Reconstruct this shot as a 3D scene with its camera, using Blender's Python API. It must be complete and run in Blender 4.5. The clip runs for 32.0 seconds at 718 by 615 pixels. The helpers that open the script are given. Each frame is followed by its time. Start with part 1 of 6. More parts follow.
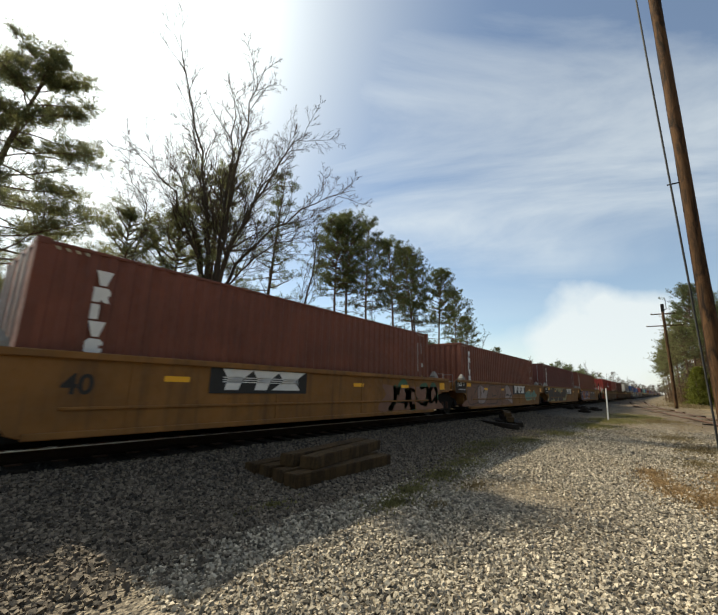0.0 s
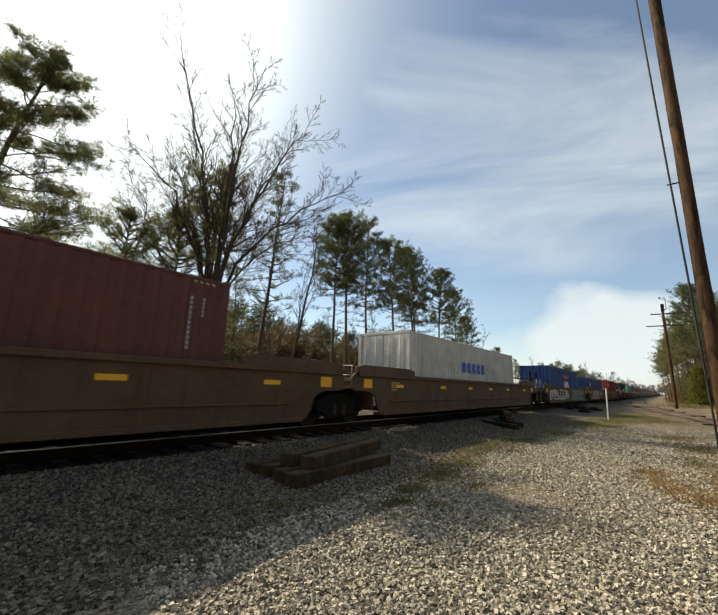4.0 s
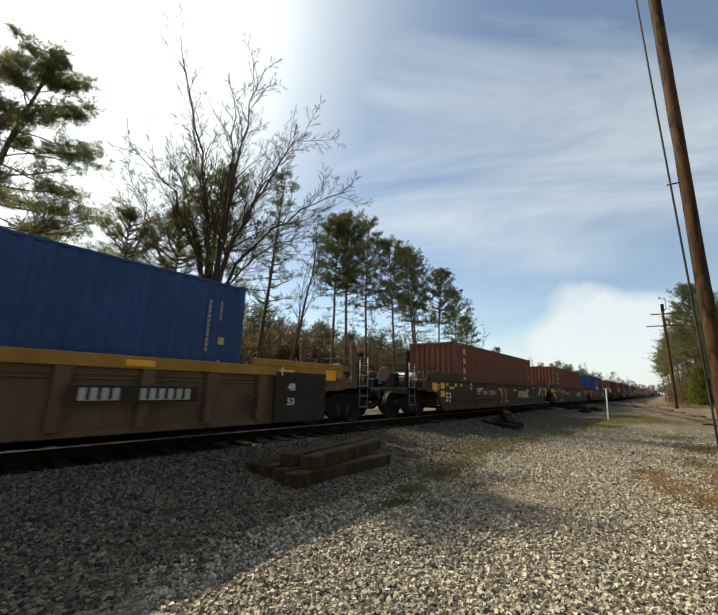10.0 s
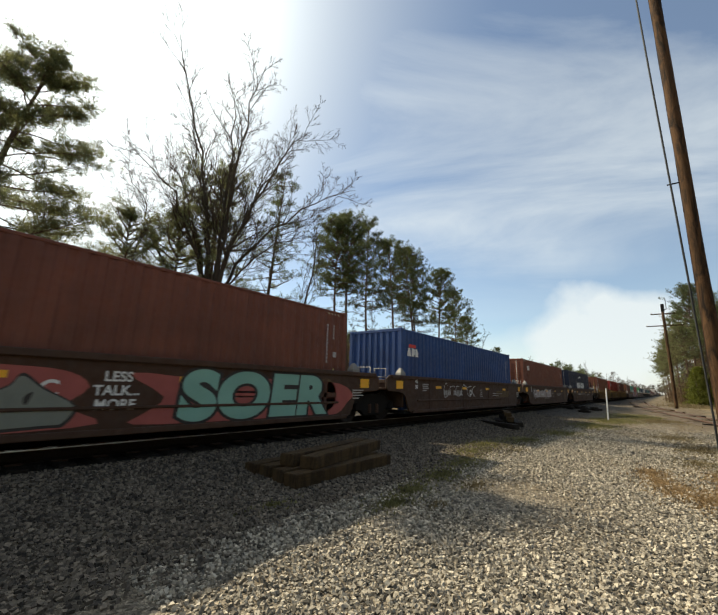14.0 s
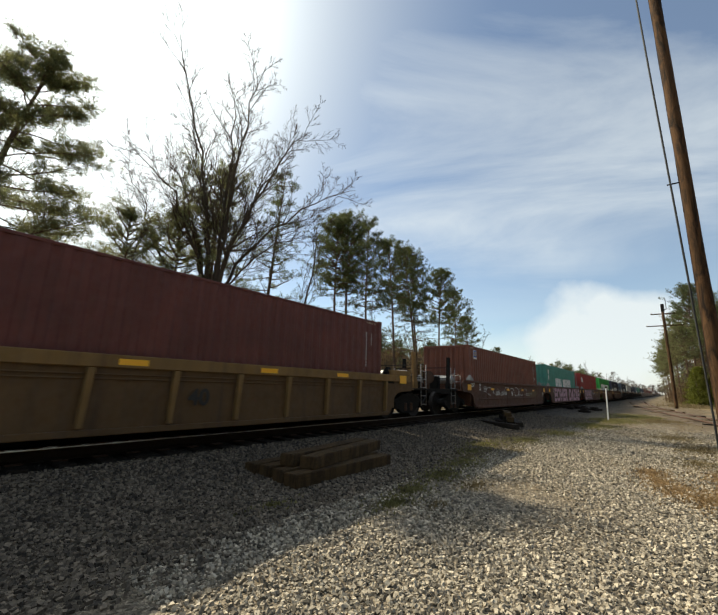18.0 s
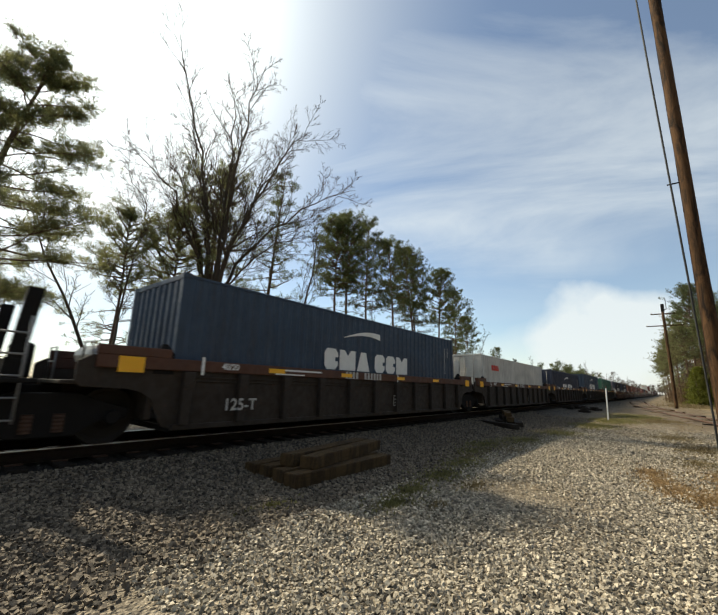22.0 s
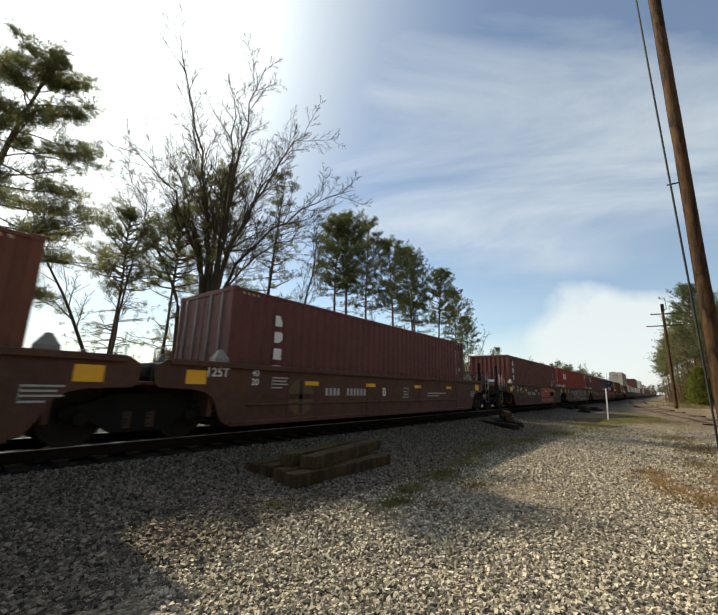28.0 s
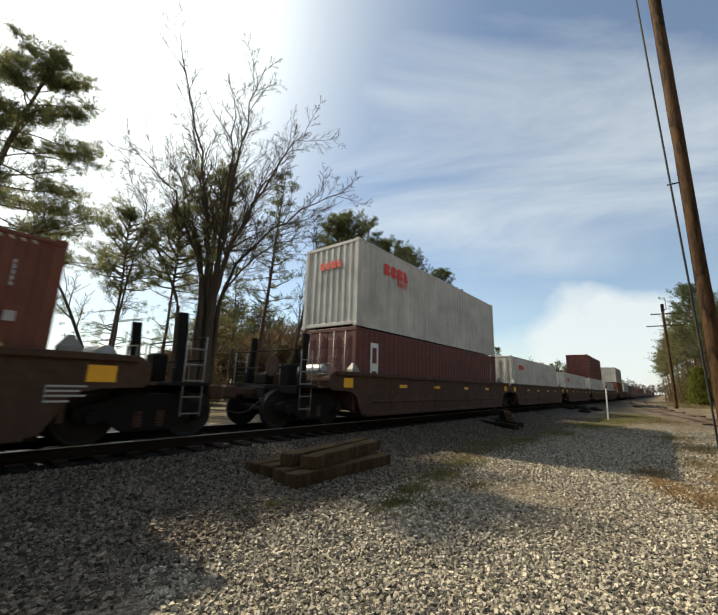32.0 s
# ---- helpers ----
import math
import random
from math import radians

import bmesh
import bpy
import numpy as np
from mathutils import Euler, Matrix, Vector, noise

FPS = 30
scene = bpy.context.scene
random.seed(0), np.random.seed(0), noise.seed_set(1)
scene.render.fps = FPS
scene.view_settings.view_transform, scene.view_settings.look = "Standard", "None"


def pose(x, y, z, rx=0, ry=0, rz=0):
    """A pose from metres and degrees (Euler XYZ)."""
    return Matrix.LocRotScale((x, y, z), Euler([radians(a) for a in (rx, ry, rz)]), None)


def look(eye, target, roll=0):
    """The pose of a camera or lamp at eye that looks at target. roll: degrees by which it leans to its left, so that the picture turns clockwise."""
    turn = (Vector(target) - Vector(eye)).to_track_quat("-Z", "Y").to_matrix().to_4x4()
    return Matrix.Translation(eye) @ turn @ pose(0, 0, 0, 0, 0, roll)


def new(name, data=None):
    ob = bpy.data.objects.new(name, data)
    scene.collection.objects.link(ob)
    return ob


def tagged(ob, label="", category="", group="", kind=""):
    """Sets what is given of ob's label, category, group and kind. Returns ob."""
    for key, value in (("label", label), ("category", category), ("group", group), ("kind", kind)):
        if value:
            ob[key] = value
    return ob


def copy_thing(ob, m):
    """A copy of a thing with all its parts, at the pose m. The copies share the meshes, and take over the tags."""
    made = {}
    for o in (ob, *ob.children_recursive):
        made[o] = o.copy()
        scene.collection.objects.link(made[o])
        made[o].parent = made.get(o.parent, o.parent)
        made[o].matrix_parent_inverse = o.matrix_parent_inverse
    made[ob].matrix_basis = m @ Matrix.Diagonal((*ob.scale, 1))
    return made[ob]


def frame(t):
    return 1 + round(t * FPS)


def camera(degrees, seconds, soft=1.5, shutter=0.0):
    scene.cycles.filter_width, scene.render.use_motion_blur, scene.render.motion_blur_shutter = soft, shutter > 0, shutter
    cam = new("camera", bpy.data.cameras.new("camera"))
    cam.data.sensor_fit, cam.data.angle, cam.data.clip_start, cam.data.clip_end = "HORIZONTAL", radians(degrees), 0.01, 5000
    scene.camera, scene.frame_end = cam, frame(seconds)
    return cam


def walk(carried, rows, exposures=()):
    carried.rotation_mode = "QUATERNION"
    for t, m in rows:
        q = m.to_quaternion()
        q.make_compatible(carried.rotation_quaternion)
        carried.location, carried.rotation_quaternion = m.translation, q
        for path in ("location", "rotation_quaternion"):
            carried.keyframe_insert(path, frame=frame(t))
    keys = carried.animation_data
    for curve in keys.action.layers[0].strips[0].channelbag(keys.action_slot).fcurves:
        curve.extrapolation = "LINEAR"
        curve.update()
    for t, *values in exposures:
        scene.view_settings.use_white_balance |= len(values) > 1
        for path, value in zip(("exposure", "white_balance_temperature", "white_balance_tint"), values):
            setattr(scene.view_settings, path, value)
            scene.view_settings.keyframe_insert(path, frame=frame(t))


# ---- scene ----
# ---------------------------------------------------------------- camera
SECONDS = 32.0
EYE = Vector((0.0, -8.3715, 1.0889))
YAW, PITCH, ROLL = radians(50.826), radians(11.971), 1.618
AIM = EYE + Vector((math.sin(YAW) * math.cos(PITCH), math.cos(YAW) * math.cos(PITCH), math.sin(PITCH))) * 10
cam = camera(88.22, SECONDS, soft=1.5, shutter=0.06)
walk(cam, [(0, look(EYE, AIM, ROLL)), (SECONDS, look(EYE, AIM, ROLL))], [(0, 0.55, 6700, 6), (SECONDS, 0.55, 6700, 6)])

# ---------------------------------------------------------------- sky and sun
SUN = Vector((-0.168, 1.15, 1.0)).normalized()
ELEV, AZ = math.asin(SUN.z), math.atan2(-SUN.x, SUN.y)

world = bpy.data.worlds.new("sky")
scene.world = world
world.use_nodes = True
wn, wl = world.node_tree.nodes, world.node_tree.links
wn.clear()


def wnode(kind, **values):
    n = wn.new(kind)
    for key, value in values.items():
        n.inputs[key].default_value = value
    return n


def wmath(op, a, b=None, clamp=False):
    n = wn.new("ShaderNodeMath")
    n.operation, n.use_clamp = op, clamp
    for i, v in enumerate((a, b)):
        if v is None:
            continue
        if isinstance(v, (int, float)):
            n.inputs[i].default_value = v
        else:
            wl.new(v, n.inputs[i])
    return n.outputs[0]


sky = wn.new("ShaderNodeTexSky")
sky.sky_type, sky.sun_disc = "NISHITA", False
sky.sun_elevation, sky.sun_rotation = ELEV, AZ
sky.air_density, sky.dust_density, sky.ozone_density = 1.0, 0.25, 0.9
coord = wn.new("ShaderNodeTexCoord")
sep = wn.new("ShaderNodeSeparateXYZ")
wl.new(coord.outputs["Generated"], sep.inputs[0])
# thin cirrus on a flat layer high above
lift = wmath("ADD", wmath("MAXIMUM", sep.outputs[2], 0.0), 0.12)
comb = wn.new("ShaderNodeCombineXYZ")
wl.new(wmath("DIVIDE", sep.outputs[0], lift), comb.inputs[0])
wl.new(wmath("DIVIDE", sep.outputs[1], lift), comb.inputs[1])
mapping = wn.new("ShaderNodeMapping")
mapping.vector_type = "TEXTURE"
mapping.inputs["Rotation"].default_value = (0, 0, radians(-62))
mapping.inputs["Scale"].default_value = (2.4, 1.0, 1.0)
mapping.inputs["Location"].default_value = (3.1, 1.7, 0)
wl.new(comb.outputs[0], mapping.inputs[0])
n1 = wnode("ShaderNodeTexNoise", Scale=1.3, Detail=10.0, Roughness=0.6, Distortion=0.8)
n2 = wnode("ShaderNodeTexNoise", Scale=0.45, Detail=4.0, Roughness=0.5)
for n in (n1, n2):
    wl.new(mapping.outputs[0], n.inputs["Vector"])
cloud = wmath("MULTIPLY", wmath("SUBTRACT", wmath("ADD", wmath("MULTIPLY", n1.outputs[0], 0.75), wmath("MULTIPLY", n2.outputs[0], 0.65)), 0.625), 4.2, True)
n3 = wnode("ShaderNodeTexNoise", Scale=3.4, Detail=7.0, Roughness=0.5)
wl.new(coord.outputs["Generated"], n3.inputs["Vector"])
edge = wmath("ADD", wmath("MULTIPLY", wmath("SUBTRACT", n3.outputs[0], 0.5), 0.34), 0.135)
low = wmath("MULTIPLY", wmath("SUBTRACT", edge, sep.outputs[2], True), 16.0, True)
haze = wmath("MULTIPLY", wmath("SUBTRACT", 0.2, sep.outputs[2], True), 0.2, True)
bank = wn.new("ShaderNodeVectorMath")
bank.operation = "DOT_PRODUCT"
wl.new(coord.outputs["Generated"], bank.inputs[0])
bank.inputs[1].default_value = (0.994, 0.094, 0.058)
heap = wmath("MULTIPLY", wmath("SUBTRACT", wmath("ADD", bank.outputs["Value"], wmath("MULTIPLY", wmath("SUBTRACT", n3.outputs[0], 0.5), 0.06)), 0.989), 110.0, True)
# the cirrus thins out to clear blue above the bank
thin = wmath("MULTIPLY", wmath("SUBTRACT", wmath("ADD", sep.outputs[2], wmath("MULTIPLY", wmath("SUBTRACT", n3.outputs[0], 0.5), 0.22)), 0.27), 8.0, True)
cloud = wmath("MULTIPLY", cloud, wmath("ADD", wmath("MULTIPLY", thin, 0.85), 0.15))
low = wmath("MAXIMUM", wmath("MAXIMUM", wmath("MULTIPLY", low, 0.35), haze), heap)
cloud = wmath("MAXIMUM", cloud, wmath("MULTIPLY", low, 1.3))
dot = wn.new("ShaderNodeVectorMath")
dot.operation = "DOT_PRODUCT"
wl.new(coord.outputs["Generated"], dot.inputs[0])
dot.inputs[1].default_value = SUN
near = wmath("MAXIMUM", dot.outputs["Value"], 0.0)
veil = wmath("MULTIPLY", wmath("POWER", near, 6.0), 2.0, True)
cloud = wmath("MAXIMUM", wmath("ADD", wmath("MULTIPLY", cloud, 0.62), 0.06), veil)
side = wn.new("ShaderNodeMapRange")
wl.new(dot.outputs["Value"], side.inputs[0])
for i, v in enumerate((-0.65, -0.05, 1.65, 6.9)):
    side.inputs[i + 1].default_value = v
glow = wmath("ADD", wmath("MULTIPLY", wmath("POWER", near, 10.0), 13.0), side.outputs[0])
white = wn.new("ShaderNodeCombineColor")
for i, k in enumerate((0.94, 1.0, 1.04)):
    wl.new(wmath("MULTIPLY", glow, k), white.inputs[i])
blend = wn.new("ShaderNodeMix")
blend.data_type = "RGBA"
wl.new(cloud, blend.inputs[0])
wl.new(sky.outputs[0], blend.inputs[6])
wl.new(white.outputs[0], blend.inputs[7])
back = wnode("ShaderNodeBackground", Strength=0.092)
wl.new(blend.outputs[2], back.inputs[0])
out = wn.new("ShaderNodeOutputWorld")
wl.new(back.outputs[0], out.inputs[0])

sun = new("sun", bpy.data.lights.new("sun", "SUN"))
sun.data.energy, sun.data.angle, sun.data.color = 5.0, radians(0.6), (1.0, 0.90, 0.72)
sun.matrix_world = look(SUN * 200, (0, 0, 0))


# ---------------------------------------------------------------- materials
class Nodes:
    """A small writer of node materials."""

    def __init__(self, name, rough=0.7, metal=0.0, spec=0.4):
        self.mat = bpy.data.materials.new(name)
        self.mat.use_nodes = True
        self.t = self.mat.node_tree
        self.bsdf = self.t.nodes["Principled BSDF"]
        self.bsdf.inputs["Roughness"].default_value = rough
        self.bsdf.inputs["Metallic"].default_value = metal
        self.bsdf.inputs["Specular IOR Level"].default_value = spec
        self.coord = self.t.nodes.new("ShaderNodeTexCoord")

    def put(self, socket, value):
        if isinstance(value, bpy.types.NodeSocket):
            self.t.links.new(value, socket)
        else:
            socket.default_value = value

    def space(self, scale=(1, 1, 1), source="Object"):
        n = self.t.nodes.new("ShaderNodeMapping")
        n.inputs["Scale"].default_value = scale
        self.put(n.inputs[0], self.coord.outputs[source])
        return n.outputs[0]

    def noise(self, scale, detail=4.0, rough=0.55, stretch=(1, 1, 1), distort=0.0):
        n = self.t.nodes.new("ShaderNodeTexNoise")
        self.put(n.inputs["Vector"], self.space(stretch))
        n.inputs["Scale"].default_value, n.inputs["Detail"].default_value = scale, detail
        n.inputs["Roughness"].default_value, n.inputs["Distortion"].default_value = rough, distort
        return n.outputs[0]

    def cells(self, scale, feature="F1", what="Distance", stretch=(1, 1, 1)):
        n = self.t.nodes.new("ShaderNodeTexVoronoi")
        n.feature = feature
        self.put(n.inputs["Vector"], self.space(stretch))
        n.inputs["Scale"].default_value = scale
        return n.outputs[what]

    def ramp(self, value, low, high, a=0.0, b=1.0):
        n = self.t.nodes.new("ShaderNodeMapRange")
        self.put(n.inputs[0], value)
        for i, v in enumerate((low, high, a, b)):
            n.inputs[i + 1].default_value = v
        return n.outputs[0]

    def math(self, op, a, b=0.0):
        n = self.t.nodes.new("ShaderNodeMath")
        n.operation = op
        self.put(n.inputs[0], a)
        self.put(n.inputs[1], b)
        return n.outputs[0]

    def mix(self, factor, a, b, mode="MIX"):
        n = self.t.nodes.new("ShaderNodeMix")
        n.data_type, n.blend_type = "RGBA", mode
        self.put(n.inputs[0], factor)
        for i, c in ((6, a), (7, b)):
            self.put(n.inputs[i], (*c, 1) if isinstance(c, tuple) else c)
        return n.outputs[2]

    def random(self):
        return self.t.nodes.new("ShaderNodeObjectInfo").outputs["Random"]

    def island(self):
        return self.t.nodes.new("ShaderNodeNewGeometry").outputs["Random Per Island"]

    def xyz(self, axis, source="Object"):
        n = self.t.nodes.new("ShaderNodeSeparateXYZ")
        self.put(n.inputs[0], self.coord.outputs[source])
        return n.outputs[axis]

    def bump(self, height, strength=0.3, distance=0.01):
        n = self.t.nodes.new("ShaderNodeBump")
        n.inputs["Strength"].default_value, n.inputs["Distance"].default_value = strength, distance
        self.put(n.inputs["Height"], height)
        self.put(self.bsdf.inputs["Normal"], n.outputs[0])

    def done(self, colour, rough=None):
        self.put(self.bsdf.inputs["Base Color"], (*colour, 1) if isinstance(colour, tuple) else colour)
        if rough is not None:
            self.put(self.bsdf.inputs["Roughness"], rough)
        return self.mat


def shade(c, k):
    return tuple(min(1.0, v * k) for v in c)


def painted_steel(name, colour, rust=0.35, dirt=0.5, rough=0.55):
    """Weathered paint: faded patches, vertical run-off streaks, rust spots and road dirt."""
    m = Nodes(name, rough)
    fade = m.mix(m.ramp(m.noise(0.9, 5), 0.35, 0.7), shade(colour, 0.8), shade(colour, 1.22))
    streak = m.ramp(m.noise(3.2, 5, 0.6, (1.6, 1.0, 0.12)), 0.5, 0.78, 0.0, 0.6 * dirt)
    grimy = m.mix(streak, fade, (0.045, 0.028, 0.018))
    spots = m.ramp(m.noise(5.0, 7, 0.68), 0.60, 0.72, 0.0, rust)
    c = m.mix(spots, grimy, (0.12, 0.045, 0.02))
    big = m.ramp(m.noise(0.35, 3), 0.35, 0.75, 0.0, 0.3 * dirt)
    c = m.mix(big, c, (0.06, 0.04, 0.026))
    m.bump(m.noise(60, 3), 0.12, 0.004)
    return m.done(c, m.ramp(m.noise(7, 4), 0.3, 0.7, rough - 0.1, rough + 0.2))


def plain(name, colour, rough=0.6, metal=0.0, vary=0.25, scale=6.0, spec=0.4):
    m = Nodes(name, rough, metal, spec)
    c = m.mix(m.noise(scale, 5, 0.6), shade(colour, 1 - vary), shade(colour, 1 + vary))
    m.bump(m.noise(scale * 8, 3), 0.15, 0.004)
    return m.done(c)


RED_BROWN = painted_steel("oxide_red_paint", (0.168, 0.050, 0.026))
MAROON = painted_steel("maroon_paint", (0.118, 0.032, 0.024))
RED = painted_steel("bright_red_paint", (0.25, 0.025, 0.018), 0.15, 0.4)
ORANGE_RED = painted_steel("orange_red_paint", (0.155, 0.040, 0.019), 0.25)
NAVY = painted_steel("navy_paint", (0.016, 0.023, 0.046), 0.2)
GREY_BLUE = painted_steel("grey_blue_paint", (0.03, 0.052, 0.085), 0.2, 0.6)
BLUE = painted_steel("blue_paint", (0.016, 0.056, 0.18), 0.2, 0.45)
TEAL = painted_steel("pale_teal_paint", (0.14, 0.34, 0.265), 0.18, 0.4)
SEA_GREEN = painted_steel("sea_green_paint", (0.07, 0.26, 0.20), 0.2, 0.5)
JADE = painted_steel("jade_green_paint", (0.04, 0.145, 0.10), 0.2, 0.5)
GREEN = painted_steel("bright_green_paint", (0.02, 0.26, 0.045), 0.1, 0.3)
WHITE_BOX = painted_steel("off_white_paint", (0.54, 0.515, 0.46), 0.2, 0.5)
YELLOW_CAR = painted_steel("faded_yellow_car_paint", (0.235, 0.105, 0.022), 0.6, 1.0, 0.65)
TAN_CAR = painted_steel("dirty_tan_car_paint", (0.135, 0.082, 0.04), 0.55, 0.9, 0.7)
GOLD_CHORD = painted_steel("grimy_yellow_paint", (0.36, 0.19, 0.03), 0.45, 0.6, 0.65)
RUST_CAR = painted_steel("rusty_tan_car_paint", (0.105, 0.058, 0.027), 0.65, 1.1, 0.7)
BROWN_CAR = painted_steel("brown_car_paint", (0.086, 0.033, 0.017), 0.45, 0.7, 0.65)
DARK_CAR = painted_steel("sooty_brown_car_paint", (0.058, 0.026, 0.0125), 0.5, 0.8, 0.7)
SOOT_CAR = painted_steel("blackened_car_paint", (0.026, 0.018, 0.012), 0.4, 0.7, 0.75)
OCHRE_CAR = painted_steel("dirty_ochre_car_paint", (0.10, 0.055, 0.019), 0.65, 1.2, 0.7)
GRIMY_GOLD = painted_steel("grimy_ochre_paint", (0.20, 0.115, 0.035), 0.6, 0.9, 0.7)
PALE_GUIDE = plain("scuffed_pale_steel", (0.22, 0.205, 0.18), 0.6, 0.1, 0.3)
BLACK_IRON = plain("sooty_black_iron", (0.012, 0.0105, 0.0095), 0.85, 0.0, 0.35, 6.0, 0.15)
RUSTY_IRON = plain("rusty_iron", (0.075, 0.04, 0.025), 0.8, 0.3, 0.4)
WHEEL_STEEL = plain("grimy_wheel_steel", (0.016, 0.012, 0.010), 0.65, 0.3, 0.4)
GALVANISED = plain("galvanised_steel", (0.24, 0.23, 0.22), 0.6, 0.5, 0.3)
TANK_METAL = plain("dull_tank_metal", (0.30, 0.29, 0.27), 0.42, 0.7, 0.25)
RUBBER = plain("black_rubber", (0.02, 0.02, 0.02), 0.8)
AMBER = plain("amber_reflective_tape", (0.85, 0.42, 0.02), 0.35, 0, 0.12)
LETTER_WHITE = plain("white_lettering", (0.72, 0.71, 0.67), 0.6, 0, 0.15)
LETTER_YELLOW = plain("yellow_lettering", (0.55, 0.42, 0.12), 0.6, 0, 0.2)
LETTER_CREAM = plain("cream_lettering", (0.40, 0.34, 0.22), 0.65, 0, 0.25)
LETTER_GREY = plain("worn_white_lettering", (0.40, 0.385, 0.36), 0.65, 0, 0.3)
LETTER_RED = plain("red_lettering", (0.62, 0.05, 0.03), 0.6, 0, 0.15)
LETTER_BLUE = plain("blue_lettering", (0.03, 0.10, 0.38), 0.6, 0, 0.15)
GRAFF = {
    "pink": plain("dusty_pink_spray_paint", (0.50, 0.30, 0.36), 0.6, 0, 0.2, 3),
    "cream": plain("cream_spray_paint", (0.50, 0.46, 0.37), 0.6, 0, 0.25, 3),
    "teal": plain("teal_spray_paint", (0.10, 0.22, 0.19), 0.6, 0, 0.3, 2),
    "grey": plain("grey_pink_spray_paint", (0.33, 0.26, 0.24), 0.6, 0, 0.3, 2),
    "rose": plain("pink_red_spray_paint", (0.27, 0.065, 0.055), 0.6, 0, 0.25, 2),
    "blue": plain("blue_violet_spray_paint", (0.16, 0.18, 0.34), 0.6, 0, 0.35, 2),
    "orange": plain("orange_spray_paint", (0.45, 0.13, 0.04), 0.6, 0, 0.3, 2),
    "olive": plain("olive_spray_paint", (0.30, 0.28, 0.15), 0.6, 0, 0.4, 3),
    "dark": plain("dark_spray_paint", (0.03, 0.025, 0.022), 0.6, 0, 0.3, 2),
    "silver": plain("silver_spray_paint", (0.5, 0.5, 0.49), 0.5, 0.2, 0.2, 3),
    "brick": plain("salmon_spray_paint", (0.34, 0.085, 0.07), 0.65, 0, 0.4, 2),
    "ink": plain("blue_black_spray_paint", (0.015, 0.018, 0.035), 0.6, 0, 0.4, 2),
    "umber": plain("dark_umber_spray_paint", (0.065, 0.05, 0.043), 0.65, 0, 0.3, 2),
    "sage": plain("sage_grey_spray_paint", (0.19, 0.20, 0.165), 0.65, 0, 0.35, 2),
    "violet": plain("dusty_violet_spray_paint", (0.10, 0.075, 0.15), 0.6, 0, 0.25, 2),
    "tan": plain("tan_salmon_spray_paint", (0.20, 0.105, 0.068), 0.65, 0, 0.35, 2),
    "taupe": plain("taupe_spray_paint", (0.15, 0.13, 0.105), 0.65, 0, 0.25, 2),
    "green": plain("forest_green_spray_paint", (0.05, 0.12, 0.065), 0.65, 0, 0.3, 2),
    "navy": plain("dull_navy_spray_paint", (0.040, 0.042, 0.055), 0.65, 0, 0.35, 2),
    "khaki": plain("khaki_spray_paint", (0.20, 0.165, 0.085), 0.65, 0, 0.4, 3),
    "mint": plain("mint_spray_paint", (0.22, 0.42, 0.34), 0.6, 0, 0.2, 2),
}
FADED_GOLD = plain("faded_gold_emblem", (0.115, 0.072, 0.03), 0.7, 0, 0.4, 4)
LETTER_BLACK = plain("black_panel_paint", (0.025, 0.024, 0.022), 0.7, 0, 0.3)


def rail_steel():
    m = Nodes("rail_steel", 0.35, 0.8)
    top = m.ramp(m.xyz(2), -0.012, -0.004)
    c = m.mix(top, m.mix(m.noise(9, 5), (0.02, 0.014, 0.010), (0.04, 0.025, 0.016)), (0.42, 0.41, 0.40))
    return m.done(c, m.ramp(top, 0, 1, 0.8, 0.28))


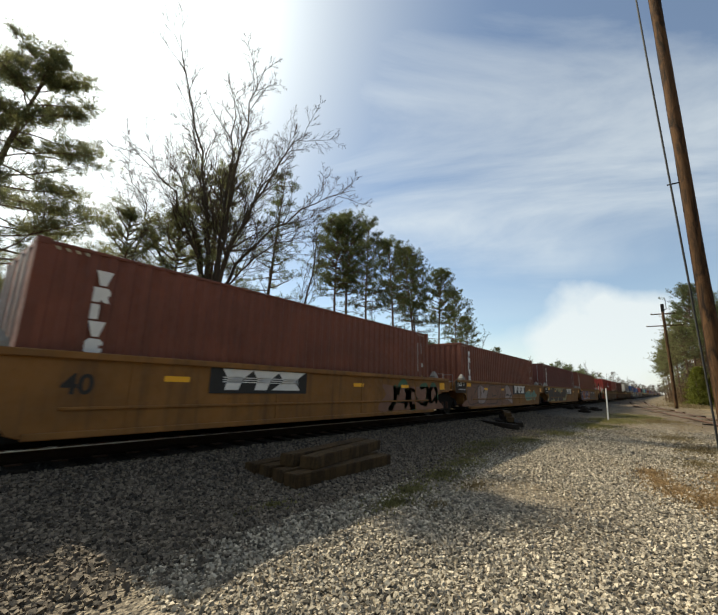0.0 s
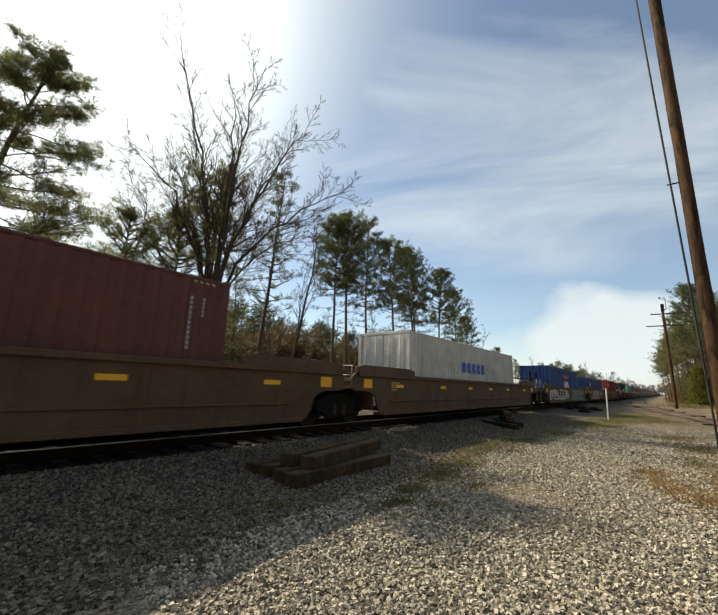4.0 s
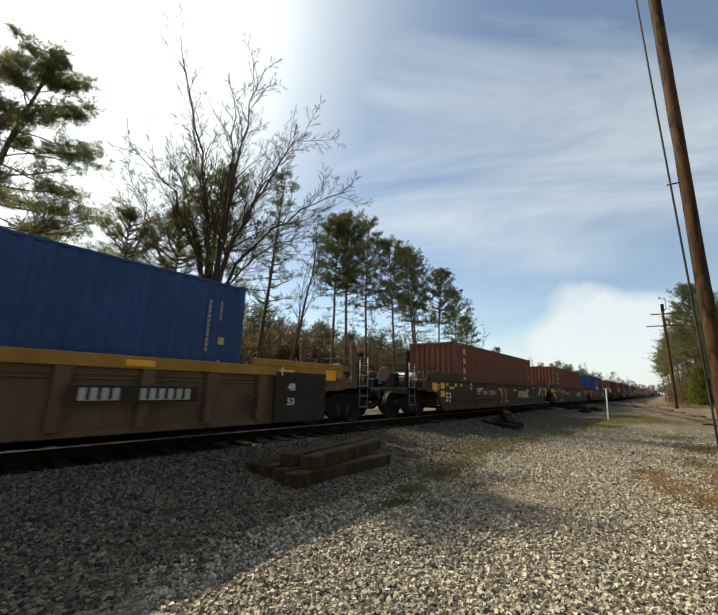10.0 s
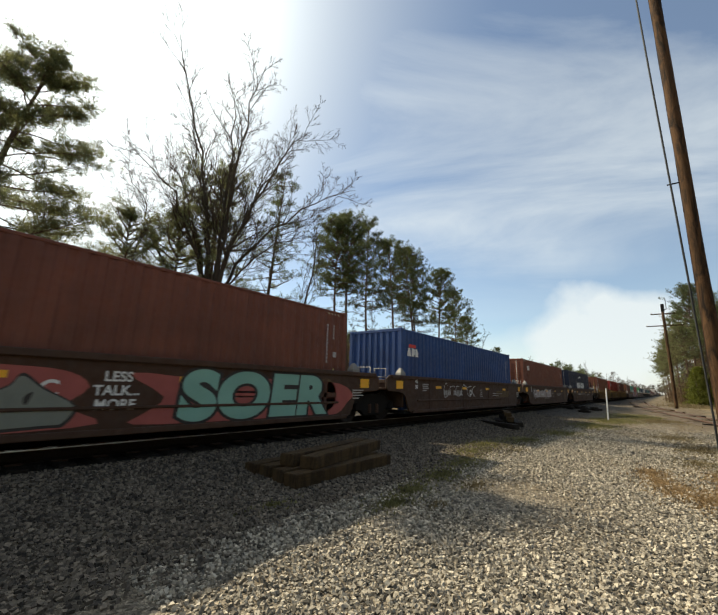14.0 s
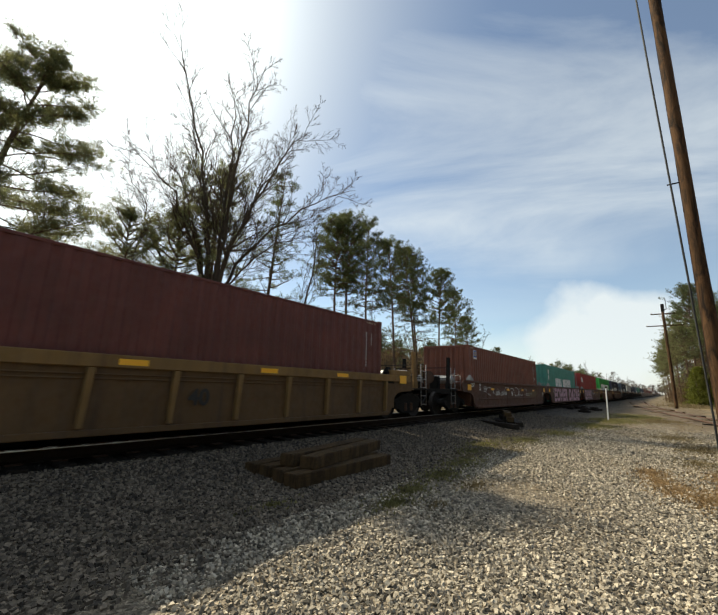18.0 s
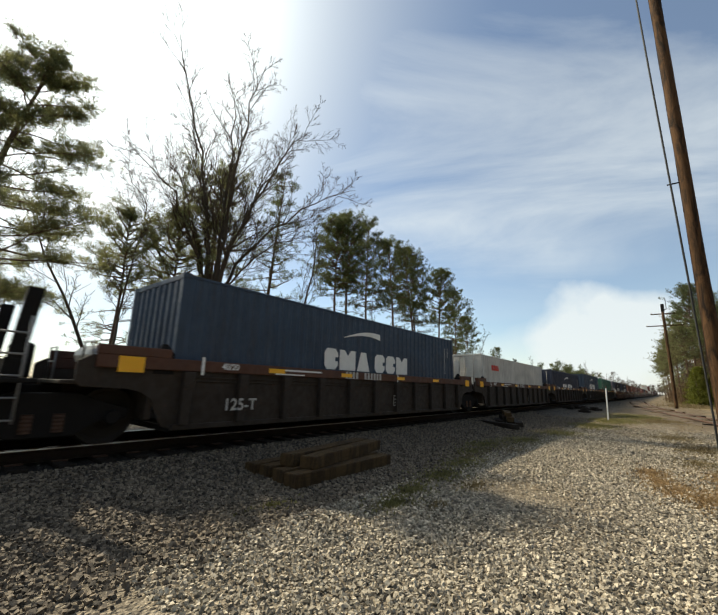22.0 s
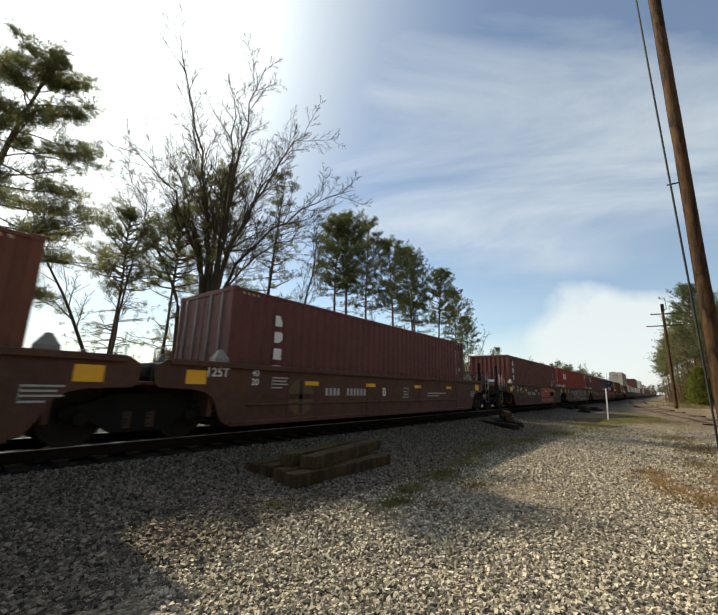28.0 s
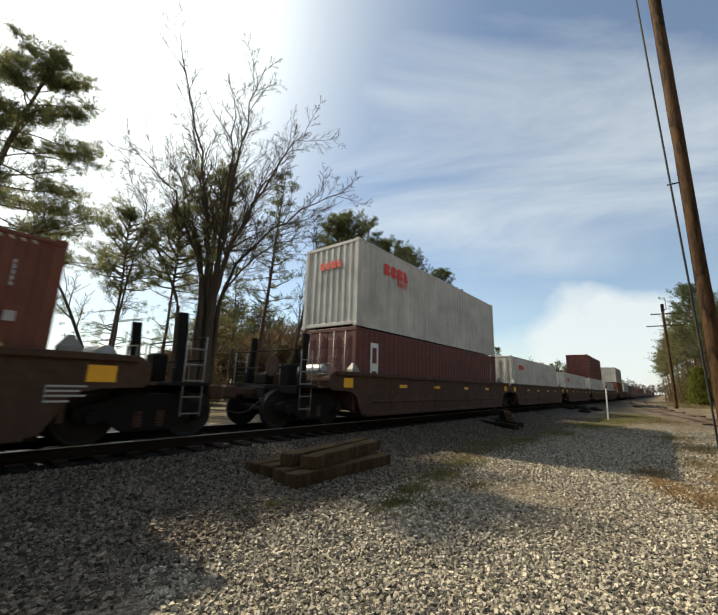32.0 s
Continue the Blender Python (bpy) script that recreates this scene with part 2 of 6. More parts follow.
def gravel_ground():
    """Crushed stone: dark oily ballast by the rails, a band coloured darker for the train's shade, pale limestone
    beyond, with dirt and dead grass in patches.
    """
    m = Nodes("crushed_stone_ground", 0.9, 0, 0.25)
    tone = m.cells(26, "F1", "Color")
    sepc = m.t.nodes.new("ShaderNodeSeparateColor")
    m.put(sepc.inputs[0], tone)
    grain = sepc.outputs[0]
    pale = m.mix(grain, (0.05, 0.042, 0.031), (0.40, 0.335, 0.245))
    pale = m.mix(m.ramp(m.cells(26, "DISTANCE_TO_EDGE"), 0.0, 0.09, 0.75, 0.0), pale, (0.035, 0.029, 0.022))
    dirt = m.math("ADD", m.ramp(m.noise(0.5, 6, 0.62), 0.48, 0.66, 0.0, 0.7), m.math("MULTIPLY", m.ramp(m.noise(0.9, 7, 0.7, (0.35, 1.6, 1)), 0.36, 0.6, 0.1, 1.0), m.ramp(m.xyz(0), 14.0, 30.0)))
    pale = m.mix(m.ramp(m.noise(6.5, 6, 0.7), 0.42, 0.62, 0.0, 0.55), pale, (0.06, 0.048, 0.034))
    soil = m.mix(m.noise(9, 6), (0.065, 0.045, 0.025), (0.175, 0.13, 0.073))
    pale = m.mix(dirt, pale, soil)
    y = m.math("ABSOLUTE", m.xyz(1))
    wob = m.math("ADD", y, m.ramp(m.noise(1.1, 5), 0.3, 0.7, -0.6, 0.6))
    dark = m.mix(grain, (0.03, 0.024, 0.0185), (0.14, 0.114, 0.086))
    dark = m.mix(m.ramp(m.cells(26, "DISTANCE_TO_EDGE"), 0.0, 0.1, 0.85, 0.0), dark, (0.02, 0.018, 0.015))
    # dark tone runs out to the shadow edge: train shade put into the colour
    c = m.mix(m.ramp(wob, 2.6, 5.2), dark, pale)
    oily = m.mix(grain, (0.010, 0.009, 0.008), (0.036, 0.03, 0.026))
    c = m.mix(m.ramp(wob, 1.25, 1.75), oily, c)
    far = m.ramp(m.math("ADD", m.xyz(1), m.ramp(m.noise(0.22, 4), 0.3, 0.7, -2.5, 2.5)), 5.0, 8.0)
    wood = m.mix(m.noise(0.8, 6), (0.085, 0.06, 0.03), (0.19, 0.14, 0.07))
    c = m.mix(far, c, wood)
    verge = m.ramp(m.math("ADD", m.math("MULTIPLY", m.xyz(1), -1.0), m.ramp(m.noise(0.3, 4), 0.3, 0.7, -2, 2)), 11.5, 13.5)
    straw = m.mix(m.noise(1.6, 7, 0.65), (0.17, 0.115, 0.05), (0.33, 0.24, 0.12))
    c = m.mix(verge, c, straw)
    h = m.math("ADD", m.ramp(m.cells(26), 0.0, 0.6, 1.0, 0.0), m.math("MULTIPLY", m.noise(55, 3), 0.3))
    m.bump(h, 0.9, 0.03)
    return m.done(c)


def stone_mat(name, a, b):
    m = Nodes(name, 0.85, 0, 0.3)
    c = m.mix(m.island(), a, b)
    c = m.mix(m.ramp(m.noise(40, 4), 0.4, 0.7, 0, 0.35), c, shade(a, 0.6))
    return m.done(c)


def timber(name, a, b, light=0.3, run=(0.5, 6, 6), soot=0.0):
    m = Nodes(name, 0.88, 0, 0.2)
    grain = m.noise(7, 6, 0.65, run, 0.6)
    c = m.mix(grain, a, b)
    c = m.mix(m.ramp(m.noise(2.2, 5), 0.5, 0.75, 0, light), c, (0.25, 0.22, 0.17))
    if soot:
        c = m.mix(m.ramp(m.noise(2.6, 6, 0.65, (2.0, 2.0, 0.5), 0.8), 0.45, 0.6, 0.0, soot), c, (0.006, 0.0045, 0.0035))
    m.bump(m.noise(14, 6, 0.7, run, 0.5), 0.8, 0.02)
    return m.done(c)


def bark(name, a, b):
    m = Nodes(name, 0.92, 0, 0.15)
    c = m.mix(m.noise(5, 6, 0.65, (3, 3, 0.6), 0.5), a, b)
    m.bump(m.noise(9, 5, 0.7, (3, 3, 0.5)), 0.8, 0.03)
    return m.done(c)


def leaf_mat(name, a, b, clear=0.35):
    m = Nodes(name, 0.6, 0, 0.25)
    c = m.mix(m.island(), a, b)
    c = m.mix(m.ramp(m.noise(0.5, 3), 0.35, 0.7, 0, 0.45), c, shade(a, 0.75))
    c = m.mix(m.ramp(m.noise(2.3, 2), 0.42, 0.62, 0, 0.6), c, shade(a, 0.7))
    m.done(c)
    t = m.t
    see = t.nodes.new("ShaderNodeBsdfTranslucent")
    both = t.nodes.new("ShaderNodeMixShader")
    both.inputs[0].default_value = clear
    t.links.new(c, see.inputs[0])
    t.links.new(m.bsdf.outputs[0], both.inputs[1])
    t.links.new(see.outputs[0], both.inputs[2])
    t.links.new(both.outputs[0], t.nodes["Material Output"].inputs[0])
    return m.mat


RAIL = rail_steel()
GRAVEL = gravel_ground()
PALE_STONE = stone_mat("pale_limestone", (0.06, 0.052, 0.04), (0.54, 0.465, 0.35))
GREY_STONE = stone_mat("grey_ballast", (0.03, 0.024, 0.018), (0.23, 0.182, 0.13))
TIE_WOOD = timber("creosoted_tie_wood", (0.010, 0.008, 0.006), (0.032, 0.023, 0.016), 0.03)
OLD_TIE = timber("weathered_tie_wood", (0.010, 0.006, 0.003), (0.14, 0.083, 0.032), 0.03, (0.5, 6, 6), 0.5)
POLE_WOOD = timber("weathered_pole_wood", (0.006, 0.004, 0.0025), (0.15, 0.075, 0.030), 0.0, (6, 6, 0.35), 0.85)
PINE_BARK = bark("pine_bark", (0.045, 0.03, 0.021), (0.16, 0.105, 0.072))
GREY_BARK = bark("grey_bark", (0.034, 0.026, 0.018), (0.11, 0.084, 0.06))
NEEDLES = leaf_mat("pine_needles", (0.05, 0.066, 0.024), (0.20, 0.215, 0.075), 0.5)
# yellowish needles, their colour lightened further to stand in for glare near the sun
LIGHT_NEEDLES = leaf_mat("yellowish_needles_glare_lifted", (0.11, 0.12, 0.05), (0.33, 0.32, 0.14), 0.62)
DARK_NEEDLES = leaf_mat("dark_pine_needles", (0.035, 0.045, 0.02), (0.10, 0.11, 0.045), 0.4)
BUSH_LEAF = leaf_mat("bush_leaves", (0.08, 0.095, 0.012), (0.22, 0.22, 0.03))
BROWN_LEAF = leaf_mat("dry_brown_leaves", (0.09, 0.055, 0.025), (0.22, 0.15, 0.075))
BARE_HAZE = leaf_mat("leafless_twigs", (0.075, 0.062, 0.05), (0.16, 0.135, 0.11), 0.2)
STRAW = leaf_mat("dry_grass", (0.14, 0.105, 0.05), (0.29, 0.225, 0.115))
RUST_GRASS = leaf_mat("rusty_dead_grass", (0.19, 0.12, 0.055), (0.42, 0.29, 0.15))
MOSS = leaf_mat("short_green_grass", (0.13, 0.12, 0.042), (0.28, 0.245, 0.10))


# ---------------------------------------------------------------- mesh helpers
def mesh(name, verts, faces, smooth=False):
    me = bpy.data.meshes.new(name)
    me.from_pydata([tuple(v) for v in verts], [], [tuple(f) for f in faces])
    me.materials.append(None)
    if smooth:
        me.polygons.foreach_set("use_smooth", [True] * len(me.polygons))
    me.update()
    return me


def from_bm(name, bm, smooth=False):
    me = bpy.data.meshes.new(name)
    bmesh.ops.recalc_face_normals(bm, faces=bm.faces)
    bm.to_mesh(me)
    bm.free()
    me.materials.append(None)
    if smooth:
        me.polygons.foreach_set("use_smooth", [True] * len(me.polygons))
    return me


def piece(name, me, material, parent=None, m=None, label=""):
    """One mesh object on (shared) mesh data, with its own material, under a thing or a part."""
    ob = new(name, me)
    ob.material_slots[0].link = "OBJECT"
    ob.material_slots[0].material = material
    if parent is not None:
        ob.parent = parent
    if m is not None:
        ob.matrix_basis = m
    if label:
        ob["label"] = label
    return ob


CUBE = ((0, 1, 3, 2), (4, 6, 7, 5), (0, 4, 5, 1), (2, 3, 7, 6), (0, 2, 6, 4), (1, 5, 7, 3))


def boxes(name, items, bevel=0.0):
    """One mesh of several boxes (x0, x1, y0, y1, z0, z1), edges slightly rounded."""
    bm = bmesh.new()
    for x0, x1, y0, y1, z0, z1 in items:
        vs = [bm.verts.new((x, y, z)) for x in (x0, x1) for y in (y0, y1) for z in (z0, z1)]
        for f in CUBE:
            bm.faces.new([vs[i] for i in f])
    if bevel:
        bmesh.ops.bevel(bm, geom=bm.edges[:], offset=bevel, segments=1, affect="EDGES")
    return from_bm(name, bm)


def slab(name, outline, y0, y1, bevel=0.0):
    """A plate with an outline in x and z, from y0 to y1."""
    bm = bmesh.new()
    a = [bm.verts.new((x, y0, z)) for x, z in outline]
    b = [bm.verts.new((x, y1, z)) for x, z in outline]
    bm.faces.new(a)
    bm.faces.new(b[::-1])
    n = len(outline)
    for i in range(n):
        bm.faces.new((a[i], b[i], b[(i + 1) % n], a[(i + 1) % n]))
    if bevel:
        bmesh.ops.bevel(bm, geom=bm.edges[:], offset=bevel, segments=1, affect="EDGES")
    return from_bm(name, bm)


def lathe(rings, n=16, axis="y"):
    """Vertices and faces of a turned body: rings of (radius, along the axis)."""
    verts, faces = [], []
    for r, h in rings:
        for k in range(n):
            a = 2 * math.pi * k / n
            c, s = r * math.cos(a), r * math.sin(a)
            verts.append({"y": (c, h, s), "z": (c, s, h), "x": (h, c, s)}[axis])
    for i in range(len(rings) - 1):
        for k in range(n):
            faces.append((i * n + k, i * n + (k + 1) % n, (i + 1) * n + (k + 1) % n, (i + 1) * n + k))
    faces.append(tuple(range(n)))
    faces.append(tuple(range(len(rings) * n - 1, (len(rings) - 1) * n - 1, -1)))
    return verts, faces


def rods(name, runs, radius=0.018, n=6):
    """Bent round bars: each run is a list of points."""
    verts, faces = [], []
    for run in runs:
        tube(verts, faces, [Vector(q) for q in run], [radius] * len(run), n)
    return mesh(name, verts, faces, True)


def tube(verts, faces, points, radii, n=5):
    base = len(verts)
    count = len(points)
    for i, q in enumerate(points):
        d = (points[min(i + 1, count - 1)] - points[max(i - 1, 0)])
        d = d.normalized() if d.length > 1e-9 else Vector((0, 0, 1))
        u = d.orthogonal().normalized() if abs(d.z) > 0.98 else Vector((-d.y, d.x, 0)).normalized()
        w = d.cross(u)
        for k in range(n):
            a = 2 * math.pi * k / n
            verts.append(tuple(q + (u * math.cos(a) + w * math.sin(a)) * radii[i]))
    for i in range(count - 1):
        for k in range(n):
            a, b = base + i * n + k, base + i * n + (k + 1) % n
            faces.append((a, b, b + n, a + n))
    if n > 3:
        faces.append(tuple(base + k for k in range(n - 1, -1, -1)))
        faces.append(tuple(base + (count - 1) * n + k for k in range(n)))


def thing(name, label, category, m=None, group="", kind=""):
    ob = new(name)
    if m is not None:
        ob.matrix_basis = m
    return tagged(ob, label, category, group, kind)


# ---------------------------------------------------------------- ground and track
BED = ((0.0, -0.24), (1.2, -0.24), (1.55, -0.25), (2.2, -0.36), (2.9, -0.44), (3.6, -0.47), (6.0, -0.50), (9.0, -0.52), (14.0, -0.62), (40.0, -0.9))


def bed_height(x, y):
    a = abs(y)
    z = BED[-1][1]
    for (y0, z0), (y1, z1) in zip(BED, BED[1:]):
        if y0 <= a < y1:
            z = z0 + (z1 - z0) * (a - y0) / (y1 - y0)
            break
    wave = noise.noise(Vector((x * 0.45, y * 0.45, 0.0))) * 0.035 + noise.noise(Vector((x * 1.7, y * 1.7, 3.0))) * 0.014
    return z + wave * min(1.0, max(0.0, (a - 1.3) / 1.2))


def make_ground():
    def steps(fine0, fine1, step, far):
        v = [fine0 + step * i for i in range(int((fine1 - fine0) / step) + 1)]
        s, a, b = step, v[0], v[-1]
        while a > -far or b < far:
            s *= 1.32
            a, b = a - s, b + s
            v = [a] + v + [b]
        return v
    xs, ys = steps(-6.0, 34.0, 0.22, 3000), steps(-14.0, 8.0, 0.16, 3000)
    verts = [(x, y, bed_height(x, y)) for x in xs for y in ys]
    n = len(ys)
    faces = [(i * n + j, (i + 1) * n + j, (i + 1) * n + j + 1, i * n + j + 1) for i in range(len(xs) - 1) for j in range(n - 1)]
    ob = piece("ground", mesh("ground", verts, faces, True), GRAVEL)
    tagged(ob, "pale crushed-stone ground with dark ballast along the rails and train shade put into its colour", "ground", kind="structure")


def make_track():
    track = thing("railway_track", "single railway track on dark creosoted wooden ties", "track", kind="structure")
    prof = [(-0.036, 0.0), (0.036, 0.0), (0.037, -0.03), (0.012, -0.048), (0.009, -0.135), (0.070, -0.165), (0.070, -0.178), (-0.070, -0.178), (-0.070, -0.165), (-0.009, -0.135), (-0.012, -0.048), (-0.037, -0.03)]
    verts = [(x, y, z) for x in (-80.0, 620.0) for y, z in prof]
    k = len(prof)
    faces = [(i, (i + 1) % k, k + (i + 1) % k, k + i) for i in range(k)] + [tuple(range(k)), tuple(range(2 * k - 1, k - 1, -1))]
    rail = mesh("rail", verts, faces)
    for y in (-0.755, 0.755):
        piece("rail", rail, RAIL, track, pose(0, y, 0), "worn steel rail with a bright running surface")
    tie = boxes("crosstie", [(-0.115, 0.115, -1.30, 1.30, -0.36, -0.184)], 0.012)
    rng = random.Random(5)
    plate = boxes("tie_plate", [(-0.10, 0.10, -0.18, 0.18, -0.184, -0.168)])
    for i in range(124):
        x = -4.0 + 0.535 * i
        t = piece("crosstie", tie, TIE_WOOD, track, pose(x, rng.uniform(-0.03, 0.03), rng.uniform(-0.012, 0.0), 0, 0, rng.uniform(-1, 1)))
        if i < 26:
            for y in (-0.755, 0.755):
                piece("tie_plate", plate, RUSTY_IRON, t, pose(0, y, 0))
    verts, faces = [], []
    for i in range(124, 760):
        x = -4.0 + 0.535 * i
        b = len(verts)
        verts += [(x + dx, dy, dz) for dx in (-0.115, 0.115) for dy in (-1.3, 1.3) for dz in (-0.36, -0.186)]
        faces += [tuple(b + q for q in f) for f in CUBE]
    tagged(piece("far_crossties", mesh("far_crossties", verts, faces), TIE_WOOD, track), kind="stuff")


MOSS_SPOTS = [(6.7, -4.95, 0.55), (8.2, -4.75, 0.7), (9.6, -4.4, 0.6), (11.2, -4.15, 0.9), (5.4, -5.1, 0.4), (13.2, -4.6, 0.9), (3.4, -4.2, 0.25), (4.6, -5.3, 0.4), (16.5, -5.0, 1.1), (21.9, -5.4, 1.4), (27.0, -5.9, 1.6), (33.5, -6.6, 2.0)]
RUST_SPOTS = [(9.4, -8.1, 0.55), (8.8, -8.35, 0.6), (8.3, -8.7, 0.6), (10.2, -8.0, 0.5), (8.9, -9.0, 0.6), (10.6, -9.2, 0.8), (7.4, -9.2, 0.7)]


def grassy(x, y):
    """How far a spot is overgrown, 0 to 1."""
    return max(max(0.0, 1.0 - math.hypot((x - a) / 1.5, (y - b) / 0.75) / r) for a, b, r in MOSS_SPOTS + RUST_SPOTS)


def scatter_stones(name, count, area, size, material, label, seed, keep):
    """Loose broken stones, each with its own shape, joined into one heap of stuff."""
    rng = np.random.default_rng(seed)
    base = np.array([(x, y, z) for x in (-1, 1) for y in (-1, 1) for z in (-1, 1)], float)
    x0, x1, y0, y1 = area
    verts, faces = [], []
    quads = np.array(CUBE)
    made = 0
    while made < count:
        u = rng.random()
        x, y = x0 + (x1 - x0) * u ** 1.7, rng.uniform(y0, y1)
        if not keep(x, y, rng):
            made += 0.2
            continue
        s = rng.uniform(*size) * (0.8 + 0.5 * rng.random())
        v = base * (s * rng.uniform(0.6, 1.0, 3)) * rng.uniform(0.55, 1.1, (8, 1))
        a, b = rng.uniform(0, 6.28, 2)
        ca, sa, cb, sb = math.cos(a), math.sin(a), math.cos(b), math.sin(b)
        v = v @ np.array([[ca, -sa, 0], [sa, ca, 0], [0, 0, 1]]) @ np.array([[1, 0, 0], [0, cb, -sb], [0, sb, cb]])
        v += (x, y, bed_height(x, y) + s * 0.25)
        faces.append(quads + len(verts) * 8)
        verts.append(v)
        made += 1
    ob = piece(name, mesh(name, np.concatenate(verts), np.concatenate(faces)), material)
    tagged(ob, label, "gravel", kind="stuff")


make_ground()
make_track()
# grey stones reach the shadow edge, toned dark in place of train shade
scatter_stones("loose_ballast", 50000, (0.0, 28.0, -5.2, -1.28), (0.012, 0.026), GREY_STONE, "grey broken ballast stones beside the rails, coloured darker for the shade of the train", 3, lambda x, y, r: r.random() < min(1.0, (y + 5.2) / 0.8) * min(1.0, (28.0 - x) / 6.0))
scatter_stones("limestone_gravel", 72000, (1.5, 24.0, -11.0, -4.7), (0.009, 0.021), PALE_STONE, "pale crushed limestone lying loose in the sun", 4, lambda x, y, r: noise.noise(Vector((x * 0.4, y * 0.4, 9))) + r.normal() * 0.3 > -0.3 + 0.9 * grassy(x, y) and r.random() < min(1.0, (x - 1.3) / 1.6) * min(1.0, (y + 11.0) / 2.5) * min(1.0, (24.0 - x) / 6.0))


# ---------------------------------------------------------------- shipping containers
LENGTH, HALF_W = 12.192, 1.219
HIGH, LOW = 2.896, 2.591
CACHE = {}


def shared(key, build):
    if key not in CACHE:
        CACHE[key] = build()
    return CACHE[key]


def corrugated(name, length, z0, z1, pitch, depth, flat=0.36):
    """A pressed wall along x, its outer crests at y = 0 and its troughs at y = depth."""
    count = int(length / pitch)
    pitch = length / count
    xs = []
    for i in range(count):
        x = -length / 2 + i * pitch
        xs += [(x, 0.0), (x + pitch * flat, 0.0), (x + pitch * 0.5, depth), (x + pitch * (0.5 + flat), depth)]
    xs.append((length / 2, 0.0))
    verts = [(x, y, z) for x, y in xs for z in (z0, z1)]
    faces = [(2 * i, 2 * i + 2, 2 * i + 3, 2 * i + 1) for i in range(len(xs) - 1)]
    verts += [(x, 0.05, z) for x, y in xs for z in (z0, z1)]
    k = 2 * len(xs)
    faces += [(k + 2 * i, k + 2 * i + 1, k + 2 * i + 3, k + 2 * i + 2) for i in range(len(xs) - 1)]
    return mesh(name, verts, faces)


def mark_shape(kind, w, h):
    """The plain outline of one block of a painted mark."""
    c, n, k = 0.2 * min(w, h), 0.20 * w, 0.10 * h
    m = h / 2
    return {
        "o": [(c, 0), (w - c, 0), (w, c), (w, m - k), (w - n, m - k), (w - n, m + k), (w, m + k), (w, h - c), (w - c, h), (c, h), (0, h - c), (0, c)],
        "m": [(0, 0), (w, 0), (w, h), (w * 0.7, h), (w * 0.5, h * 0.72), (w * 0.3, h), (0, h)],
        "a": [(0, 0), (w, 0), (w * 0.7, h), (w * 0.3, h)],
        "v": [(w * 0.3, 0), (w * 0.7, 0), (w, h), (0, h)],
        "e": [(0, 0), (w, 0), (w, h * 0.30), (w - n, h * 0.36), (w, h * 0.42), (w, h * 0.58), (w - n, h * 0.64), (w, h * 0.70), (w, h), (0, h)],
        "r": [(0, 0), (w * 0.4, 0), (w * 0.52, h * 0.18), (w * 0.66, 0), (w, 0), (w * 0.86, h * 0.42), (w, h * 0.55), (w, h - c), (w - c, h), (0, h)],
        "p": [(0, 0), (w * 0.6, 0), (w, h * 0.34), (w, h - c), (w - c, h), (0, h)],
        "h": [(0, 0), (w * 0.4, 0), (w * 0.5, h * 0.14), (w * 0.6, 0), (w, 0), (w, h), (w * 0.6, h), (w * 0.5, h * 0.86), (w * 0.4, h), (0, h)],
        "n": [(0, 0), (w * 0.8, 0), (w, h * 0.1), (w, h), (w * 0.2, h), (0, h * 0.9)],
        "s": [(c, 0), (w - c, 0), (w, c), (w, h - c), (w - c, h), (c, h), (0, h - c), (0, c)],
        "l": [(0, 0), (w, 0), (w, h * 0.4), (w * 0.6, h), (0, h)],
        "i": [(0, 0), (w, 0), (w, h), (0, h)],
    }[kind]


WIDE = {"o": 0.86, "m": 1.12, "a": 0.98, "v": 0.98, "e": 0.78, "r": 0.86, "p": 0.8, "h": 0.86, "n": 0.86, "s": 0.8, "l": 0.68, "i": 0.34}


def block_word(name, kinds, height, gap=0.12, slant=0.0, wide=1.0):
    """Plain blocks in the rhythm of a painted mark, each a mesh of its own; a blank leaves a space."""
    found, x = [], 0.0
    for kind in kinds:
        if kind == " ":
            x += 0.35 * height
            continue
        w = WIDE[kind] * height * wide
        found.append([(x + px + slant * pz, pz) for px, pz in mark_shape(kind, w, height)])
        x += w + gap * height
    width = x - gap * height
    return [mesh(name, [(px - width / 2, 0, pz - height / 2) for px, pz in pts], [tuple(range(len(pts)))]) for pts in found]


def upright_word(name, kinds, size, pitch):
    """A column of blocks, read downwards."""
    found = []
    for k, kind in enumerate(kinds):
        pts = mark_shape(kind, size * min(1.0, WIDE[kind] + 0.15), size)
        found.append(mesh(name, [(px, 0, pz - size - k * pitch) for px, pz in pts], [tuple(range(len(pts)))]))
    return found


def swoosh():
    up = [(-0.9 + 1.8 * i / 14, 0.34 * math.sin(0.15 + 1.75 * i / 14)) for i in range(15)]
    verts = [(x, 0, z) for x, z in up] + [(x, 0, z - 0.02 - 0.17 * i / 14) for i, (x, z) in enumerate(up)]
    return mesh("swoosh", verts, [(i, i + 1, 16 + i, 15 + i) for i in range(14)])


def disc(radius, n=24):
    return mesh("disc", [(radius * math.cos(6.2832 * k / n), 0, radius * math.sin(6.2832 * k / n)) for k in range(n)], [tuple(range(n))])


def plate(w, h):
    return shared(("plate", round(w, 3), round(h, 3)), lambda: mesh("plate", [(-w / 2, 0, -h / 2), (w / 2, 0, -h / 2), (w / 2, 0, h / 2), (-w / 2, 0, h / 2)], [(0, 1, 2, 3)]))


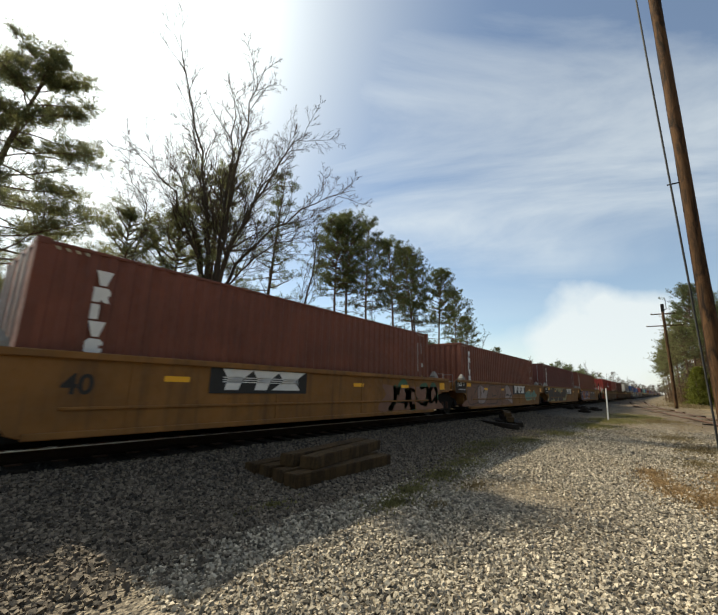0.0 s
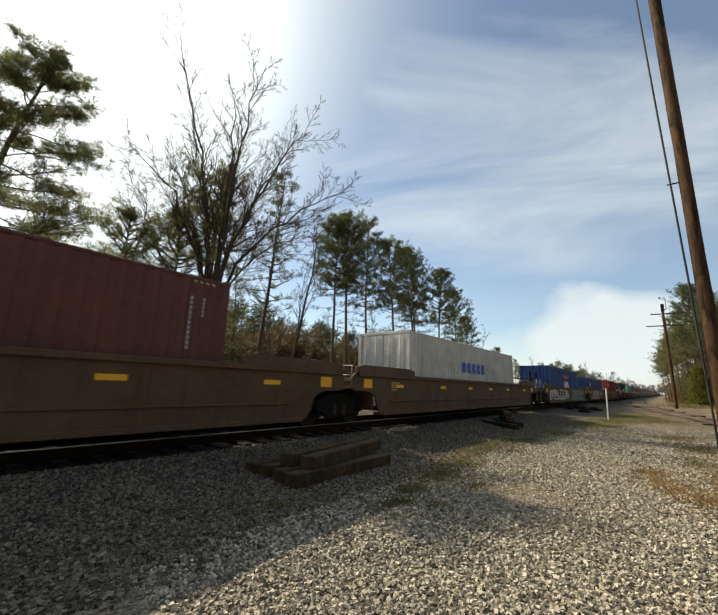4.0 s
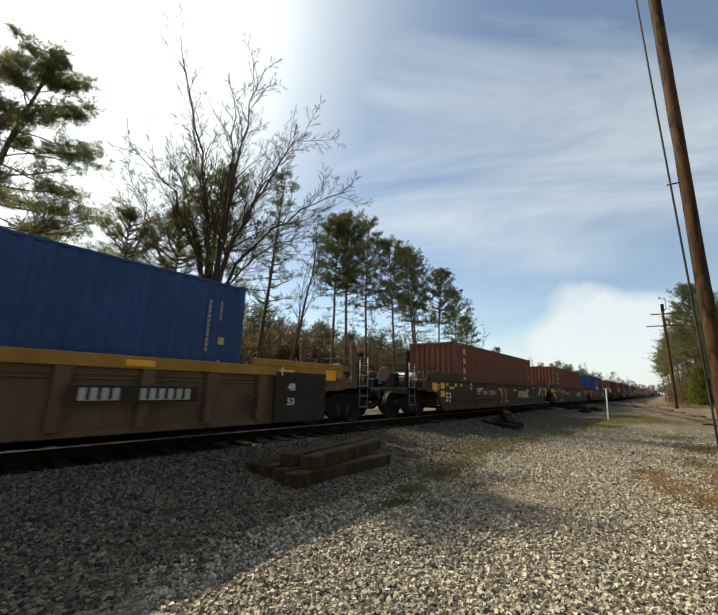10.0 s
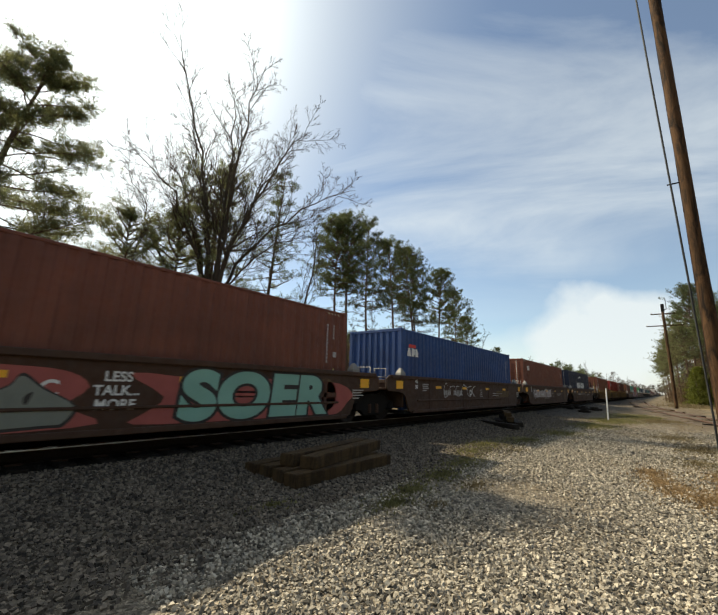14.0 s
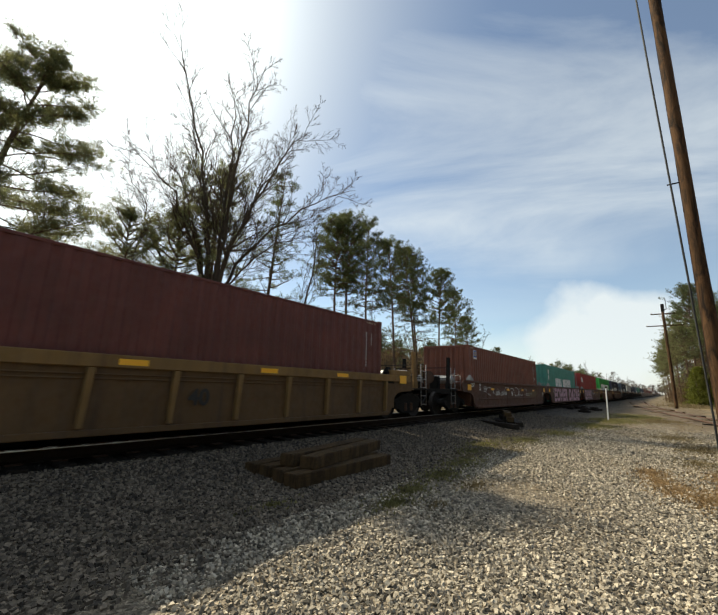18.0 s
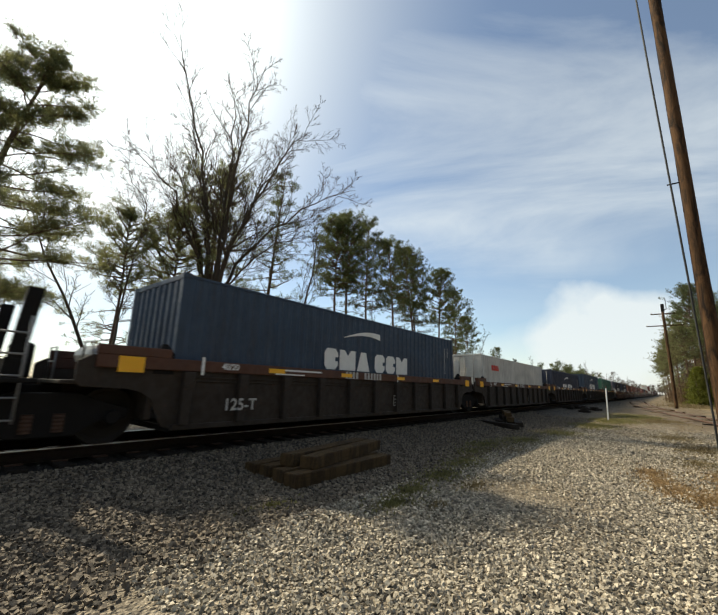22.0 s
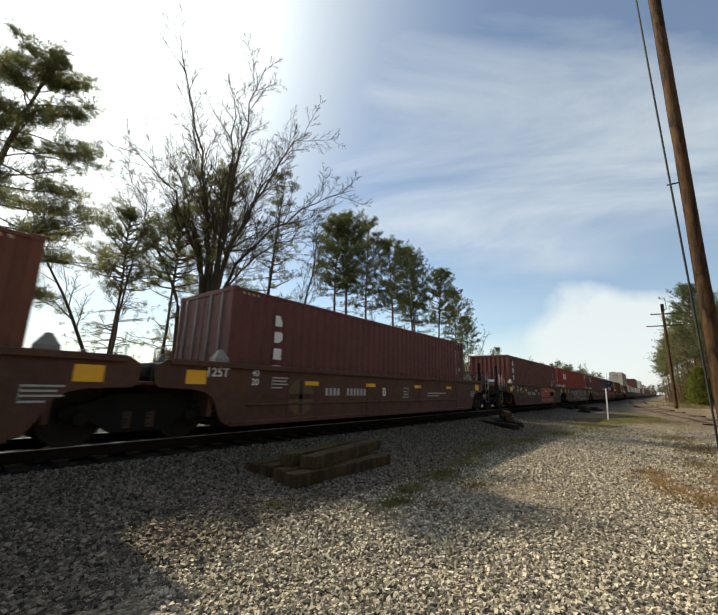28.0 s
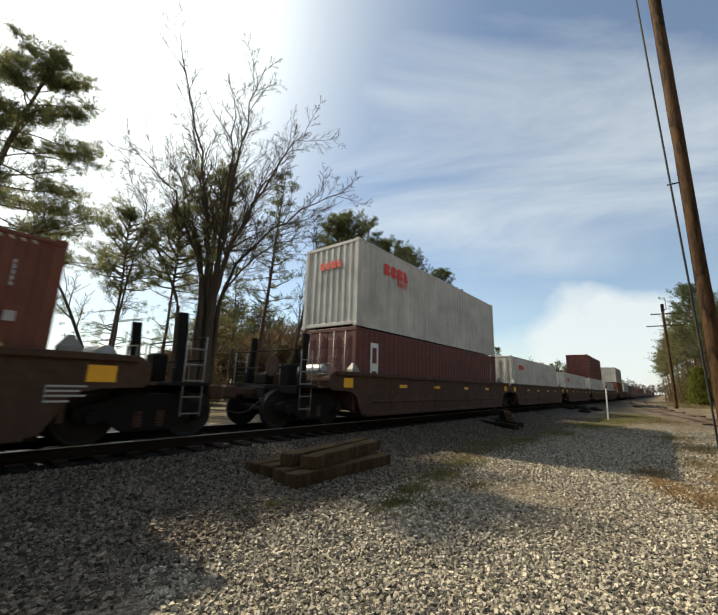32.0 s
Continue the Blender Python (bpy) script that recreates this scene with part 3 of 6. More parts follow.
def bird():
    pts = [(a, 0.7 * b) for a, b in ((-1.35, 0.28), (-0.25, 0.22), (-0.12, 0.36), (0.12, 0.36), (0.25, 0.22), (1.35, 0.28), (1.2, 0.05), (0.3, -0.08), (0.12, -0.3), (-0.12, -0.3), (-0.3, -0.08), (-1.2, 0.05))]
    return mesh("bird", [(x, 0, z) for x, z in pts], [tuple(range(12))])


# marks: (kind of shape, key, x from the leading end, z above the floor, colour, label); the shapes hang on the near wall
def marks_of(style):
    W, Y, R, B = LETTER_WHITE, LETTER_YELLOW, LETTER_RED, LETTER_BLUE
    word = lambda key, *a, **k: shared(("word", key), lambda: block_word("logo_mark", *a, **k))
    col = lambda key, *a: shared(("col", key), lambda: upright_word("logo_mark", *a))
    cma = word("cma", "oma oom", 0.58, 0.13, 0.0, 1.1)
    return {
        "triton": [(col("triton", "vrivon", 0.25, 0.285), 0.82, 2.55, W)],
        "tex": [(col("tex", "lev", 0.30, 0.43), 0.68, 2.56, W)],
        "magellan": [(shared("roundel", lambda: disc(0.25)), 6.67, 2.28, W), (shared("roundel_in", lambda: upright_word("logo_mark", "a", 0.28, 0.28)), 6.53, 2.42, B, 2), (word("magellan", "maoellan", 0.25, 0.12), 6.68, 1.85, W)],
        "cronos": [(plate(0.36, 1.8), 0.80, 1.45, B), (plate(0.42, 0.28), 0.80, 2.47, W), (col("cronos", "oron", 0.22, 0.32), 0.69, 2.25, W, 2)],
        "cosco": [(word("cosco", "ooooo", 0.5, 0.3), 6.0, 1.75, LETTER_BLUE)],
        "apl": [(shared("bird", bird), 6.25, 2.08, R), (word("apl", "apl", 0.66, 0.14, 0.0, 1.2), 6.15, 1.38, W)],
        "apl_small": [(plate(0.5, 0.12), 0.75, 2.28, R), (word("apls", "apl", 0.3, 0.1), 0.78, 2.05, W)],
        "cai": [(word("cai", "oai", 0.5, 0.10, 0.05), 1.06, 2.17, W)],
        "cma": [(cma, 6.2, 1.5, W), (shared("swoosh", swoosh), 5.75, 2.12, W)],
        "eco": [(cma, 6.2, 1.5, W), (shared("swoosh", swoosh), 5.75, 2.12, W), ("eco container", 10.35, 2.33, W), ("bamboo flooring", 10.35, 2.05, W), ("container", 2.7, 2.38, W)],
        "china": [(word("china", "ohina  shippino", 0.70, 0.12, 0.0, 0.74), 6.3, 1.55, W), (col("cn", "oe", 0.34, 0.45), 0.55, 2.5, W)],
        "china_col": [(col("china_col", "ohina", 0.26, 0.32), 0.75, 2.5, W)],
        "evergreen": [(word("evergreen", "everoreen", 0.84, 0.30, 0.0, 1.08), 6.2, 1.6, W)],
        "gold": [(col("gold", "oolp", 0.28, 0.43), 0.77, 2.62, Y)],
        "florens": [(plate(0.40, 0.44), 0.78, 2.46, W), (plate(0.35, 0.34), 0.78, 2.49, B, 2), (plate(0.24, 0.06), 0.79, 2.44, Y, 3), (plate(0.24, 0.06), 0.80, 2.55, Y, 3)],
        "beacon": [(plate(1.20, 0.56), 1.18, 2.35, LETTER_GREY), (plate(1.14, 0.50), 1.18, 2.35, LETTER_BLACK, 2), (word("beacon", "peaoon", 0.19, 0.1), 1.22, 2.22, W, 3), (plate(0.7, 0.05), 1.36, 2.47, W, 3), (plate(0.07, 0.4), 0.70, 2.36, W, 3)],
        "oocl": [(word("oocl", "oool", 0.3, 0.14), 2.0, 2.25, R)],
        "oocl_big": [(word("oocl2", "oool", 0.42, 0.14), 2.2, 2.2, R), (word("oocl3", "iiiii", 0.2, 0.3), 2.6, 1.85, R)],
        "badge": [(plate(0.30, 0.36), 0.95, 2.42, LETTER_CREAM), (plate(0.24, 0.24), 0.95, 2.45, LETTER_BLACK, 2), (plate(0.16, 0.05), 0.97, 2.47, LETTER_CREAM, 3)],
        "column": [(col("column", "lpee", 0.26, 0.4), 1.2, 2.4, W)],
        "tall": [(plate(0.42, 1.5), 0.95, 1.7, W), (plate(0.24, 0.5), 0.95, 2.05, MAROON, 2), (plate(0.24, 0.5), 0.95, 1.3, MAROON, 2)],
        "small": [(word("small", "oe", 0.3, 0.14), 1.2, 2.3, W)],
    }.get(style, [])


def make_container(paint, label, style, high=True, doors=True, near=True):
    h = HIGH if high else LOW
    box = thing("shipping_container", label, "container", group="containers of the freight train")
    L2, W2 = LENGTH / 2, HALF_W
    tag = "hi" if high else "lo"
    wall = shared(("wall", tag), lambda: corrugated("side_wall", LENGTH - 0.3, 0.16, h - 0.09, 0.278, 0.027))
    end = shared(("end", tag), lambda: corrugated("end_wall", 2 * W2 - 0.26, 0.16, h - 0.12, 0.25, 0.045))
    piece("side_wall", wall, paint, box, pose(0, -W2 + 0.006, 0))
    piece("side_wall", wall, paint, box, pose(0, W2 - 0.006, 0, 0, 0, 180))
    lead, tail = (-1, 1) if doors else (1, -1)
    piece("end_wall", end, paint, box, pose(-lead * (L2 - 0.02), 0, 0, 0, 0, lead * -90))
    leaf = shared(("leaf", tag), lambda: boxes("door", [(-0.025, 0.025, -0.55, 0.55, 0.17, h - 0.13)] + [(-0.031, 0.0, -0.5, 0.5, z, z + 0.28) for z in (0.3, 0.85, 1.4, 1.95)], 0.006))
    bar = shared(("bar", tag), lambda: rods("locking_bar", [[(0, 0, 0.16), (0, 0, h - 0.12)], [(0, 0, 0.95), (-0.03, 0.28, 0.95)]], 0.019))
    for y in (-0.56, 0.56):
        d = piece("door", leaf, paint, box, pose(lead * (L2 - 0.045), y, 0, 0, 0, 0 if lead < 0 else 180))
        for dy in (-0.24, 0.24) if near else ():
            piece("locking_bar", bar, GALVANISED, d, pose(-0.06, dy, 0))
    post = shared(("post", tag), lambda: boxes("corner_post", [(-0.08, 0.08, -0.075, 0.075, 0.11, h - 0.11)], 0.01))
    cast = shared("casting", lambda: boxes("corner_casting", [(-0.089, 0.089, -0.081, 0.081, 0.0, 0.118)], 0.012))
    for sx in (-1, 1):
        for sy in (-1, 1):
            c = piece("corner_post", post, paint, box, pose(sx * (L2 - 0.08), sy * (W2 - 0.075), 0))
            for z in (0.0, h - 0.118) if near else ():
                piece("corner_casting", cast, paint, c, pose(0, 0, z))
    rail = shared("top_rail", lambda: boxes("top_rail", [(-L2 + 0.17, L2 - 0.17, -0.03, 0.03, -0.06, 0.0)], 0.008))
    sill = shared("bottom_rail", lambda: boxes("bottom_rail", [(-L2 + 0.17, L2 - 0.17, -0.02, 0.02, 0.0, 0.16)] + [(-L2 + 0.17, L2 - 0.17, -0.035, 0.02, 0.0, 0.03)]))
    for sy in (-1, 1):
        piece("top_rail", rail, paint, box, pose(0, sy * (W2 - 0.035), h - 0.03))
        piece("bottom_rail", sill, paint, box, pose(0, sy * (W2 - 0.04), 0, 0, 0, 0 if sy < 0 else 180))
    head = shared("header", lambda: boxes("end_header", [(-0.04, 0.04, -W2 + 0.15, W2 - 0.15, -0.11, 0.0)], 0.008))
    for sx in (-1, 1):
        piece("end_header", head, paint, box, pose(sx * (L2 - 0.05), 0, h - 0.01))
        piece("end_sill", head, paint, box, pose(sx * (L2 - 0.05), 0, 0.16))
    roof = shared("roof", lambda: boxes("roof", [(-L2 + 0.1, L2 - 0.1, -W2 + 0.06, W2 - 0.06, -0.05, -0.03)] + [(-L2 + 0.2 + 0.21 * i, -L2 + 0.29 + 0.21 * i, -W2 + 0.1, W2 - 0.1, -0.03, -0.014) for i in range(56)]))
    piece("roof", roof, paint, box, pose(0, 0, h))
    piece("floor", shared("cfloor", lambda: boxes("floor", [(-L2 + 0.1, L2 - 0.1, -W2 + 0.06, W2 - 0.06, 0.10, 0.15)])), BLACK_IRON, box)
    for me, x, z, ink, *layer in marks_of(style):
        dy = 0.004 * (layer[0] if layer else 1)
        if isinstance(me, str):
            lettering(box, me, 0.30, -L2 + x, z - 0.12, -W2 - 0.002, ink)
            continue
        for shape in me if isinstance(me, list) else (me,):
            piece("logo_mark", shape, ink, box, pose(-L2 + x, -W2 + 0.003 - dy, z - (HIGH - h)))
    if style == "oocl_big":
        for shape in shared("end_word", lambda: block_word("logo_mark", "oool", 0.26, 0.14)):
            piece("logo_mark", shape, LETTER_RED, box, pose(-L2 - 0.003, 0, 2.15, 0, 0, -90))
    # height warning stripes at the top corners
    if near and high and paint in (RED, MAROON, RED_BROWN, ORANGE_RED):
        strip = shared("hazard", lambda: mesh("hazard_stripe", [(x + dx, 0, z) for x in (0.0, 0.13, 0.26, 0.39) for dx, z in ((0, 0), (0.055, 0), (0.03, 0.05), (-0.025, 0.05))], [tuple(range(4 * i, 4 * i + 4)) for i in range(4)]))
        for x in (-L2 + 0.25, L2 - 0.80):
            tagged(piece("hazard_stripe", strip, LETTER_CREAM, box, pose(x, -W2 - 0.001, h - 0.155)), kind="stuff")
    # serial and weight lines by the trailing end, as plain bars
    if style != "none":
        tall = shared("ids", lambda: comb("serial_marking", [(-0.10 * k, -0.10 * k - 0.07, 0.05) for k in range(11)]))
        short = shared("ids_short", lambda: comb("size_marking", [(-0.085 * k, -0.085 * k - 0.055, 0.04) for k in range(5)]))
        piece("serial_marking", tall, LETTER_GREY, box, pose(L2 - 0.84, -W2 - 0.001, 2.45 - (HIGH - h)))
        if near:
            piece("size_marking", short, LETTER_GREY, box, pose(L2 - 0.58, -W2 - 0.001, 2.45 - (HIGH - h)))
        if near and style in ("", "column", "gold", "tex", "florens", "badge", "triton", "apl"):
            piece("warning_sign", shared("warn", lambda: mesh("warning_sign", [(-0.11, 0, 0), (0.11, 0, 0), (0, 0, 0.2)], [(0, 1, 2)])), LETTER_YELLOW, box, pose(L2 - 0.52, -W2 - 0.001, 1.05 - (HIGH - h)))
            piece("label_plate", plate(0.13, 0.15), LETTER_YELLOW if style in ("", "tex", "apl") else LETTER_GREY, box, pose(L2 - 0.5, -W2 - 0.001, 1.62 - (HIGH - h)))
        if style == "tex":
            piece("caution_plate", plate(0.72, 0.27), LETTER_YELLOW, box, pose(L2 - 1.35, -W2 - 0.001, 1.25))
            lettering(box, "CAUTION", 0.15, L2 - 1.35, 1.26, -W2 - 0.005, LETTER_BLACK)
            piece("warning_sign", CACHE["warn"], LETTER_YELLOW, box, pose(L2 - 1.35, -W2 - 0.001, 1.45))
    return box


def comb(name, rows, spine=0.012):
    """Lines of worn lettering as plain bars on one thin upright: rows of (top, bottom, width), downwards."""
    pts = [(0.0, rows[0][0]), (0.0, rows[-1][1])]
    for i in range(len(rows) - 1, -1, -1):
        top, low, w = rows[i]
        pts += [(w, low), (w, top)] + ([(spine, top), (spine, rows[i - 1][1])] if i else [])
    return mesh(name, [(x, 0, z) for x, z in pts], [tuple(range(len(pts)))])


def row_of_bars(name, count, pitch, width, height):
    """Characters as plain bars standing on one thin line."""
    pts = [(0.0, 0.0), (count * pitch - (pitch - width), 0.0)]
    for k in range(count - 1, -1, -1):
        pts += [(k * pitch + width, height), (k * pitch, height)] + ([(k * pitch, 0.012), (k * pitch - (pitch - width), 0.012)] if k else [])
    return mesh(name, [(x, 0, z) for x, z in pts], [tuple(range(len(pts)))])


def bars(cells):
    verts, faces = [], []
    for x0, x1, z0, z1 in cells:
        b = len(verts)
        verts += [(x0, 0, z0), (x1, 0, z0), (x1, 0, z1), (x0, 0, z1)]
        faces.append((b, b + 1, b + 2, b + 3))
    return verts, faces


# ---------------------------------------------------------------- well cars
WHEEL_R, FLOOR_Z, SILL_Z, TOP_Z = 0.47, 0.315, 0.25, 1.47


def side_outline(pitch):
    h = pitch / 2
    right = [(h - 1.72, SILL_Z), (h - 1.58, 0.30), (h - 1.46, 0.52), (h - 1.36, 0.78), (h - 1.18, 0.90), (h - 0.95, 0.94), (h - 0.30, 0.96), (h - 0.22, 1.04), (h - 0.22, 1.36), (h - 0.40, TOP_Z)]
    return right + [(-x, z) for x, z in right[::-1]]


def side_frame():
    pts = [(-1.15, 0.47), (-1.15, 0.62), (-0.72, 0.70), (-0.42, 0.86), (0.42, 0.86), (0.72, 0.70), (1.15, 0.62), (1.15, 0.47), (1.02, 0.40), (0.72, 0.44), (0.40, 0.20), (-0.40, 0.20), (-0.72, 0.44), (-1.02, 0.40)]
    return slab("side_frame", pts, -0.09, 0.09, 0.02)


def wheelset():
    verts, faces = [], []
    r = WHEEL_R
    for s in (-1, 1):
        rings = [(0.10, 0.845), (0.13, 0.83), (0.22, 0.80), (r - 0.09, 0.79), (r - 0.05, 0.81), (r - 0.004, 0.812), (r + 0.004, 0.72), (r + 0.028, 0.70), (r + 0.022, 0.675), (r - 0.06, 0.672), (0.16, 0.70), (0.085, 0.66)]
        v, f = lathe([(a, s * b) for a, b in rings], 28)
        k = len(verts)
        verts += v
        faces += [tuple(k + i for i in q) for q in f]
    v, f = lathe([(0.07, -1.02), (0.085, -0.66), (0.085, 0.66), (0.07, 1.02)], 12)
    k = len(verts)
    verts += v
    faces += [tuple(k + i for i in q) for q in f]
    return mesh("wheelset", verts, faces)


def make_bogie(parent, x, near=True):
    """A three-piece truck; its two wheelsets turn."""
    bogie = piece("bogie", shared("bolster", lambda: boxes("bogie", [(-0.22, 0.22, -1.1, 1.1, 0.52, 0.80), (-0.35, 0.35, -0.35, 0.35, 0.78, 0.98)], 0.02)), BLACK_IRON, parent, pose(x, 0, 0))
    frame_me = shared("side_frame", side_frame)
    spring = shared("spring", lambda: mesh("coil_spring", *lathe([(0.08, 0.28)] + [(0.085 - 0.015 * (i % 2), 0.28 + 0.028 * i) for i in range(1, 10)] + [(0.08, 0.55)], 10, "z")))
    cap = shared("bearing", lambda: mesh("bearing_cap", *lathe([(0.10, -0.13), (0.12, -0.08), (0.12, 0.06), (0.05, 0.10)], 14)))
    for sy in (-1, 1):
        f = piece("side_frame", frame_me, BLACK_IRON, bogie, pose(0, sy * 1.03, 0), "sooty cast-steel side frame")
        for dx in (-0.19, 0.19) if near else ():
            piece("coil_spring", spring, RUSTY_IRON, bogie, pose(dx, sy * 1.1, 0))
        for dx in (-0.889, 0.889) if near else ():
            piece("bearing_cap", cap, BLACK_IRON, bogie, pose(dx, sy * 1.1, WHEEL_R, 0, 0, 0 if sy < 0 else 180))
    me = shared("wheelset", wheelset)
    sets = []
    for dx in (-0.889, 0.889):
        w = piece("wheelset", me, WHEEL_STEEL, bogie, pose(dx, 0, WHEEL_R), "steel wheelset with worn treads")
        sets.append((w, dx, x))
    return sets


def text_mesh(words, size):
    def build():
        cu = bpy.data.curves.new("lettering", "FONT")
        cu.body, cu.size, cu.align_x, cu.offset = words, size, "CENTER", size * 0.022
        cu.materials.append(None)
        return cu
    return shared(("text", words, size), build)


def lettering(parent, words, size, x, z, y, ink):
    ob = new("lettering", text_mesh(words, size))
    ob.material_slots[0].link = "OBJECT"
    ob.material_slots[0].material = ink
    ob.parent, ob.matrix_basis = parent, pose(x, y, z, 90)
    return ob


STYLES = {
    # paint, pitch, ribbed, chord paint, label
    "yellow": (YELLOW_CAR, 15.25, False, YELLOW_CAR, "faded yellow slab-sided well car with spray-painted graffiti"),
    "rust": (RUST_CAR, 19.75, False, RUST_CAR, "rust-stained tan well car with smooth sides"),
    "tan": (TAN_CAR, 19.3, True, GOLD_CHORD, "dirty tan well car with ribbed sides and yellow top chord"),
    "brown53": (DARK_CAR, 19.35, False, DARK_CAR, "dark brown well car with smooth sides and white stencils"),
    "brown": (BROWN_CAR, 15.4, False, BROWN_CAR, "brown well car with smooth sides, amber reflectors and stencils"),
    "sooty": (DARK_CAR, 15.4, False, DARK_CAR, "sooty brown well car with smooth sides and amber reflectors"),
    "gold": (OCHRE_CAR, 15.9, True, GRIMY_GOLD, "dirty ochre ribbed well car with blackened ends"),
    "ribbed": (SOOT_CAR, 15.65, True, BROWN_CAR, "sooty ribbed well car with a brown top band"),
}
WHEELS = []


def make_car(style, first, last, pitch=None, near=True):
    paint, p0, ribbed, chord_paint, label = STYLES[style]
    pitch = pitch or p0
    h = pitch / 2
    car = thing("well_car", label, "rail car", group="well cars of the freight train")
    key = (ribbed, round(pitch, 2))
    wall_y = 1.47 if not ribbed else 1.40
    wall = shared(("car_wall", key), lambda: slab("side_wall", side_outline(pitch), -0.03, 0.03, 0.012))
    chord = shared(("chord", key), lambda: boxes("top_chord", [(-h + 0.45, h - 0.45, -0.07, 0.07, -0.10 if not ribbed else -0.20, 0.012)], 0.012))
    sill = shared(("sill", key), lambda: boxes("side_sill", [(-h + 1.75, h - 1.75, -0.07, 0.06, -0.03, 0.07)], 0.012))
    sides = {}
    for sy in (-1, 1):
        m = pose(0, sy * wall_y, 0, 0, 0, 0 if sy < 0 else 180)
        w = piece("side_wall", wall, paint, car, m)
        sides[sy] = w
        piece("top_chord", chord, chord_paint, w, pose(0, -0.03, TOP_Z))
        piece("side_sill", sill, paint, w, pose(0, -0.01, SILL_Z))
        if ribbed:
            rib = shared(("rib", key), lambda: slab("rib", [(-0.11, SILL_Z + 0.06), (0.05, SILL_Z + 0.06), (0.11, TOP_Z - 0.21), (-0.11, TOP_Z - 0.21)], -0.13, 0.0, 0.01))
            if style == "gold":
                rib = shared(("thin_rib", key), lambda: slab("rib", [(-0.07, SILL_Z + 0.1), (0.01, SILL_Z + 0.1), (0.06, TOP_Z - 0.21), (-0.05, TOP_Z - 0.21)], -0.11, 0.0, 0.01))
            n = int((pitch - 3.9) / (1.12 if style != "gold" else 1.3))
            for i in range(n + 1):
                piece("rib", rib, paint if style != "gold" else GRIMY_GOLD, w, pose((i / n - 0.5) * (pitch - 3.9), -0.03, 0))
            for dz in (1.15, 1.08):
                piece("stiffener", shared(("strip", key), lambda: boxes("stiffener", [(-h + 1.9, h - 1.9, -0.03, 0.0, 0.0, 0.025)], 0.006)), paint, w, pose(0, -0.03, dz))
            cap = shared(("chord_end", key), lambda: boxes("chord_end", [(0.45, h - 6.25, -0.07, 0.07, 0.012, 0.17)], 0.012))
            for sx in (-1, 1):
                piece("chord_end", cap, chord_paint, w, pose(sx * h, -0.03, TOP_Z, 0, 0, 0 if sx < 0 else 180))
        else:
            seam = shared("seam", lambda: boxes("seam", [(-0.02, 0.02, -0.012, 0.0, SILL_Z + 0.08, TOP_Z - 0.12)]))
            for x in (-4.6, -1.55, 1.55, 4.6) if sy < 0 and near else ():
                piece("seam", seam, paint, w, pose(x, -0.03, 0))
            lip = shared(("lip", key), lambda: boxes("stiffener", [(-h + 2.1, h - 2.1, -0.035, 0.0, 0.0, 0.05)], 0.01))
            piece("stiffener", lip, paint, w, pose(0, -0.03, 0.62))
            if pitch > 17:
                cap = shared(("chord_end", key), lambda: slab("chord_end", [(0.35, 0.0), (h - 6.3, 0.0), (h - 6.3, 0.17), (h - 6.7, 0.23), (0.7, 0.23), (0.35, 0.16)], -0.06, 0.04, 0.01))
                for sx in (-1, 1):
                    piece("chord_end", cap, paint, w, pose(sx * h, -0.03 if sx < 0 else -0.05, TOP_Z + 0.008, 0, 0, 0 if sx < 0 else 180))
        # amber reflectors
        tape = shared("tape", lambda: boxes("reflector", [(-0.23, 0.23, -0.006, 0.0, -0.05, 0.05)]))
        for x in () if sy > 0 else (-3.85, -1.4, 1.4, 3.9) if pitch < 17 else (-7.2, -4.0, -1.3, 1.3, 4.0, 7.2):
            piece("reflector", tape, AMBER, w, pose(x, -0.034 if not ribbed else -0.10, 1.12 if not ribbed else 1.37), "amber reflective strip")
        patch = shared("patch", lambda: boxes("reflector", [(-0.2, 0.2, -0.006, 0.0, -0.13, 0.13)]))
        for x in (-h + 0.95, h - 0.95) if sy < 0 and near else ():
            piece("reflector", patch, AMBER, w, pose(x, -0.034 if not ribbed else -0.10, 1.17 if not ribbed else 1.34), "square amber reflective patch")
    # cross members, floor supports and end bulkheads
    fl = shared(("floor", key), lambda: boxes("floor", [(-h + 1.75, h - 1.75, -1.40, -1.12, 0.22, 0.30), (-h + 1.75, h - 1.75, 1.12, 1.40, 0.22, 0.30)] + [(x - 0.25, x + 0.25, -1.40, 1.40, 0.2, 0.30) for x in (-5.9, -3, 0, 3, 5.9)]))
    piece("floor", fl, BLACK_IRON, car)
    bulk = shared("bulkhead", lambda: boxes("end_bulkhead", [(-0.05, 0.05, -1.38, 1.38, 0.42, 1.30), (-0.09, 0.09, -1.38, 1.38, 1.22, 1.34)], 0.01))
    deck = shared("deck", lambda: boxes("end_deck", [(-0.75, 0.62, -1.38, 1.38, 1.0, 1.06), (-0.6, 0.75, -0.32, 0.32, 0.72, 1.0), (-0.75, -0.68, -1.38, 1.38, 1.06, 1.24)], 0.01))
    for sx, outer in ((-1, first), (1, last)):
        piece("end_bulkhead", bulk, paint, car, pose(sx * (h - 1.36), 0, 0))
        piece("end_deck", deck, paint, car, pose(sx * (h - 0.66), 0, 0, 0, 0, 0 if sx > 0 else 180))
        # grab irons and air pipes over every joint
        grab = shared("grab", lambda: rods("grab_iron", [[(0, -1.30, 1.05), (0, -1.30, 1.68), (0, -0.85, 1.68), (0, -0.85, 1.05)], [(0, -1.30, 1.4), (0, -0.85, 1.4)]], 0.017))
        for sy in (-1, 1) if near else ():
            piece("grab_iron", grab, GALVANISED, car, pose(sx * (h - 0.42), 0, 0, 0, 0, 0 if sy < 0 else 180))
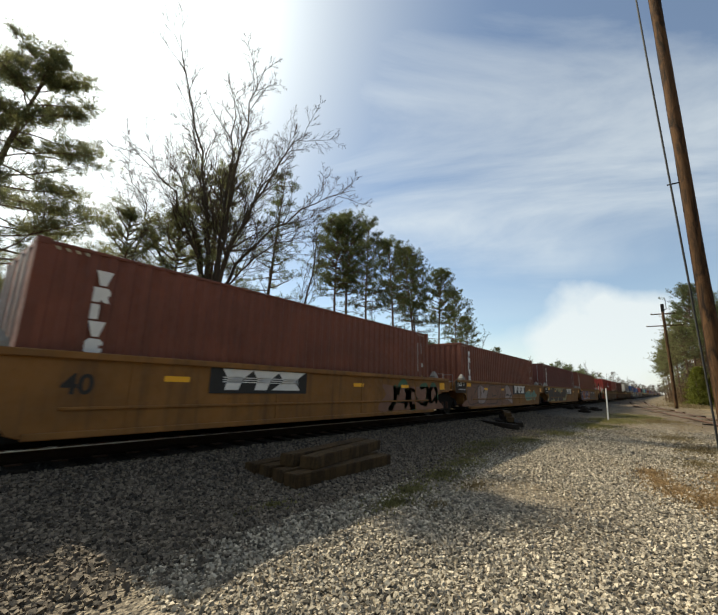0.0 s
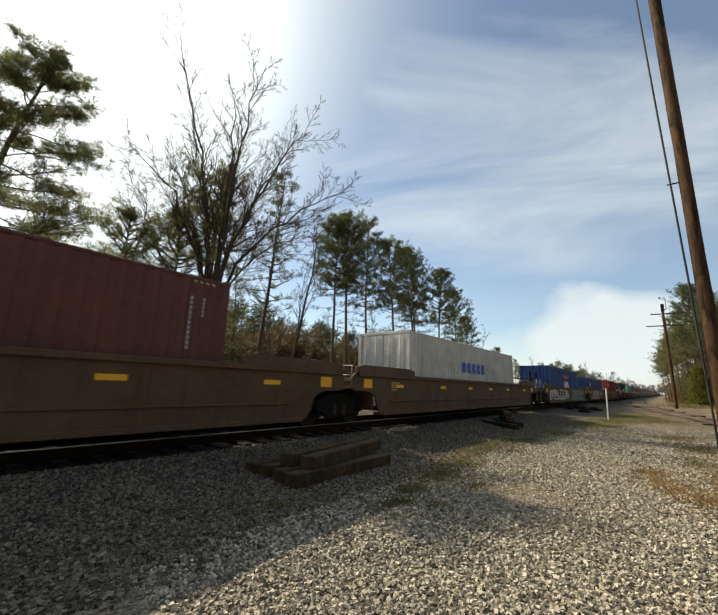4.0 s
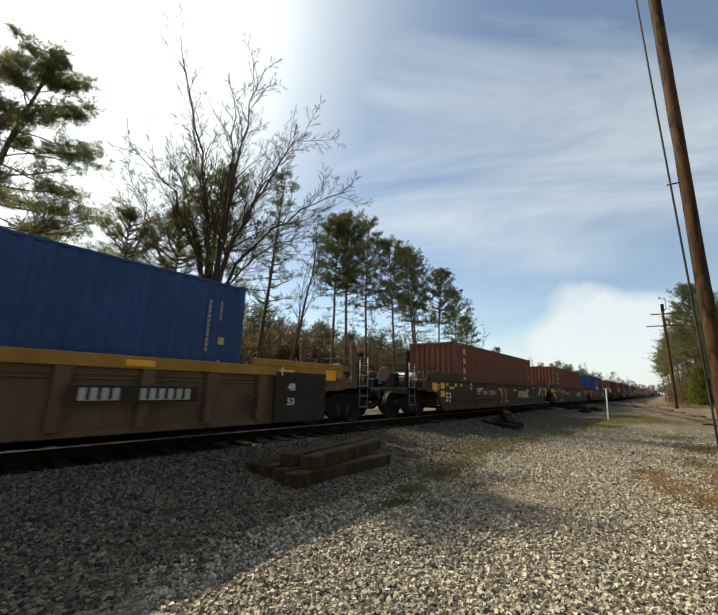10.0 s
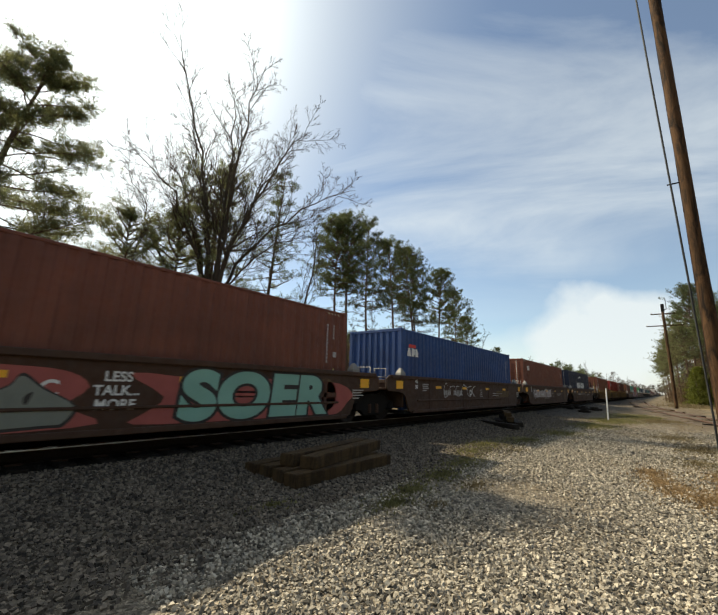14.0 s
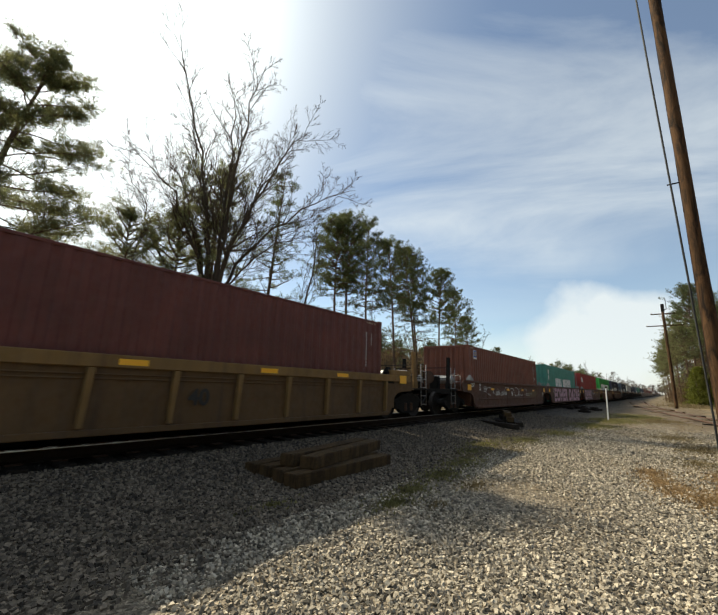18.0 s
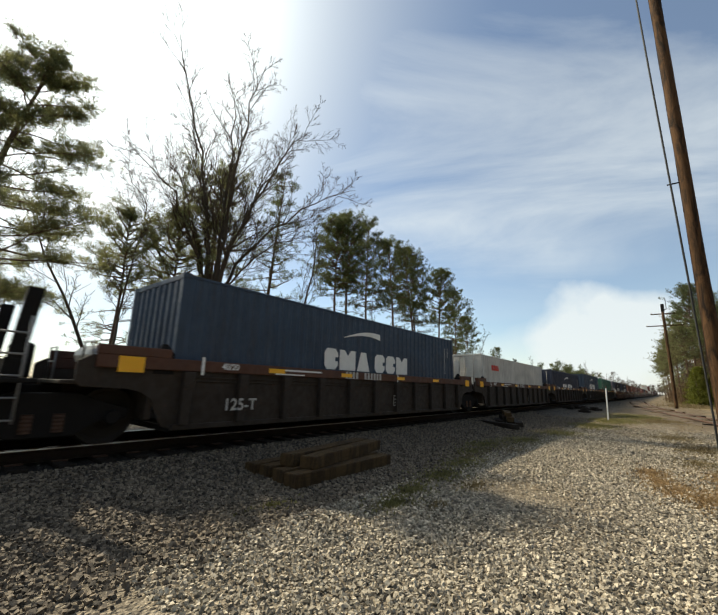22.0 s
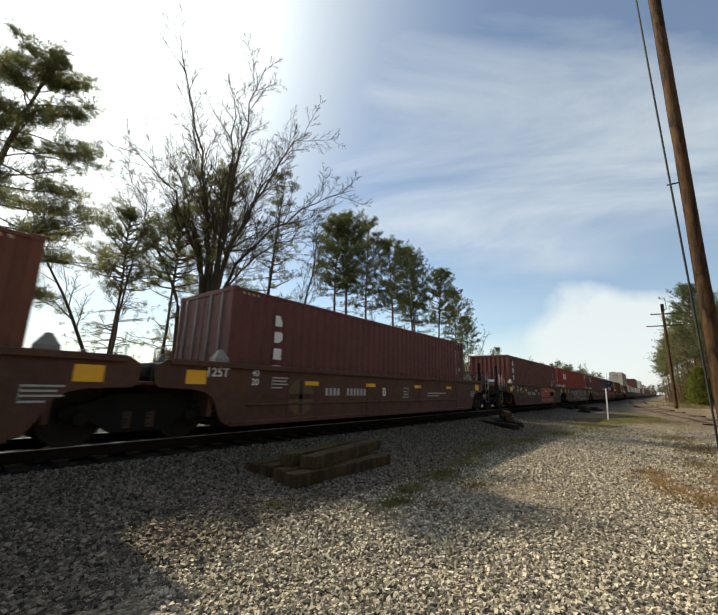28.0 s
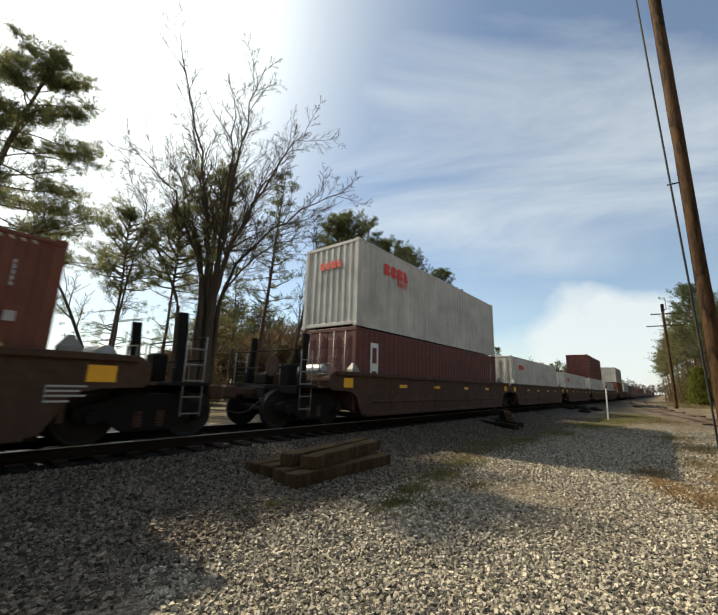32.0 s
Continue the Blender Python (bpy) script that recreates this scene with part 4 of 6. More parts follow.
        guide = shared("guide", lambda: mesh("container_guide", [(-0.16, -0.12, 1.2), (0.2, -0.12, 1.2), (0.2, 0.12, 1.2), (-0.16, 0.12, 1.2), (-0.14, -0.11, 1.56), (0.16, -0.11, 1.56), (0.16, 0.11, 1.56), (-0.14, 0.11, 1.56), (-0.03, -0.03, 1.74), (0.05, -0.03, 1.74), (0.05, 0.03, 1.74), (-0.03, 0.03, 1.74)], [(0, 1, 5, 4), (1, 2, 6, 5), (2, 3, 7, 6), (3, 0, 4, 7), (4, 5, 9, 8), (5, 6, 10, 9), (6, 7, 11, 10), (7, 4, 8, 11), (8, 9, 10, 11)]))
        for sy in (-1, 1) if near else ():
            piece("container_guide", guide, PALE_GUIDE if not ribbed else BLACK_IRON, car, pose(sx * (6.32 if pitch < 17 else h - 1.3), sy * 1.33, 0, 0, 0, 0 if sx > 0 else 180))
        tank = shared("tank", lambda: mesh("air_reservoir", *lathe([(0.05, -0.55), (0.17, -0.48), (0.19, -0.40), (0.19, 0.40), (0.17, 0.48), (0.05, 0.55)], 14)))
        piece("air_reservoir", tank, TANK_METAL if outer else RUSTY_IRON if sx > 0 else BLACK_IRON, car, pose(sx * (h - 0.72), -0.3 if outer else 0.15, 1.50 if outer else 1.26))
        if outer:
            beam = shared("drawbar", lambda: boxes("draft_sill", [(0.0, 1.0, -0.32, 0.32, 0.68, 1.02), (1.0, 1.12, -0.45, 0.45, 0.70, 1.0), (0.2, 0.9, -1.45, 1.45, 1.0, 1.07), (0.86, 0.92, -1.45, 1.45, 0.86, 1.07)], 0.015))
            piece("draft_sill", beam, BLACK_IRON, car, pose(sx * (h + 0.0), 0, 0, 0, 0, 0 if sx > 0 else 180))
            coupler = shared("coupler", lambda: boxes("coupler", [(0.0, 0.62, -0.09, 0.09, 0.78, 0.96), (0.56, 0.88, -0.17, 0.13, 0.70, 1.02), (0.70, 0.92, 0.05, 0.17, 0.72, 1.0)], 0.03))
            piece("coupler", coupler, RUSTY_IRON, car, pose(sx * (h + 1.1), 0, 0, 0, 0, 0 if sx > 0 else 180))
            stake = shared("stake", lambda: boxes("end_post", [(-0.10, 0.10, -0.05, 0.05, 1.05, 2.42), (-0.13, 0.13, -0.06, 0.06, 1.05, 1.35)], 0.012))
            for y in (-1.12, 1.12):
                piece("end_post", stake, {"tan": TAN_CAR, "gold": GRIMY_GOLD, "yellow": TAN_CAR}.get(style, BLACK_IRON), car, pose(sx * (h + 0.55), y, 0, 0, -4 * sx))
            if style == "yellow":
                piece("end_plate", shared("end_plate", lambda: boxes("end_plate", [(-0.45, 0.45, -0.03, 0.03, 1.0, 1.40)], 0.08)), YELLOW_CAR, car, pose(sx * (h + 0.35), -1.44, 0))
            ladder = shared("ladder", lambda: rods("ladder", [[(0, 0, 0.45), (0, 0, 1.95)], [(0.38, 0, 0.45), (0.38, 0, 1.95)]] + [[(0, 0, z), (0.38, 0, z)] for z in (0.5, 0.8, 1.1, 1.4, 1.7)], 0.016))
            for y in (-1.42, 1.42):
                piece("ladder", ladder, GALVANISED, car, pose(sx * (h + 0.4) - (0.38 if sx < 0 else 0), y, 0))
            cross = shared("walkway", lambda: rods("handrail", [[(0, -1.3, 1.05), (0, -1.3, 1.95), (0, 1.3, 1.95), (0, 1.3, 1.05)], [(0, -1.3, 1.5), (0, 1.3, 1.5)]], 0.018))
            piece("handrail", cross, BLACK_IRON, car, pose(sx * (h + 0.82), 0, 0))
            piece("valve_box", shared("valve", lambda: boxes("valve_box", [(-0.2, 0.1, 0.3, 0.85, 1.06, 1.38)], 0.04)), BLACK_IRON, car, pose(sx * (h + 0.3), 0, 0))
            box_ = shared("brake", lambda: boxes("brake_stand", [(-0.14, 0.14, -0.62, -0.2, 1.06, 1.62)], 0.04))
            piece("brake_stand", box_, BLACK_IRON, car, pose(sx * (h + 0.3), 0, 0))
            wheel = shared("brake_wheel", lambda: mesh("brake_wheel", *lathe([(0.24, -0.02), (0.28, 0.0), (0.24, 0.02), (0.20, 0.0)], 18, "x")))
            piece("brake_wheel", wheel, RUSTY_IRON, car, pose(sx * (h + 0.86), -0.4, 1.55))
            hose = shared("hose", lambda: rods("air_hose", [[(0, 0.35, 0.85), (0.25, 0.38, 0.62), (0.5, 0.36, 0.42), (0.75, 0.3, 0.36), (0.95, 0.2, 0.42)]], 0.026))
            piece("air_hose", hose, RUBBER, car, pose(sx * (h + 0.95), 0, 0, 0, 0, 0 if sx > 0 else 180))
    WHEELS.extend((car, s) for s in make_bogie(car, h, near))
    if first:
        WHEELS.extend((car, s) for s in make_bogie(car, -h, near))
    return car, sides[-1], wall_y, ribbed


# the train, car by car: (style, [(leading end of the container in train metres, paint, what it looks like, mark, high, doors lead)])
A, B = True, False
TRAIN = [
    ("yellow", 15.25, [(-7.38, RED_BROWN, "oxide red", "triton", A, A), (7.91, RED_BROWN, "oxide red", "triton", A, B), (23.12, MAROON, "dark oxide red", "triton", A, A), (37.9, RED_BROWN, "oxide red", "triton", A, A)]),
    ("rust", 19.8, [(59.23, RED, "bright red", "magellan", A, B), (79.11, MAROON, "dark maroon", "cronos", A, B), (98.81, WHITE_BOX, "off-white", "cosco", A, A)]),
    ("rust", 19.8, [(120.91, BLUE, "blue", "apl", A, B), (141.1, BLUE, "blue", "apl_small", B, B), (160.59, RED, "bright red", "cai", A, B)]),
    ("tan", 19.3, [(184.02, NAVY, "navy blue", "cma", A, B), (203.21, TEAL, "pale teal", "china_col", A, B), (222.61, BLUE, "blue", "apl", A, B)]),
    ("brown53", 19.35, [(245.89, ORANGE_RED, "orange-red", "gold", A, B), (265.32, ORANGE_RED, "faded orange-red", "column", A, B), (284.64, BLUE, "blue", "apl", A, B)]),
    ("sooty", 15.2, [(306.16, MAROON, "dark maroon", "", A, B), (321.53, RED_BROWN, "oxide red", "badge", A, A), (336.73, BLUE, "blue", "apl_small", A, B), (351.71, RED_BROWN, "oxide red", "small", A, A), (367.0, NAVY, "navy blue", "cma", A, A)]),
    ("gold", 15.9, [(386.89, RED_BROWN, "oxide red", "tex", A, B), (402.75, RED, "bright red", "cai", A, B), (418.7, MAROON, "dark maroon", "small", A, B)]),
    ("brown", 15.5, [(438.11, RED_BROWN, "oxide red", "florens", A, B), (453.4, SEA_GREEN, "sea green", "china", A, B), (469.0, RED, "bright red", "cai", A, A), (484.6, GREEN, "bright green", "evergreen", A, B), (500.3, NAVY, "navy blue", "cma", A, A)]),
    ("ribbed", 15.7, [(519.56, GREY_BLUE, "faded grey-blue", "cma", A, B), (535.11, WHITE_BOX, "off-white", "oocl", B, A), (550.7, NAVY, "navy blue", "cma", B, A), (566.6, GREY_BLUE, "faded blue", "cma", A, B), (582.38, JADE, "jade green", "china_col", A, B)]),
    ("brown", 15.65, [(601.23, NAVY, "navy blue", "cma", A, A), (616.78, NAVY, "navy blue", "cma", A, A), (632.6, RED_BROWN, "oxide red", "column", A, A), (648.3, RED_BROWN, "oxide red", "beacon", A, A), (663.77, MAROON, "dark maroon", "column", A, A)]),
    ("sooty", 15.45, [(682.59, MAROON, "dark maroon", "tex", A, B), (697.91, RED, "bright red", "cai", A, A), (713.5, MAROON, "dark maroon", "beacon", A, A), (729.0, NAVY, "navy blue", "eco", A, A), (743.97, RED_BROWN, "oxide red", "triton", A, A)]),
    ("sooty", 15.35, [(763.45, MAROON, "dark maroon", "tall", B, A), (778.6, WHITE_BOX, "off-white", "oocl", A, A), (794.0, WHITE_BOX, "off-white", "oocl", B, A), (809.6, WHITE_BOX, "off-white", "small", B, B), (825.0, WHITE_BOX, "off-white", "oocl", B, B)]),
]
UPPER = {763.45: (WHITE_BOX, "off-white", "oocl_big"), 809.6: (MAROON, "dark maroon", "column")}
tail_paints = [(RED_BROWN, "oxide red"), (MAROON, "dark maroon"), (RED_BROWN, "oxide red"), (WHITE_BOX, "off-white"), (NAVY, "navy blue"), (MAROON, "dark maroon"), (GREY_BLUE, "faded grey-blue")]
x0 = 844.3
rng = random.Random(11)
for i in range(4):
    units = []
    for k in range(5):
        paint, words = tail_paints[(i * 5 + k) * 3 % 7]
        units.append((round(x0 + 15.4 * k, 2), paint, words, "column", A, A))
    TRAIN.append(("sooty" if i % 2 else "brown", 15.4, units))
    x0 += 15.4 * 5 + 3.8
UPPER[844.3] = (WHITE_BOX, "off-white", "oocl")

SPEED, OFFSET = 23.849, 8.4 + LENGTH / 2
MOVING = []
UNITS = {}
for style, pitch, units in TRAIN:
    for i, (s, paint, words, mark, high, doors) in enumerate(units):
        first, last = i == 0 and style != "yellow", i == len(units) - 1
        near = s < 830
        car = make_car(style, first, last, pitch, near)
        MOVING.append((car[0], s + OFFSET, 0.0))
        UNITS[s] = car
        box = make_container(paint, words + " corrugated steel freight container standing in a well car", mark, high, doors, near)
        MOVING.append((box, s + OFFSET, FLOOR_Z))
        if s in UPPER:
            p2, w2, m2 = UPPER[s]
            top = make_container(p2, w2 + " corrugated steel freight container stacked on another one", m2, True, B)
            MOVING.append((top, s + OFFSET, FLOOR_Z + (HIGH if high else LOW) + 0.02))


# ---------------------------------------------------------------- graffiti and stencils on the cars
def blob(rng, x0, x1, z0, z1, grow=0.0):
    """A swollen letter-like outline inside a box."""
    pts = []
    for u, v in ((0, 0.05), (0.3, 0), (0.7, 0.02), (1, 0.06), (0.95, 0.35), (1, 0.65), (0.96, 0.95), (0.65, 1), (0.3, 0.97), (0.02, 0.96), (0.06, 0.6), (0, 0.3)):
        u, v = u + rng.uniform(-0.07, 0.07), v + rng.uniform(-0.05, 0.05)
        pts.append((x0 + (x1 - x0) * u + (grow if u > 0.5 else -grow), z0 + (z1 - z0) * v + (grow if v > 0.5 else -grow)))
    return pts


def polygons(name, shapes):
    verts, faces = [], []
    for pts in shapes:
        b = len(verts)
        verts += [(x, 0, z) for x, z in pts]
        faces.append(tuple(range(b, b + len(pts))))
    return mesh(name, verts, faces)


def smooth_ring(pts, per=4):
    """A closed smooth curve through the points."""
    out, n = [], len(pts)
    for i in range(n):
        p = [pts[(i + k - 1) % n] for k in range(4)]
        for j in range(per):
            t = j / per
            out.append(tuple(0.5 * (2 * p[1][c] + (p[2][c] - p[0][c]) * t + (2 * p[0][c] - 5 * p[1][c] + 4 * p[2][c] - p[3][c]) * t * t + (3 * p[1][c] - p[0][c] - 3 * p[2][c] + p[3][c]) * t ** 3) for c in (0, 1)))
    return out


def ribbon(pts, width):
    """A painted line of that width through the points, thinner at its ends."""
    verts, n = [], len(pts) - 1
    for k in range(n + 1):
        (ax, az), (bx, bz) = pts[max(0, k - 1)], pts[min(n, k + 1)]
        d = math.hypot(bx - ax, bz - az) or 1
        w = width / 2 * (0.35 + 0.65 * math.sin(math.pi * k / n))
        nx, nz = -(bz - az) / d * w, (bx - ax) / d * w
        verts += [(pts[k][0] + nx, 0, pts[k][1] + nz), (pts[k][0] - nx, 0, pts[k][1] - nz)]
    return mesh("graffiti_stroke", verts, [(2 * k, 2 * k + 1, 2 * k + 3, 2 * k + 2) for k in range(n)])


def spray(s, x0, x1, z0, z1, count, fill, edge="dark", seed=1, back=None):
    """A row of swollen spray-painted forms with drawn outlines and inner curls on the near side wall of one car."""
    car, wall, wall_y, ribbed = UNITS[s]
    rng = random.Random(seed)
    x0, x1 = x0 - LENGTH / 2, x1 - LENGTH / 2
    y = -0.032 if not ribbed else -0.165
    if back:
        piece("graffiti", polygons("graffiti", [smooth_ring(blob(rng, x0 - 0.35, x1 + 0.35, z0 + 0.04, z1 - 0.04, 0.0), 3)]), GRAFF[back], wall, pose(0, y - 0.003, 0), "patch of spray paint behind the letters")
    w = (x1 - x0) / count
    fills = fill if isinstance(fill, tuple) else (fill,)
    for i in range(count):
        cx, hw = x0 + (i + 0.5) * w, w * 0.66
        lo, hi = z0 + 0.04 + rng.uniform(0, 0.08), z1 - 0.04 - rng.uniform(0, 0.12)
        cz, hh, lean = (lo + hi) / 2, (hi - lo) / 2, rng.uniform(-0.15, 0.35)
        n = 9
        ring = []
        for k in range(n):
            ang = 6.283 * k / n + rng.uniform(-0.2, 0.2)
            r = rng.choice((0.62, 1.15, 1.3, 1.4))
            ring.append((max(-0.9, min(0.9, r * math.cos(ang))) + rng.uniform(-0.1, 0.1), max(-0.92, min(0.92, r * math.sin(ang))) + rng.uniform(-0.05, 0.05)))
        at = lambda u, v, g: (cx + u * (hw - g) + lean * v * hh, cz + v * (hh - g))
        layer = 0.0002 * i
        piece("graffiti_outline", polygons("graffiti_outline", [smooth_ring([at(u, v, 0.0) for u, v in ring])]), GRAFF[edge], wall, pose(0, y - 0.006 - layer, 0))
        piece("graffiti_shape", polygons("graffiti_shape", [smooth_ring([at(u, v, 0.045) for u, v in ring])]), GRAFF[fills[i % len(fills)]], wall, pose(0, y - 0.0061 - layer, 0))
        for _ in range(rng.choice((2, 2, 3))):
            u, v, turn, start, rad = rng.uniform(-0.5, 0.5), rng.uniform(-0.4, 0.4), rng.choice((-1, 1)) * rng.uniform(0.2, 1.1), rng.choice((1.57, 1.57, 1.2, 2.0, 0.3)) + rng.uniform(-0.25, 0.25), rng.uniform(0.5, 1.0)
            curl = [(u, v)]
            for k in range(10):
                curl.append((curl[-1][0] + rad * 0.1 * math.cos(start + turn * k / 10), curl[-1][1] + rad * 0.1 * math.sin(start + turn * k / 10)))
            mid = curl[5]
            curl = [at(max(-0.85, min(0.85, p + u - mid[0])), max(-0.85, min(0.85, q + v - mid[1])), 0.06) for p, q in curl]
            piece("graffiti_stroke", ribbon(curl, rng.uniform(0.05, 0.12)), GRAFF[edge], wall, pose(0, y - 0.0063 - layer, 0))


def graffiti_word(s, words, x, z, size, fill, edge="dark", shear=0.0, stretch=1.0, fat=0.05, gap=1.0):
    """Fat sprayed letters that can be read, each word on a wider dark outline."""
    car, wall, wall_y, ribbed = UNITS[s]
    for ink, grow, lift in ((edge, fat + 0.045, 0.0405), (fill, fat, 0.0440)):
        cu = bpy.data.curves.new("graffiti_word", "FONT")
        cu.body, cu.size, cu.align_x, cu.shear, cu.space_character = words, size, "CENTER", shear, gap
        cu.bevel_depth, cu.bevel_resolution = grow * size, 2
        cu.materials.append(GRAFF[ink])
        ob = new("graffiti_outline" if ink == edge else "graffiti_word", cu)
        ob.parent, ob.matrix_basis = wall, pose(x - LENGTH / 2, -lift, z, 90) @ Matrix.Diagonal((stretch, 1, 0.025, 1))


def strokes(s, x0, x1, z0, z1, count, ink, seed, width=0.022):
    """Thin hand-drawn paint lines."""
    car, wall, wall_y, ribbed = UNITS[s]
    rng = random.Random(seed)
    shapes = []
    w = (x1 - x0) / count
    for i in range(count):
        cx, cz = x0 - LENGTH / 2 + (i + 0.5) * w, (z0 + z1) / 2
        n, turn, start = 14, rng.uniform(2.5, 5.5), rng.uniform(0, 6.28)
        rx, rz = w * rng.uniform(0.32, 0.55), (z1 - z0) * rng.uniform(0.3, 0.5)
        ring = [(cx + rx * math.cos(start + turn * k / n), cz + rz * math.sin(start + turn * k / n) * (0.9 + 0.1 * math.sin(k))) for k in range(n + 1)]
        verts = []
        for k in range(n + 1):
            (ax, az), (bx, bz) = ring[max(0, k - 1)], ring[min(n, k + 1)]
            d = math.hypot(bx - ax, bz - az) or 1
            nx, nz = -(bz - az) / d * width / 2, (bx - ax) / d * width / 2
            verts += [(ring[k][0] + nx, 0, ring[k][1] + nz), (ring[k][0] - nx, 0, ring[k][1] - nz)]
        shapes.append(mesh("graffiti_line", verts, [(2 * k, 2 * k + 1, 2 * k + 3, 2 * k + 2) for k in range(n)]))
    for me in shapes:
        piece("graffiti_line", me, ink, wall, pose(0, -0.036 - (0.13 if ribbed else 0), 0), "thin hand-sprayed line")


def on_wall(s, me, x, z, ink, name="stencil", layer=1):
    car, wall, wall_y, ribbed = UNITS[s]
    if isinstance(me, list):
        for shape in me:
            on_wall(s, shape, x, z, ink, name, layer)
        return None
    return piece(name, me, ink, wall, pose(x - LENGTH / 2, -0.033 - 0.003 * layer - (0.068 if ribbed else 0), z))


def on_wall_text(s, words, size, x, z, ink):
    car, wall, wall_y, ribbed = UNITS[s]
    return lettering(wall, words, size, x - LENGTH / 2, z, -0.037 - (0.068 if ribbed else 0), ink)


STENCIL = comb("stencil", [(0.235, 0.205, 0.5), (0.165, 0.135, 0.42), (0.095, 0.065, 0.5), (0.015, -0.015, 0.3)], 0.008)
NUMBER = [row_of_bars("number_marking", 4, 0.15, 0.095, 0.19), row_of_bars("number_marking", 6, 0.15, 0.095, 0.19)]
for shape, dx in zip(NUMBER, (-0.85, 0.0)):
    shape.transform(Matrix.Translation((dx, 0, -0.095)))
BIG_NUMBER = [row_of_bars("number_marking", 4, 0.26, 0.19, 0.22), row_of_bars("number_marking", 6, 0.24, 0.18, 0.22)]
for shape, dx in zip(BIG_NUMBER, (-1.42, 0.02)):
    shape.transform(Matrix.Translation((dx, 0, -0.11)))
FRAMED = mesh("stencil", *bars([(0, 0.34, 0, 0.02), (0, 0.34, 0.3, 0.32), (0, 0.02, 0.02, 0.3), (0.32, 0.34, 0.02, 0.3), (0.08, 0.26, 0.08, 0.12), (0.08, 0.26, 0.18, 0.22)]))
LINE = comb("stencil", [(0.04, 0.0, 1.5), (-0.06, -0.09, 0.9)], 0.008)
EMBLEM = mesh("logo_mark", *bars([(-0.4, 0.4, -0.06, 0.06), (-0.06, 0.06, -0.4, 0.4)]))
LOGO = block_word("logo_mark", "rnse", 0.34, 0.12, 0.42, 1.75)
WEDGE = mesh("logo_mark", [(-1.4, 0, 0), (1.1, 0, 0.03), (1.5, 0, 0.10), (-1.3, 0, 0.04)], [(0, 1, 2, 3)])
STRIPES = [mesh("logo_mark", [(-1.0, 0, z), (1.0, 0, z), (1.0, 0, z + 0.018), (-1.0, 0, z + 0.018)], [(0, 1, 2, 3)]) for z in (-0.06, -0.015, 0.03)]


def slanted_blocks():
    """Three heavy leaning blocks with wide heads."""
    found = []
    for i, x in enumerate((-0.72, 0.0, 0.72)):
        w = 0.38 if i < 2 else 0.42
        pts = [(-0.16, -0.21), (0.16, -0.21), (0.18, 0.02), (w, 0.21), (-w, 0.21), (-0.18, 0.02)] if i < 2 else [(-w, -0.21), (w, -0.21), (0.18, 0.0), (w, 0.21), (-w, 0.21), (-0.18, 0.0)]
        found.append(mesh("logo_mark", [(x + px + 0.35 * pz, 0, pz) for px, pz in pts], [tuple(range(len(pts)))]))
    return found


